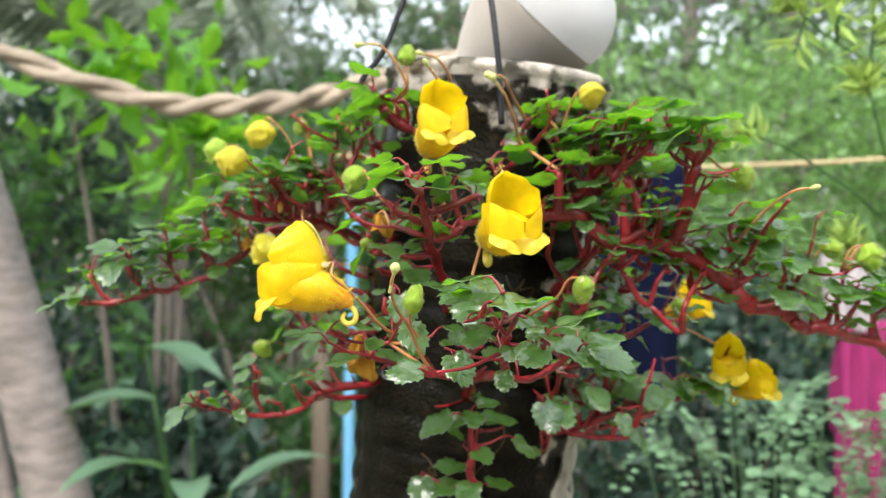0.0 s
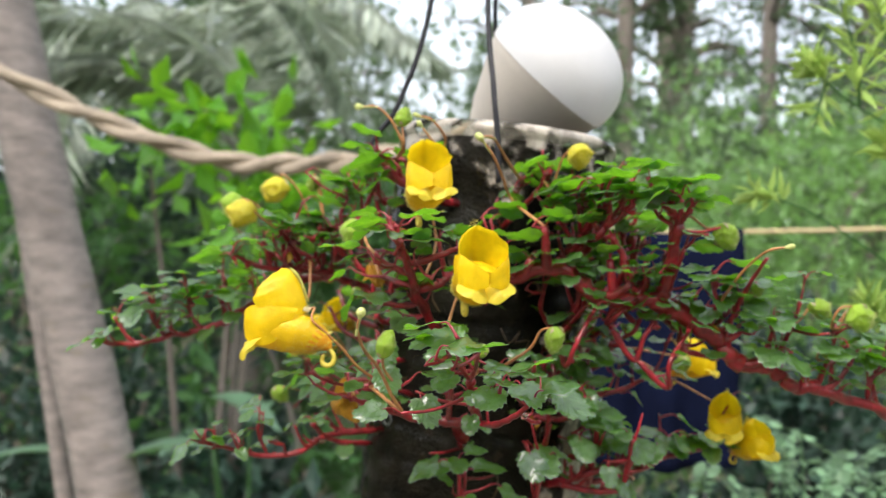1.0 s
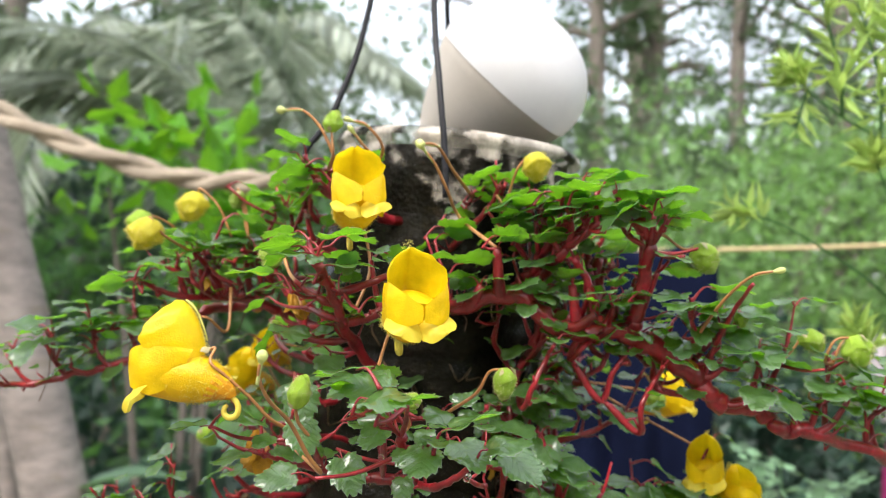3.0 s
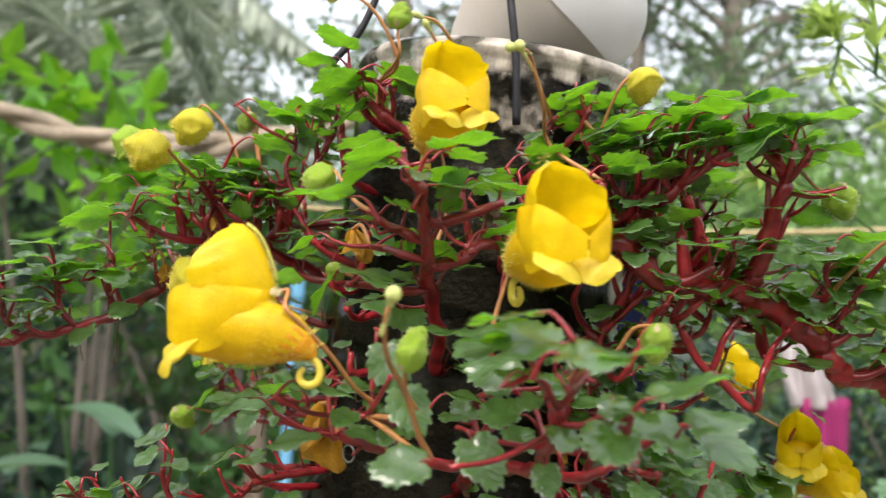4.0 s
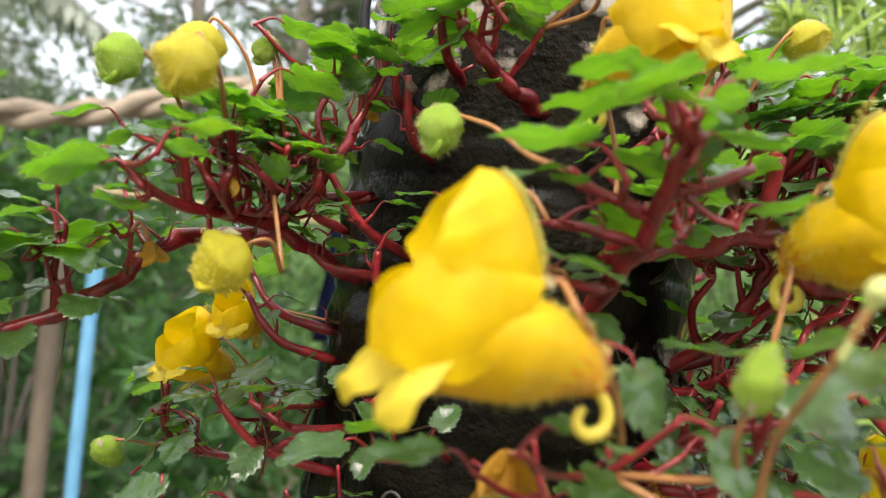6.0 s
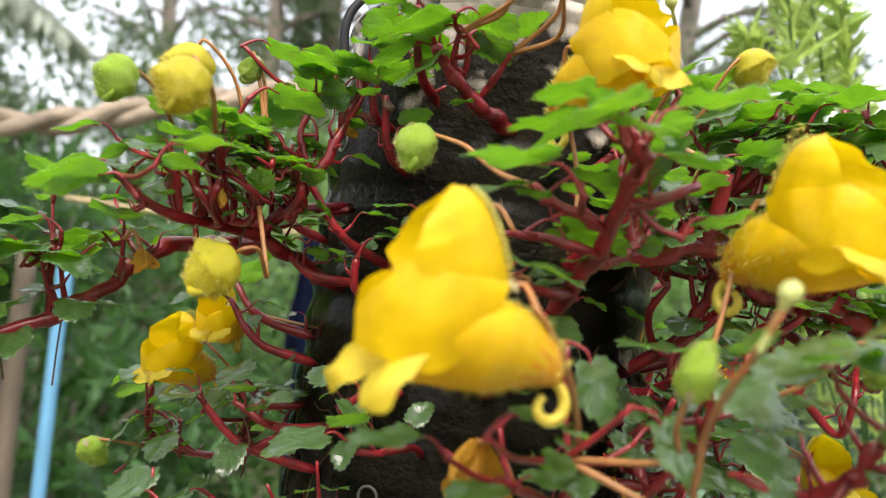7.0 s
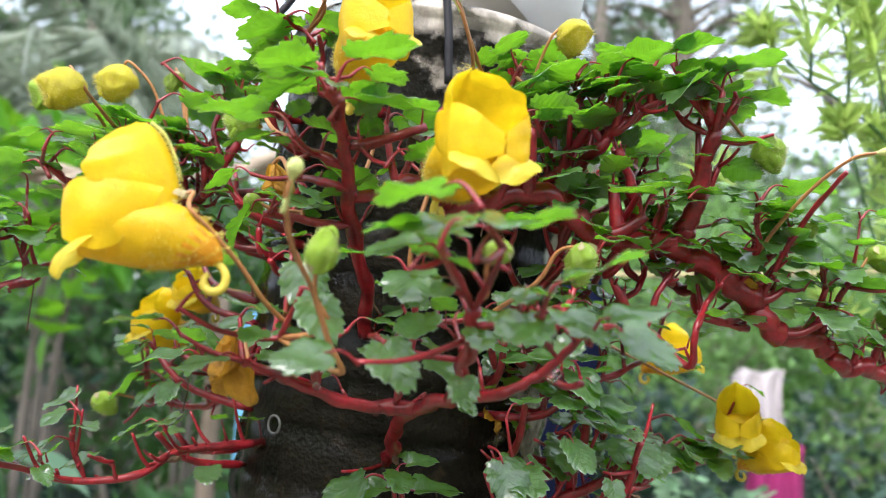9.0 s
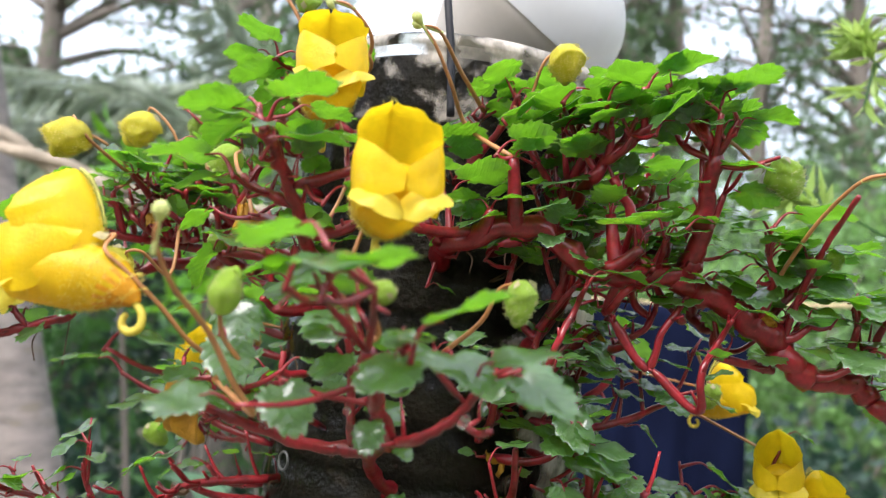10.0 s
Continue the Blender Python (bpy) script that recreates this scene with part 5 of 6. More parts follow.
leaf((-0.0185, 0.3450, 1.5283), 0.0153, 150, 6)
leaf((-0.0304, 0.3450, 1.5138), 0.0135, 200, 10)
leaf((0.0043, 0.3300, 1.5205), 0.0162, 20, -6)
leaf((-0.0011, 0.3350, 1.5234), 0.0144, 60, 8)
leaf((0.0195, 0.3350, 1.5078), 0.0144, 10, 0)
leaf((-0.0354, 0.3600, 1.4912), 0.0135, 160, 45)
leaf((-0.0218, 0.3700, 1.4860), 0.0117, 200, 10)
leaf((-0.0101, 0.3600, 1.4825), 0.0126, -80, 10)
leaf((-0.0431, 0.3700, 1.5064), 0.0108, 160, 20)
leaf((-0.0109, 0.3600, 1.4951), 0.0090, 180, 0)
# upper shoot
stem([(0.0151, 0.4500, 1.5436), (0.0001, 0.4320, 1.5456), (-0.0101, 0.4250, 1.5498), (-0.0189, 0.4180, 1.5550), (-0.0219, 0.4170, 1.5576), (-0.0287, 0.4120, 1.5636)], 0.003, 0.0018, tuft=2, side=0)
stem([(-0.0206, 0.4170, 1.5563), (-0.0215, 0.4150, 1.5621), (-0.0216, 0.4100, 1.5678)], 0.0018, 0.0012, tuft=1, side=0)
stem([(-0.0167, 0.4200, 1.5544), (-0.0167, 0.4160, 1.5625), (-0.0179, 0.4120, 1.5674)], 0.0016, 0.0012, tuft=1, side=0)
stem([(-0.0101, 0.4250, 1.5504), (-0.0057, 0.4200, 1.5576), (-0.0025, 0.4150, 1.5646)], 0.0018, 0.0012, tuft=2, side=0)
leaf((-0.0440, 0.4100, 1.5757), 0.0135, 170, 8)
leaf((-0.0335, 0.4000, 1.5666), 0.0180, 190, 10)
leaf((-0.0160, 0.4000, 1.5687), 0.0153, 20, 12)
leaf((-0.0320, 0.4120, 1.5578), 0.0171, -160, 30)
leaf((-0.0094, 0.4150, 1.5679), 0.0126, 30, 10)
leaf((-0.0364, 0.4200, 1.5628), 0.0126, 150, 20)
leaf((0.0401, 0.4200, 1.5627), 0.0144, 40, 10)
leaf((0.0381, 0.4000, 1.5387), 0.0153, 0, 6)
# left fan
stem([(-0.0560, 0.4750, 1.4956), (-0.0720, 0.4600, 1.5063), (-0.0618, 0.4500, 1.5189), (-0.0523, 0.4470, 1.5341), (-0.0471, 0.4500, 1.5474), (-0.0417, 0.4550, 1.5614)], 0.0036, 0.0018, tuft=3, side=1)
stem([(-0.0699, 0.4620, 1.5046), (-0.0858, 0.4500, 1.5069), (-0.1003, 0.4320, 1.5080), (-0.1098, 0.4220, 1.5111), (-0.1168, 0.4120, 1.5169)], 0.0032, 0.0014, tuft=2, side=0)
stem([(-0.1003, 0.4320, 1.5080), (-0.1018, 0.4260, 1.5191), (-0.1067, 0.4200, 1.5232)], 0.0024, 0.0014, tuft=2, side=0)
stem([(-0.0858, 0.4500, 1.5069), (-0.0887, 0.4320, 1.5220), (-0.0902, 0.4150, 1.5301)], 0.0026, 0.0014, tuft=2, side=0)
stem([(-0.0760, 0.4570, 1.5077), (-0.0753, 0.4520, 1.5247), (-0.0782, 0.4520, 1.5347)], 0.0024, 0.0014, tuft=3, side=0)
stem([(-0.0914, 0.4450, 1.5073), (-0.0958, 0.4400, 1.5205), (-0.0908, 0.4400, 1.5308)], 0.002, 0.0012, tuft=2, side=0)
stem([(-0.0586, 0.4490, 1.5236), (-0.0629, 0.4490, 1.5384), (-0.0587, 0.4490, 1.5492)], 0.002, 0.0012, tuft=2, side=0)
stem([(-0.0502, 0.4480, 1.5385), (-0.0502, 0.4470, 1.5512), (-0.0545, 0.4470, 1.5575)], 0.0018, 0.001, tuft=2, side=0)
leaf((-0.1255, 0.4050, 1.5169), 0.0180, 180, 4)
leaf((-0.0711, 0.4450, 1.5641), 0.0144, 0, 16)
leaf((-0.0679, 0.4350, 1.5479), 0.0162, 10, 2)
leaf((-0.0555, 0.4450, 1.5503), 0.0117, 30, 0)
leaf((-0.0782, 0.4450, 1.5394), 0.0135, 180, 0)
leaf((-0.0818, 0.4500, 1.5340), 0.0126, 160, 5)
leaf((-0.0962, 0.3850, 1.5231), 0.0144, -20, -10)
leaf((-0.1278, 0.4300, 1.5332), 0.0117, 180, 10)
leaf((-0.1173, 0.4300, 1.5255), 0.0126, 150, 20)
leaf((-0.0503, 0.4550, 1.5660), 0.0117, 30, 0)
leaf((-0.0706, 0.4400, 1.5207), 0.0108, -80, 20)
leaf((-0.0586, 0.4500, 1.5129), 0.0117, -60, 0)
leaf((-0.0747, 0.4400, 1.5289), 0.0117, -120, 0)
leaf((-0.0417, 0.4500, 1.5324), 0.0090, 0, 0)
leaf((-0.0589, 0.4550, 1.5349), 0.0117, 60, 0)
leaf((-0.0868, 0.4400, 1.5329), 0.0108, -40, 10)
stem([(-0.0879, 0.4403, 1.5075), (-0.0939, 0.4279, 1.5141), (-0.0984, 0.4343, 1.5207), (-0.1020, 0.4515, 1.5252)], 0.0021, 0.0012, tuft=1, side=0, leaf_size=0.0135)
stem([(-0.0885, 0.4401, 1.5074), (-0.0910, 0.4286, 1.5133), (-0.0890, 0.4285, 1.5187), (-0.0906, 0.4516, 1.5232)], 0.0021, 0.0012, tuft=2, side=0, leaf_size=0.0135)
stem([(-0.0620, 0.4489, 1.5133), (-0.0636, 0.4525, 1.5204), (-0.0701, 0.4566, 1.5268), (-0.0730, 0.4589, 1.5301)], 0.0021, 0.0012, tuft=1, side=0, leaf_size=0.0135)
stem([(-0.0598, 0.4496, 1.5141), (-0.0645, 0.4416, 1.5210), (-0.0656, 0.4400, 1.5274), (-0.0668, 0.4617, 1.5327)], 0.0021, 0.0012, tuft=2, side=0, leaf_size=0.0135)
stem([(-0.0978, 0.4368, 1.5065), (-0.1030, 0.4411, 1.5160), (-0.1022, 0.4246, 1.5232), (-0.1039, 0.4312, 1.5279)], 0.0021, 0.0012, tuft=2, side=0, leaf_size=0.0135)
stem([(-0.0791, 0.4433, 1.5084), (-0.0773, 0.4303, 1.5145), (-0.0843, 0.4267, 1.5198), (-0.0902, 0.4446, 1.5240)], 0.0021, 0.0012, tuft=2, side=0, leaf_size=0.0135)
stem([(-0.0751, 0.4446, 1.5088), (-0.0790, 0.4468, 1.5185), (-0.0735, 0.4286, 1.5257), (-0.0735, 0.4557, 1.5327)], 0.0021, 0.0012, tuft=2, side=0, leaf_size=0.0135)
stem([(-0.0861, 0.4409, 1.5077), (-0.0899, 0.4403, 1.5174), (-0.0926, 0.4500, 1.5271), (-0.0893, 0.4243, 1.5291)], 0.0021, 0.0012, tuft=1, side=0, leaf_size=0.0135)
stem([(-0.0663, 0.4475, 1.5115), (-0.0636, 0.4365, 1.5196), (-0.0716, 0.4576, 1.5292), (-0.0734, 0.4374, 1.5312)], 0.0021, 0.0012, tuft=1, side=0, leaf_size=0.0135)
stem([(-0.0963, 0.4373, 1.5066), (-0.0903, 0.4410, 1.5175), (-0.0927, 0.4481, 1.5281), (-0.0899, 0.4179, 1.5300)], 0.0021, 0.0012, tuft=2, side=0, leaf_size=0.0135)
stem([(-0.0841, 0.4416, 1.5079), (-0.0838, 0.4485, 1.5174), (-0.0915, 0.4440, 1.5254), (-0.0926, 0.4242, 1.5277)], 0.0021, 0.0012, tuft=1, side=0, leaf_size=0.0135)
# long low shoot to the side
stem([(-0.0798, 0.4750, 1.5013), (-0.0950, 0.4720, 1.5019), (-0.1106, 0.4620, 1.4953), (-0.1223, 0.4560, 1.4848), (-0.1351, 0.4520, 1.4766), (-0.1515, 0.4470, 1.4710), (-0.1690, 0.4420, 1.4670), (-0.1906, 0.4400, 1.4625), (-0.2091, 0.4400, 1.4647)], 0.0042, 0.0018, tuft=4, side=5)
stem([(-0.1341, 0.4520, 1.4770), (-0.1371, 0.4500, 1.4876), (-0.1342, 0.4480, 1.4980)], 0.0022, 0.0012, tuft=3, side=1)
stem([(-0.1495, 0.4470, 1.4714), (-0.1551, 0.4460, 1.4796), (-0.1558, 0.4450, 1.4898)], 0.0022, 0.0012, tuft=3, side=1)
stem([(-0.1690, 0.4420, 1.4670), (-0.1758, 0.4400, 1.4762), (-0.1797, 0.4400, 1.4841)], 0.0022, 0.0012, tuft=3, side=1)
leaf((-0.1433, 0.4450, 1.5051), 0.0117, 180, 8)
leaf((-0.1297, 0.4500, 1.5017), 0.0135, 160, 10)
leaf((-0.1588, 0.4450, 1.4955), 0.0126, 180, 5)
leaf((-0.1340, 0.4400, 1.4956), 0.0117, 20, 0)
leaf((-0.1244, 0.4450, 1.4908), 0.0108, 30, 0)
leaf((-0.1608, 0.4400, 1.4896), 0.0117, 180, 0)
leaf((-0.1450, 0.4450, 1.4691), 0.0117, -100, 30)
leaf((-0.1135, 0.4550, 1.5043), 0.0108, 0, 0)
leaf((-0.1520, 0.4450, 1.4996), 0.0099, 180, 4)
leaf((-0.1646, 0.4400, 1.4830), 0.0108, 180, 0)
leaf((-0.1186, 0.4500, 1.4980), 0.0108, 0, 10)
# long side shoot
stem([(0.0306, 0.4200, 1.5017), (0.0427, 0.4020, 1.5034), (0.0674, 0.4020, 1.5070), (0.0820, 0.4040, 1.4942), (0.0974, 0.4050, 1.4896), (0.1191, 0.4070, 1.4923)], 0.0042, 0.0042, tuft=0, side=2)
stem([(0.1142, 0.4080, 1.4918), (0.1262, 0.4110, 1.4837), (0.1419, 0.4120, 1.4740), (0.1496, 0.4130, 1.4653), (0.1603, 0.4160, 1.4570), (0.1749, 0.4180, 1.4536), (0.1854, 0.4200, 1.4453), (0.1991, 0.4240, 1.4422), (0.2293, 0.4400, 1.4321), (0.2603, 0.4550, 1.4185), (0.2926, 0.4700, 1.4101)], 0.0058, 0.0024, tuft=4, side=5)
stem([(0.1174, 0.4080, 1.4904), (0.1207, 0.4030, 1.4981), (0.1224, 0.3960, 1.5128), (0.1243, 0.3900, 1.5282), (0.1206, 0.3880, 1.5398)], 0.0044, 0.0022, tuft=3, side=1)
stem([(0.1238, 0.3900, 1.5257), (0.1291, 0.3850, 1.5343), (0.1315, 0.3830, 1.5393)], 0.002, 0.0012, tuft=2, side=0)
stem([(0.1238, 0.3900, 1.5270), (0.1158, 0.3950, 1.5338), (0.1134, 0.3980, 1.5393)], 0.002, 0.0012, tuft=2, side=0)
stem([(0.1024, 0.4200, 1.4920), (0.1042, 0.4250, 1.5087), (0.1069, 0.4300, 1.5257)], 0.0042, 0.0030, tuft=3, side=1)
stem([(0.1496, 0.4130, 1.4653), (0.1528, 0.4050, 1.4794), (0.1585, 0.3900, 1.4984), (0.1627, 0.3700, 1.5111)], 0.0018, 0.0012, tuft=0, side=0)
stem([(0.1419, 0.4120, 1.4740), (0.1447, 0.4000, 1.4876), (0.1418, 0.3950, 1.4983)], 0.0022, 0.0012, tuft=3, side=1)
stem([(0.1431, 0.4120, 1.4734), (0.1569, 0.4150, 1.4866), (0.1683, 0.4200, 1.4890)], 0.0022, 0.0012, tuft=3, side=1)
stem([(0.1749, 0.4180, 1.4536), (0.1797, 0.4150, 1.4652), (0.1841, 0.4100, 1.4763), (0.1868, 0.4100, 1.4842)], 0.0024, 0.0012, tuft=3, side=1)
stem([(0.1991, 0.4240, 1.4422), (0.2037, 0.4200, 1.4567), (0.2090, 0.4200, 1.4648)], 0.0022, 0.0012, tuft=3, side=1)
stem([(0.2293, 0.4400, 1.4321), (0.2323, 0.4400, 1.4459), (0.2403, 0.4400, 1.4515)], 0.0022, 0.0012, tuft=3, side=1)
leaf((0.1536, 0.3850, 1.5295), 0.0122, 10, 12)
leaf((0.1347, 0.3900, 1.5404), 0.0122, 20, 0)
leaf((0.1388, 0.3850, 1.5253), 0.0091, 0, 0)
leaf((0.1525, 0.4000, 1.4980), 0.0114, 10, 5)
leaf((0.1672, 0.4050, 1.4964), 0.0114, 30, -5)
leaf((0.1818, 0.4100, 1.4842), 0.0122, 15, -8)
leaf((0.1714, 0.4100, 1.4763), 0.0114, 40, 0)
leaf((0.1812, 0.4050, 1.4534), 0.0144, -60, 25)
leaf((0.2089, 0.4000, 1.4772), 0.0122, 10, -5)
leaf((0.1985, 0.4200, 1.4540), 0.0114, 30, 0)
leaf((0.2041, 0.4100, 1.4711), 0.0091, 160, 0)
leaf((0.1319, 0.4000, 1.4903), 0.0099, -40, 5)
leaf((0.1736, 0.4100, 1.4631), 0.0114, 150, 40)
leaf((0.2271, 0.4300, 1.4610), 0.0114, 20, 0)
leaf((0.2215, 0.4300, 1.4447), 0.0106, 20, -10)
leaf((0.1678, 0.4500, 1.4351), 0.0106, 10, 10)
leaf((0.2425, 0.4400, 1.4378), 0.0122, 0, -10)
leaf((0.2489, 0.4500, 1.4502), 0.0106, 0, 0)
# upper side shoots
stem([(0.0312, 0.4380, 1.5272), (0.0434, 0.4280, 1.5389), (0.0531, 0.4200, 1.5477), (0.0595, 0.4140, 1.5584)], 0.0028, 0.0014, tuft=2, side=0)
stem([(0.0434, 0.4280, 1.5389), (0.0429, 0.4240, 1.5483), (0.0481, 0.4200, 1.5573)], 0.002, 0.0012, tuft=2, side=0)
stem([(0.0794, 0.4200, 1.5231), (0.0788, 0.4120, 1.5368), (0.0825, 0.4050, 1.5473)], 0.0026, 0.0014, tuft=1, side=0)
stem([(0.0457, 0.4400, 1.5017), (0.0643, 0.4300, 1.5090), (0.0752, 0.4170, 1.5197), (0.0828, 0.4060, 1.5323), (0.0898, 0.4000, 1.5408)], 0.0034, 0.0018, tuft=3, side=1)
stem([(0.0752, 0.4170, 1.5197), (0.0675, 0.4100, 1.5300), (0.0625, 0.4050, 1.5368)], 0.0022, 0.0012, tuft=3, side=0)
stem([(0.0798, 0.4100, 1.5270), (0.0937, 0.4020, 1.5346), (0.0991, 0.4000, 1.5424)], 0.0022, 0.0012, tuft=3, side=0)
stem([(0.0731, 0.4300, 1.5101), (0.0800, 0.4120, 1.5186), (0.0874, 0.4000, 1.5254), (0.0946, 0.3950, 1.5321), (0.1069, 0.3900, 1.5404)], 0.0032, 0.0018, tuft=3, side=1)
stem([(0.0899, 0.3980, 1.5267), (0.0916, 0.3920, 1.5374), (0.0895, 0.3900, 1.5453)], 0.0022, 0.0012, tuft=2, side=0)
stem([(0.0874, 0.4000, 1.5254), (0.0810, 0.4000, 1.5363), (0.0768, 0.4000, 1.5467)], 0.0022, 0.0012, tuft=2, side=0)
stem([(0.1022, 0.4100, 1.4999), (0.0991, 0.4050, 1.5115), (0.0926, 0.4000, 1.5238)], 0.003, 0.0018, tuft=2, side=0)
stem([(0.0399, 0.4600, 1.5557), (0.0314, 0.4500, 1.5637), (0.0321, 0.4450, 1.5700)], 0.002, 0.0012, tuft=3, side=0)
stem([(0.0630, 0.4500, 1.5422), (0.0587, 0.4400, 1.5527), (0.0615, 0.4300, 1.5604)], 0.0024, 0.0014, tuft=4, side=1)
stem([(0.0693, 0.4450, 1.5321), (0.0708, 0.4300, 1.5398), (0.0730, 0.4200, 1.5475)], 0.0024, 0.0014, tuft=4, side=1)
leaf((0.0507, 0.4200, 1.5551), 0.0114, 20, 5)
leaf((0.0684, 0.4000, 1.5529), 0.0144, 170, 4)
leaf((0.0885, 0.3900, 1.5524), 0.0167, 10, 8)
leaf((0.1008, 0.3900, 1.5474), 0.0144, 20, -5)
leaf((0.1151, 0.3850, 1.5412), 0.0144, 10, -4)
leaf((0.1233, 0.3900, 1.5477), 0.0122, 40, 0)
leaf((0.1403, 0.3850, 1.5406), 0.0137, 5, 0)
leaf((0.1488, 0.3800, 1.5285), 0.0152, 10, 4)
leaf((0.0629, 0.3800, 1.5336), 0.0144, -30, 10)
leaf((0.0391, 0.4000, 1.5359), 0.0114, 0, 5)
leaf((0.0396, 0.4200, 1.5472), 0.0106, 20, 0)
leaf((0.0577, 0.4100, 1.5481), 0.0099, 60, 0)
leaf((0.0838, 0.3950, 1.5439), 0.0106, 0, 0)
leaf((0.1379, 0.4000, 1.4970), 0.0114, -30, 20)
leaf((0.1484, 0.4000, 1.4908), 0.0106, 0, 0)
leaf((0.1252, 0.3900, 1.5070), 0.0114, 0, 10)
leaf((0.0183, 0.4000, 1.5273), 0.0099, -40, 0)
leaf((0.0790, 0.4000, 1.5070), 0.0106, -60, 10)
stem([(0.0904, 0.4092, 1.4778), (0.0959, 0.3984, 1.4841), (0.1028, 0.4077, 1.4888), (0.1056, 0.3970, 1.4921)], 0.0023, 0.0012, tuft=2, side=0, leaf_size=0.0125)
stem([(0.1040, 0.4101, 1.4585), (0.1092, 0.4081, 1.4708), (0.1179, 0.4092, 1.4828), (0.1217, 0.4072, 1.4889)], 0.0023, 0.0012, tuft=2, side=0, leaf_size=0.0125)
stem([(0.0648, 0.4287, 1.4581), (0.0668, 0.4260, 1.4709), (0.0775, 0.4144, 1.4842), (0.0827, 0.4091, 1.4905)], 0.0023, 0.0012, tuft=2, side=0, leaf_size=0.0125)
stem([(0.1171, 0.4152, 1.4760), (0.1080, 0.4103, 1.4868), (0.1088, 0.3991, 1.4977), (0.1100, 0.3966, 1.5028)], 0.0023, 0.0012, tuft=1, side=0, leaf_size=0.0125)
stem([(0.0622, 0.4322, 1.4728), (0.0556, 0.4252, 1.4836), (0.0574, 0.4161, 1.4942), (0.0575, 0.4277, 1.4987)], 0.0023, 0.0012, tuft=1, side=0, leaf_size=0.0125)
stem([(0.1171, 0.4325, 1.4894), (0.1196, 0.4302, 1.4994), (0.1221, 0.4313, 1.5093), (0.1229, 0.4283, 1.5142)], 0.0023, 0.0012, tuft=1, side=0, leaf_size=0.0125)
stem([(0.1052, 0.4332, 1.4887), (0.1060, 0.4250, 1.4951), (0.1130, 0.4179, 1.5012), (0.1165, 0.4168, 1.5041)], 0.0023, 0.0012, tuft=2, side=0, leaf_size=0.0125)
stem([(0.1209, 0.4086, 1.4444), (0.1210, 0.4013, 1.4574), (0.1285, 0.4079, 1.4684), (0.1315, 0.4006, 1.4751)], 0.0023, 0.0012, tuft=2, side=0, leaf_size=0.0125)
stem([(0.0936, 0.4256, 1.4656), (0.1045, 0.4212, 1.4724), (0.1085, 0.4219, 1.4787), (0.1096, 0.4213, 1.4820)], 0.0023, 0.0012, tuft=2, side=0, leaf_size=0.0125)
stem([(0.1074, 0.4232, 1.4763), (0.1008, 0.4200, 1.4829), (0.0994, 0.4086, 1.4899), (0.0994, 0.4165, 1.4926)], 0.0023, 0.0012, tuft=2, side=0, leaf_size=0.0125)
stem([(0.0687, 0.4058, 1.4558), (0.0738, 0.3972, 1.4679), (0.0796, 0.4013, 1.4784), (0.0827, 0.3895, 1.4848)], 0.0023, 0.0012, tuft=2, side=0, leaf_size=0.0125)
stem([(0.1019, 0.4278, 1.4919), (0.1050, 0.4262, 1.5046), (0.1073, 0.4226, 1.5172), (0.1079, 0.4126, 1.5233)], 0.0023, 0.0012, tuft=2, side=0, leaf_size=0.0125)
stem([(0.0623, 0.4293, 1.4436), (0.0568, 0.4275, 1.4508), (0.0596, 0.4284, 1.4576), (0.0623, 0.4194, 1.4622)], 0.0023, 0.0012, tuft=2, side=0, leaf_size=0.0125)
stem([(0.0799, 0.4290, 1.4966), (0.0773, 0.4174, 1.5061), (0.0792, 0.4155, 1.5152), (0.0801, 0.4224, 1.5198)], 0.0023, 0.0012, tuft=1, side=0, leaf_size=0.0125)
stem([(0.0653, 0.4261, 1.4719), (0.0757, 0.4241, 1.4806), (0.0789, 0.4132, 1.4896), (0.0795, 0.4091, 1.4940)], 0.0023, 0.0012, tuft=2, side=0, leaf_size=0.0125)
stem([(0.0925, 0.4065, 1.4928), (0.0965, 0.4054, 1.4995), (0.0983, 0.3924, 1.5063), (0.0989, 0.4016, 1.5094)], 0.0023, 0.0012, tuft=1, side=0, leaf_size=0.0125)
# low front shoot
stem([(0.0111, 0.4300, 1.4107), (0.0125, 0.3900, 1.4238), (0.0187, 0.3570, 1.4339), (0.0272, 0.3350, 1.4385), (0.0287, 0.3180, 1.4464), (0.0289, 0.3030, 1.4553), (0.0293, 0.2970, 1.4626)], 0.00352, 0.0024, tuft=0, side=0, leaf_size=0.0125)
stem([(0.0197, 0.3600, 1.4331), (0.0103, 0.3620, 1.4335), (-0.0017, 0.3600, 1.4348), (-0.0146, 0.3500, 1.4405), (-0.0248, 0.3400, 1.4459), (-0.0303, 0.3350, 1.4484)], 0.00336, 0.00144, tuft=2, side=0, leaf_size=0.0125)
stem([(0.0272, 0.3350, 1.4385), (0.0373, 0.3160, 1.4408), (0.0432, 0.3120, 1.4439), (0.0479, 0.3100, 1.4468), (0.0526, 0.3050, 1.4519), (0.0577, 0.3000, 1.4575)], 0.00216, 0.00128, tuft=2, side=0, leaf_size=0.0125)
stem([(0.0291, 0.2970, 1.4620), (0.0253, 0.2900, 1.4682), (0.0219, 0.2840, 1.4735)], 0.00144, 0.00088, tuft=1, side=0, leaf_size=0.0125)
stem([(0.0291, 0.2970, 1.4620), (0.0322, 0.2880, 1.4688), (0.0339, 0.2800, 1.4752)], 0.00144, 0.00088, tuft=1, side=0, leaf_size=0.0125)
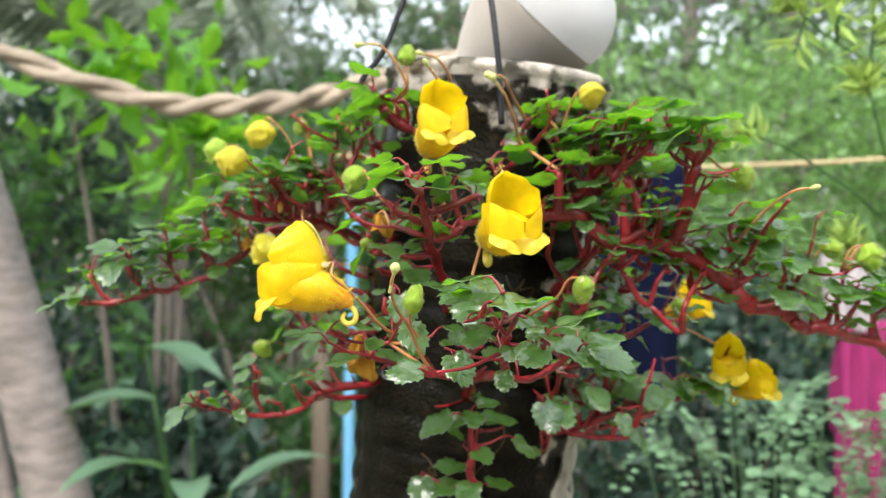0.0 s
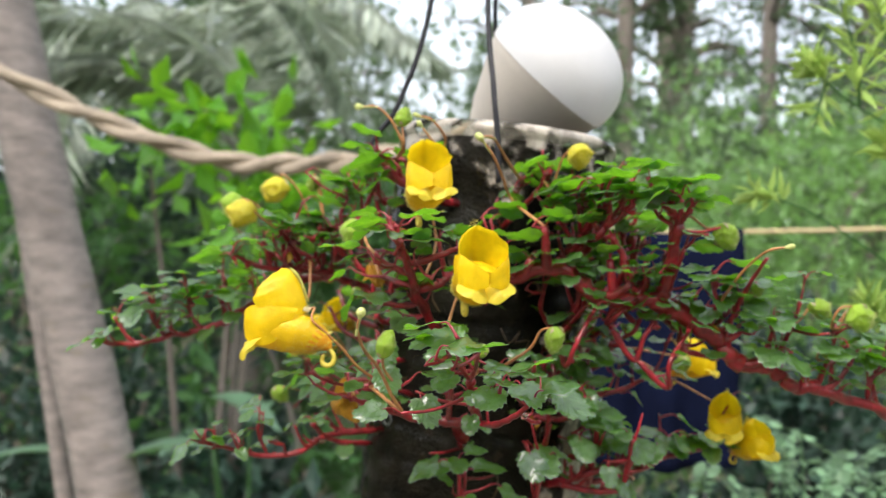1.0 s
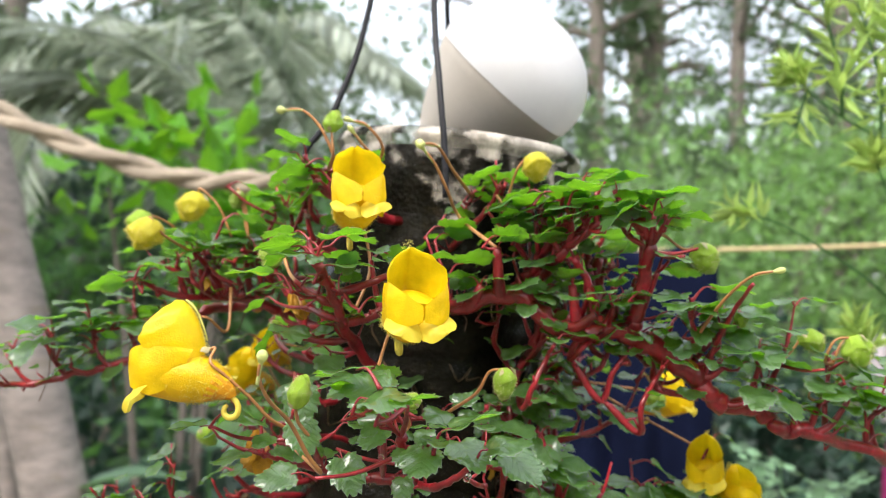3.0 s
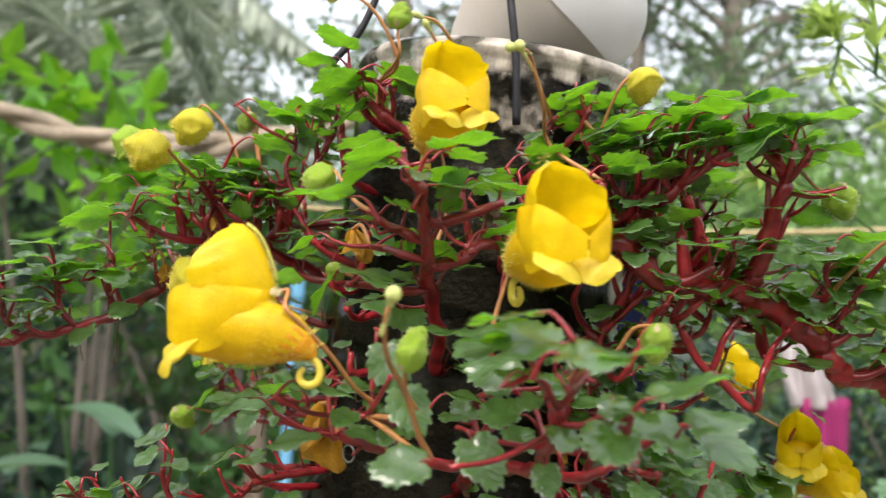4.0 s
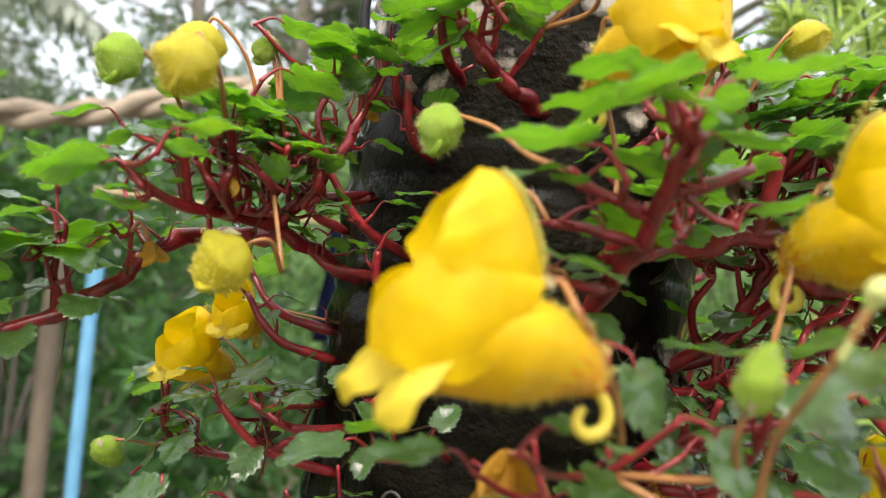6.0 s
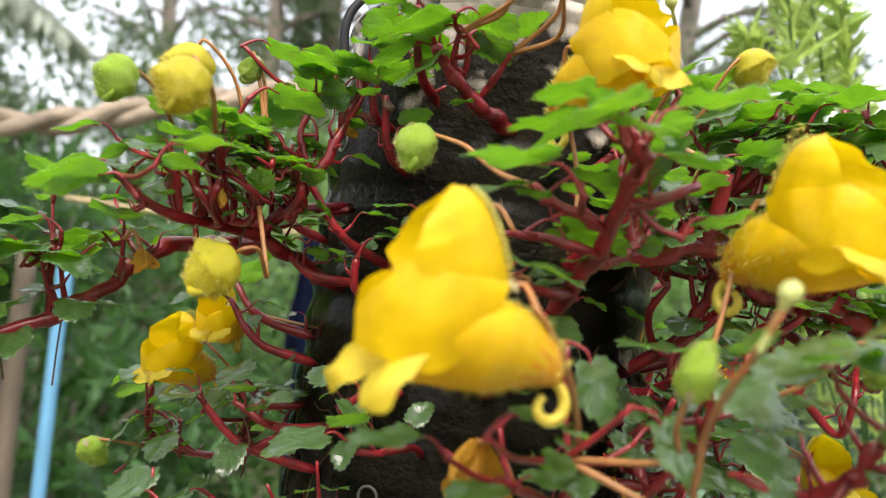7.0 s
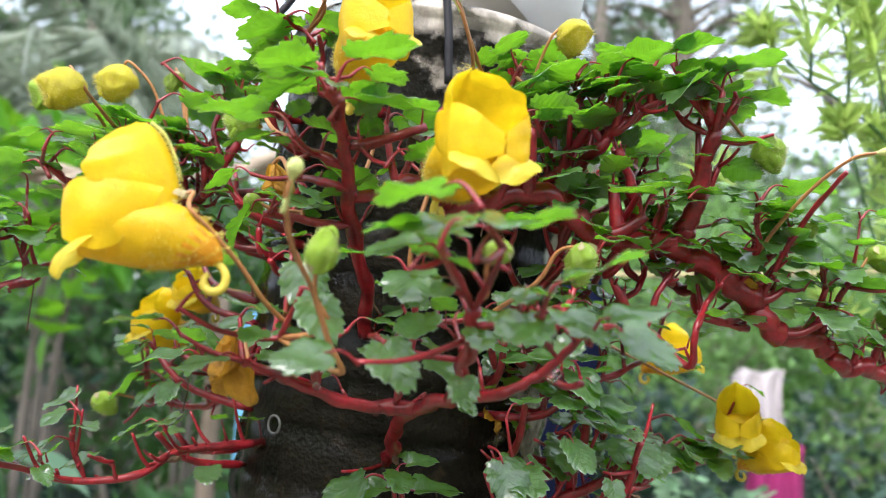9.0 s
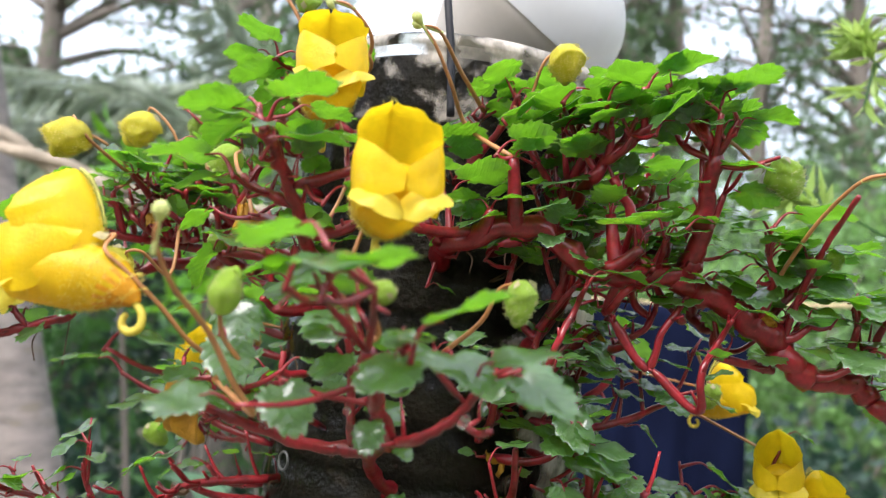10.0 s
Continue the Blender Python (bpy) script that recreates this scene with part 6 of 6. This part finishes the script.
stem([(0.0290, 0.3000, 1.4587), (0.0344, 0.2950, 1.4587), (0.0403, 0.2900, 1.4626)], 0.00144, 0.00096, tuft=1, side=0, leaf_size=0.0125)
stem([(0.0509, 0.3070, 1.4505), (0.0460, 0.3000, 1.4568), (0.0446, 0.2960, 1.4621)], 0.0012, 0.0008, tuft=1, side=0, leaf_size=0.0125)
stem([(0.0489, 0.3120, 1.4456), (0.0536, 0.3100, 1.4434), (0.0567, 0.3050, 1.4444)], 0.00144, 0.00112, tuft=0, side=0, leaf_size=0.0125)
stem([(0.0119, 0.3600, 1.4348), (0.0148, 0.3450, 1.4482), (0.0168, 0.3350, 1.4595), (0.0149, 0.3300, 1.4734)], 0.00208, 0.00112, tuft=2, side=0, leaf_size=0.0125)
stem([(-0.0114, 0.3520, 1.4396), (-0.0123, 0.3400, 1.4498), (-0.0178, 0.3320, 1.4546), (-0.0252, 0.3300, 1.4546)], 0.00208, 0.00112, tuft=2, side=0, leaf_size=0.0125)
stem([(0.0117, 0.3600, 1.4528), (0.0165, 0.3500, 1.4588), (0.0282, 0.3500, 1.4597), (0.0386, 0.3520, 1.4615)], 0.00176, 0.00112, tuft=2, side=0, leaf_size=0.0125)
leaf((0.0156, 0.2720, 1.4866), 0.0158, 150, 8)
leaf((0.0113, 0.2850, 1.4809), 0.0117, 170, 0)
leaf((0.0284, 0.2620, 1.4802), 0.0135, -20, -12)
leaf((0.0359, 0.2620, 1.4780), 0.0135, -10, -14)
leaf((0.0216, 0.2800, 1.4728), 0.0099, 20, 10)
leaf((0.0525, 0.2750, 1.4695), 0.0160, -10, -22)
leaf((0.0628, 0.2850, 1.4621), 0.0128, 0, -25)
leaf((0.0424, 0.2750, 1.4648), 0.0104, -70, -10)
leaf((0.0125, 0.3000, 1.4778), 0.0126, 180, 0)
leaf((-0.0081, 0.2850, 1.4518), 0.0120, -170, 8)
leaf((-0.0014, 0.2850, 1.4513), 0.0120, -20, 12)
leaf((0.0104, 0.3000, 1.4502), 0.0128, -60, 35)
leaf((-0.0153, 0.2850, 1.4533), 0.0088, 170, 6)
leaf((-0.0365, 0.2900, 1.4567), 0.0160, 170, -8)
leaf((-0.0322, 0.3150, 1.4655), 0.0136, 0, 8)
leaf((-0.0083, 0.3100, 1.4609), 0.0120, -60, 50)
leaf((-0.0133, 0.3300, 1.4708), 0.0128, -60, 60)
leaf((0.0076, 0.3350, 1.4594), 0.0112, 10, 10)
leaf((-0.0572, 0.3300, 1.4588), 0.0128, 180, 0)
leaf((0.0301, 0.3200, 1.4611), 0.0096, 60, 20)
leaf((-0.0240, 0.3350, 1.4623), 0.0104, -20, 5)
leaf((-0.0365, 0.3550, 1.4457), 0.0104, -90, 40)
# lower shoots
stem([(-0.0108, 0.4800, 1.4111), (-0.0382, 0.4650, 1.4102), (-0.0568, 0.4520, 1.4101), (-0.0718, 0.4400, 1.4091), (-0.0832, 0.4280, 1.4026), (-0.1029, 0.4200, 1.4020), (-0.1169, 0.4100, 1.4080), (-0.1316, 0.4000, 1.4134)], 0.00288, 0.00144, tuft=3, side=4, leaf_size=0.0125)
stem([(-0.0996, 0.4220, 1.4020), (-0.1033, 0.4200, 1.4124), (-0.1040, 0.4180, 1.4197)], 0.00176, 0.00112, tuft=3, side=1, leaf_size=0.0125)
leaf((-0.1075, 0.4100, 1.4119), 0.0144, 180, 10)
leaf((-0.1167, 0.4100, 1.4042), 0.0126, 200, 20)
leaf((-0.0742, 0.4400, 1.4160), 0.0135, 0, 5)
leaf((-0.0934, 0.4200, 1.4144), 0.0117, 20, 0)
leaf((-0.1171, 0.4000, 1.4171), 0.0126, 160, 0)
stem([(0.0483, 0.4600, 1.3789), (0.0680, 0.4450, 1.3858), (0.0866, 0.4350, 1.3950), (0.1055, 0.4400, 1.4005), (0.1252, 0.4500, 1.4000), (0.1535, 0.4700, 1.4015)], 0.0034, 0.0018, tuft=3, side=4)
stem([(0.0679, 0.4400, 1.3845), (0.0950, 0.4250, 1.3860), (0.1008, 0.4200, 1.3995), (0.1030, 0.4100, 1.4166)], 0.0028, 0.0016, tuft=3, side=2)
stem([(0.0621, 0.4500, 1.4369), (0.0810, 0.4400, 1.4354), (0.0997, 0.4400, 1.4388), (0.1195, 0.4500, 1.4472)], 0.003, 0.0016, tuft=3, side=3)
stem([(0.0558, 0.4500, 1.4597), (0.0686, 0.4300, 1.4742), (0.0778, 0.4200, 1.4932), (0.0718, 0.4150, 1.5055)], 0.003, 0.0016, tuft=3, side=2)
leaf((0.0487, 0.4000, 1.4073), 0.0122, -90, 50)
leaf((0.0708, 0.4100, 1.4130), 0.0106, -40, 30)
leaf((0.0892, 0.4000, 1.4010), 0.0106, -80, 40)
leaf((0.1136, 0.4300, 1.3944), 0.0099, -30, 20)
leaf((0.0865, 0.4300, 1.4153), 0.0114, 0, 10)
leaf((0.0653, 0.4200, 1.4565), 0.0099, -70, 30)
leaf((0.0875, 0.4100, 1.4638), 0.0122, -20, 30)
leaf((0.0444, 0.4200, 1.5026), 0.0106, 0, -5)
leaf((0.0567, 0.4100, 1.4996), 0.0114, 20, 0)
leaf((0.1731, 0.4700, 1.4321), 0.0076, 0, 10)
leaf((0.0319, 0.4200, 1.4872), 0.0076, 0, 20)
stem([(-0.0603, 0.5000, 1.4287), (-0.0701, 0.5100, 1.4223), (-0.0814, 0.5200, 1.4194), (-0.0955, 0.5300, 1.4203), (-0.1096, 0.5350, 1.4218)], 0.003, 0.0016, tuft=2, side=2)
stem([(-0.0701, 0.5100, 1.4223), (-0.0712, 0.5100, 1.4317), (-0.0656, 0.5050, 1.4434)], 0.0024, 0.0014, tuft=3, side=1)
stem([(-0.1025, 0.5320, 1.4209), (-0.1079, 0.5300, 1.4320), (-0.1062, 0.5250, 1.4466)], 0.0024, 0.0012, tuft=3, side=1)
leaf((-0.1179, 0.5300, 1.4426), 0.0126, 170, 5)
leaf((-0.1151, 0.5250, 1.4320), 0.0162, 190, 15)
leaf((-0.0884, 0.4200, 1.4744), 0.0171, 160, 5)
leaf((-0.1022, 0.5300, 1.4422), 0.0135, 10, 10)
leaf((-0.1290, 0.5300, 1.4077), 0.0126, 200, 20)
leaf((-0.0948, 0.5200, 1.4241), 0.0126, 0, 20)
leaf((-0.0785, 0.5000, 1.4447), 0.0135, 30, 20)
leaf((-0.0560, 0.4000, 1.4527), 0.0135, -90, 30)
stem([(-0.0252, 0.4300, 1.4384), (-0.0363, 0.4100, 1.4416), (-0.0459, 0.4000, 1.4430), (-0.0540, 0.3950, 1.4449)], 0.002, 0.0012, tuft=2, side=0)
stem([(0.1249, 0.4400, 1.4783), (0.1308, 0.4300, 1.4725), (0.1315, 0.4200, 1.4629), (0.1492, 0.4200, 1.4585)], 0.003, 0.0016, tuft=3, side=2)
stem([(0.0812, 0.4500, 1.3840), (0.0832, 0.4300, 1.4050), (0.0849, 0.4200, 1.4209), (0.0779, 0.4100, 1.4300)], 0.0032, 0.0018, tuft=3, side=2)
stem([(0.1014, 0.4600, 1.3860), (0.1143, 0.4500, 1.3946), (0.1362, 0.4600, 1.4018)], 0.003, 0.0016, tuft=3, side=2)
stem([(0.0157, 0.4400, 1.3331), (0.0140, 0.4100, 1.3597), (0.0115, 0.4050, 1.3763), (0.0157, 0.4000, 1.3895)], 0.0036, 0.002, tuft=2, side=1)
stem([(0.0506, 0.4300, 1.3773), (0.0540, 0.4100, 1.3950), (0.0567, 0.4050, 1.4081)], 0.0024, 0.0014, tuft=2, side=1)
leaf((0.0521, 0.3950, 1.4077), 0.0153, -60, 40)
leaf((0.0230, 0.4000, 1.3924), 0.0161, -120, 25)
leaf((0.0373, 0.4000, 1.3892), 0.0127, -30, 25)
leaf((0.0772, 0.4000, 1.4147), 0.0136, -60, 30)
leaf((0.0567, 0.4100, 1.3875), 0.0127, -80, 40)
leaf((0.0994, 0.4200, 1.3910), 0.0111, -40, 30)
leaf((-0.0146, 0.4100, 1.3655), 0.0145, -90, 20)
leaf((-0.0083, 0.4200, 1.4001), 0.0094, -100, 30)
leaf((0.0873, 0.4100, 1.3856), 0.0102, -70, 60)
leaf((0.1187, 0.4200, 1.3959), 0.0111, -20, 20)
leaf((0.0084, 0.4100, 1.3928), 0.0127, -150, 20)
# flower stalks, buds and pods
bud((-0.0914, 0.4060, 1.4926), 'yellow', 0.01584, [(-0.0834, 0.4020, 1.4981), (-0.0788, 0.4050, 1.4981), (-0.0747, 0.4200, 1.4913)], turn=80, lean_by=58)
bud((-0.1013, 0.3880, 1.5373), 'yellow', 0.01518, [(-0.0985, 0.3860, 1.5447), (-0.0939, 0.3880, 1.5374), (-0.0918, 0.4100, 1.5314)], turn=60)
bud((-0.0993, 0.4400, 1.5542), 'yellow', 0.01584, [(-0.0947, 0.4380, 1.5632), (-0.0859, 0.4400, 1.5535), (-0.0803, 0.4450, 1.5366)], turn=40)
bud((-0.1194, 0.4200, 1.5446), 'green', 0.014, [(-0.1161, 0.4200, 1.5494), (-0.1088, 0.4300, 1.5453), (-0.1028, 0.4400, 1.5347)], turn=70)
bud((-0.0792, 0.4500, 1.5585), 'green', 0.0091, [(-0.0794, 0.4500, 1.5643), (-0.0756, 0.4500, 1.5554), (-0.0745, 0.4500, 1.5448)], turn=10)
bud((-0.0408, 0.3850, 1.5267), 'green', 0.0138, [(-0.0360, 0.3850, 1.5311), (-0.0317, 0.3700, 1.5260), (-0.0268, 0.3600, 1.5187)], turn=60)
bud((-0.0076, 0.3030, 1.4763), 'green', 0.0118, [(-0.0087, 0.3040, 1.4703), (-0.0087, 0.3070, 1.4651), (-0.0061, 0.3140, 1.4573)], turn=20, lean_by=186, slim=0.74)
bud((0.0631, 0.3300, 1.4757), 'green', 0.0120, [(0.0570, 0.3350, 1.4796), (0.0517, 0.3400, 1.4710)], turn=-10, slim=0.85)
bud((-0.0141, 0.3850, 1.5859), 'green', 0.0098, [(-0.0139, 0.3850, 1.5778), (-0.0139, 0.3870, 1.5713)], turn=180)
bud((0.0768, 0.4000, 1.5652), 'yellow', 0.0132, [(0.0694, 0.4000, 1.5666), (0.0653, 0.4050, 1.5580), (0.0621, 0.4100, 1.5492)], turn=-20)
bud((0.1490, 0.3980, 1.5223), 'green', 0.0145, [(0.1399, 0.3950, 1.5268), (0.1320, 0.3900, 1.5320)], turn=-50)
bud((0.2165, 0.4090, 1.4803), 'green', 0.0155, [(0.2057, 0.4050, 1.4858), (0.2030, 0.4100, 1.4763)], turn=-40)
bud((0.1969, 0.4100, 1.4850), 'green', 0.0118, [(0.1893, 0.4100, 1.4816), (0.1841, 0.4100, 1.4763)], turn=-70)
bud((0.1646, 0.4000, 1.4953), 'green', 0.007, [(0.1607, 0.4050, 1.4899)], turn=-40)
bud((0.2038, 0.4200, 1.4621), 'green', 0.0084, [(0.1986, 0.4200, 1.4594)], turn=-60)
bud((0.1424, 0.5000, 1.4461), 'green', 0.0112, [(0.1400, 0.5000, 1.4552), (0.1316, 0.4700, 1.4648)], turn=0)
bud((0.0339, 0.2880, 1.4754), 'green', 0.00644, [(0.0316, 0.2900, 1.4722), (0.0321, 0.2950, 1.4664)], turn=120)
bud((-0.1277, 0.5290, 1.4200), 'green', 0.0126, [(-0.1198, 0.5270, 1.4249), (-0.1076, 0.5300, 1.4220)], turn=-60)
bud((-0.0328, 0.3600, 1.4956), 'green', 0.0063, [(-0.0273, 0.3600, 1.4943), (-0.0178, 0.3600, 1.4931)], turn=-60)
bud((0.2225, 0.4200, 1.4805), 'green', 0.0112, [(0.2142, 0.4200, 1.4841)], turn=-60)
bud((-0.0791, 0.4500, 1.5589), 'green', 0.0084, [(-0.0766, 0.4500, 1.5529)], turn=0)
# seed stalks with curled tips
seed_stalk([(-0.0113, 0.2740, 1.4899), (-0.0129, 0.2760, 1.4846), (-0.0125, 0.2850, 1.4758), (-0.0088, 0.2970, 1.4665), (-0.0052, 0.3060, 1.4540), (-0.0029, 0.3140, 1.4464)], "pale")
seed_stalk([(-0.0359, 0.3850, 1.5917), (-0.0274, 0.3850, 1.5914), (-0.0197, 0.3870, 1.5838), (-0.0142, 0.3900, 1.5703)], 'pale')
seed_stalk([(0.0266, 0.3850, 1.5748), (0.0328, 0.3900, 1.5742), (0.0386, 0.4040, 1.5649)], 'pale')
seed_stalk([(0.1701, 0.3620, 1.5163), (0.1619, 0.3650, 1.5147), (0.1548, 0.3800, 1.5062), (0.1480, 0.3950, 1.4931), (0.1438, 0.4050, 1.4820)], 'pink')
seed_stalk([(-0.0065, 0.3900, 1.5871), (0.0006, 0.3920, 1.5849), (0.0065, 0.4000, 1.5752)], 'pink')
seed_stalk([(0.0281, 0.3720, 1.5712), (0.0332, 0.3770, 1.5641), (0.0375, 0.3850, 1.5536), (0.0419, 0.4000, 1.5425)], 'pale')
seed_stalk([(-0.0035, 0.3800, 1.5803), (0.0009, 0.3850, 1.5740), (0.0065, 0.4000, 1.5671)], 'pink')
# flower stalks
STALK_A = [(-0.0392, 0.3040, 1.4864), (-0.0342, 0.3070, 1.4808), (-0.0281, 0.3130, 1.4730), (-0.0230, 0.3200, 1.4644), (-0.0176, 0.3300, 1.4582)]
STALK_B = [(0.0157, 0.3300, 1.4815), (0.0150, 0.3350, 1.4711)]
WILT1 = (-0.0345, 0.3450, 1.4560)
WILT2 = (-0.0278, 0.3680, 1.5096)
YEL_L = (-0.0892, 0.5200, 1.4636)
YEL_R = (0.1633, 0.4700, 1.4225)
YEL_M = (0.1429, 0.5150, 1.4501)
WILT3 = (-0.1105, 0.4400, 1.4980)


# a tangle of short shoots close to the pot
for k in range(44):
    a = radians(lr.uniform(178, 236) if k % 2 else lr.uniform(292, 358))
    foot = POT @ Vector((0.067 * math.cos(a), 0.067 * math.sin(a), lr.uniform(0.09, 0.25)))
    out = Vector((math.cos(a), math.sin(a), 0))
    across = Vector((-out.y, out.x, 0))
    tip = foot + out * lr.uniform(0.012, 0.04) + across * lr.uniform(-0.022, 0.022) + Vector((0, 0, lr.uniform(0.0, 0.03)))
    stem([foot, foot.lerp(tip, 0.5) + out * 0.006 - Vector((0, 0, 0.004)), tip], 0.0026, 0.0016, tuft=lr.choice((0, 1, 1, 2) if k % 2 else (1, 2, 2, 3)), side=0, leaf_size=0.0150)
# dead threads and dry scraps caught among the shoots
for k in range(16):
    q, owner = lr.choice([w for w in STEM_POINTS if abs(w[0].x) > 0.03])
    bm = bmesh.new()
    e = q + Vector((lr.uniform(-0.008, 0.008), lr.uniform(-0.006, 0.004), -lr.uniform(0.010, 0.028)))
    tube(bm, spline([q, q.lerp(e, 0.5) + Vector((lr.uniform(-0.004, 0.004), 0, 0)), e], 5), 0.0003, 5)
    part("dead_thread", bm, M_DRY, owner, "thin dark dead root thread")
for k in range(14):
    q, owner = lr.choice([w for w in STEM_POINTS if (w[0] - Vector(YEL_R)).length > 0.03])
    bm = bmesh.new()
    for n in range(2):
        petal(bm, axes(q + Vector((0, 0, -0.001)), rand_dir(lr) + Vector((0, 0, -0.6)), rand_dir(lr)), lr.uniform(0.004, 0.008), 0.005, 1.6, lr.uniform(-1, 1), 0.15, lr, 0.2, 0.4, 0.5)
    part("dry_scrap", bm, M_DRY if k % 3 else M_WILT, owner, "curled scrap of a dead leaf")

AT = (-0.0420, 0.3095, 1.4905)
flower(AT, (-0.99, 0.02, 0), 0.0057, [AT, (AT[0] + 0.0024, AT[1], AT[2] + 0.0004), *STALK_A], 3, nod=0.02, split=0.35, lip=2.4)
flower((0.0262, 0.3270, 1.5120), (0.36, -0.93, 0), 0.0060, [(0.0262, 0.3270, 1.5120), (0.0250, 0.3300, 1.5115), (0.0215, 0.331, 1.500), *STALK_B], 5, nod=0.06, lip=1.65, hood_high=0.78)
flower((-0.0018, 0.3686, 1.5540), (0.34, -0.94, 0), 0.0058, [(-0.0018, 0.3686, 1.5540), (-0.0030, 0.374, 1.555), (0.000, 0.379, 1.542), (0.004, 0.378, 1.52), (-0.002, 0.37, 1.50)], 8, nod=-0.06, lip=1.65, hood_high=0.84)
for at, f, s, k in ((YEL_R, (-0.3, -0.95, 0), 0.0085, 11), (YEL_M, (0.9, -0.3, 0), 0.0075, 12), (YEL_L, (-0.8, -0.6, 0), 0.0085, 13), ((YEL_L[0] + 0.012, YEL_L[1], YEL_L[2] + 0.014), (-0.5, -0.8, 0), 0.007, 14), ((YEL_R[0] + 0.006, YEL_R[1] - 0.004, YEL_R[2] - 0.013), (0.7, -0.7, 0), 0.007, 15)):
    at = Vector(at)
    p, _ = min((q for q in STEM_POINTS if (q[0] - at).dot(Vector(f)) < -0.004), key=lambda q: (q[0] - at).length)      # a shoot behind it
    flower(at, f, 0.57 * s, [at, at - 0.004 * Vector(f), at.lerp(p, 0.6), p], k, hood_high=0.85)
withered(WILT1, 0.0165, 1, 1.8)
withered(WILT2, 0.010, 2)
withered(WILT3, 0.007, 3)

# water drops left by the rain
for k in range(80):
    p, owner = lr.choice(STEM_POINTS)
    rad = lr.uniform(0.0005, 0.0014)
    bm = bmesh.new()
    bmesh.ops.create_icosphere(bm, subdivisions=2, radius=rad, matrix=Matrix.Translation(p + Vector((lr.uniform(-0.001, 0.001), -0.001, -rad - 0.001))))
    part("water_drop", bm, M_DROP, owner)
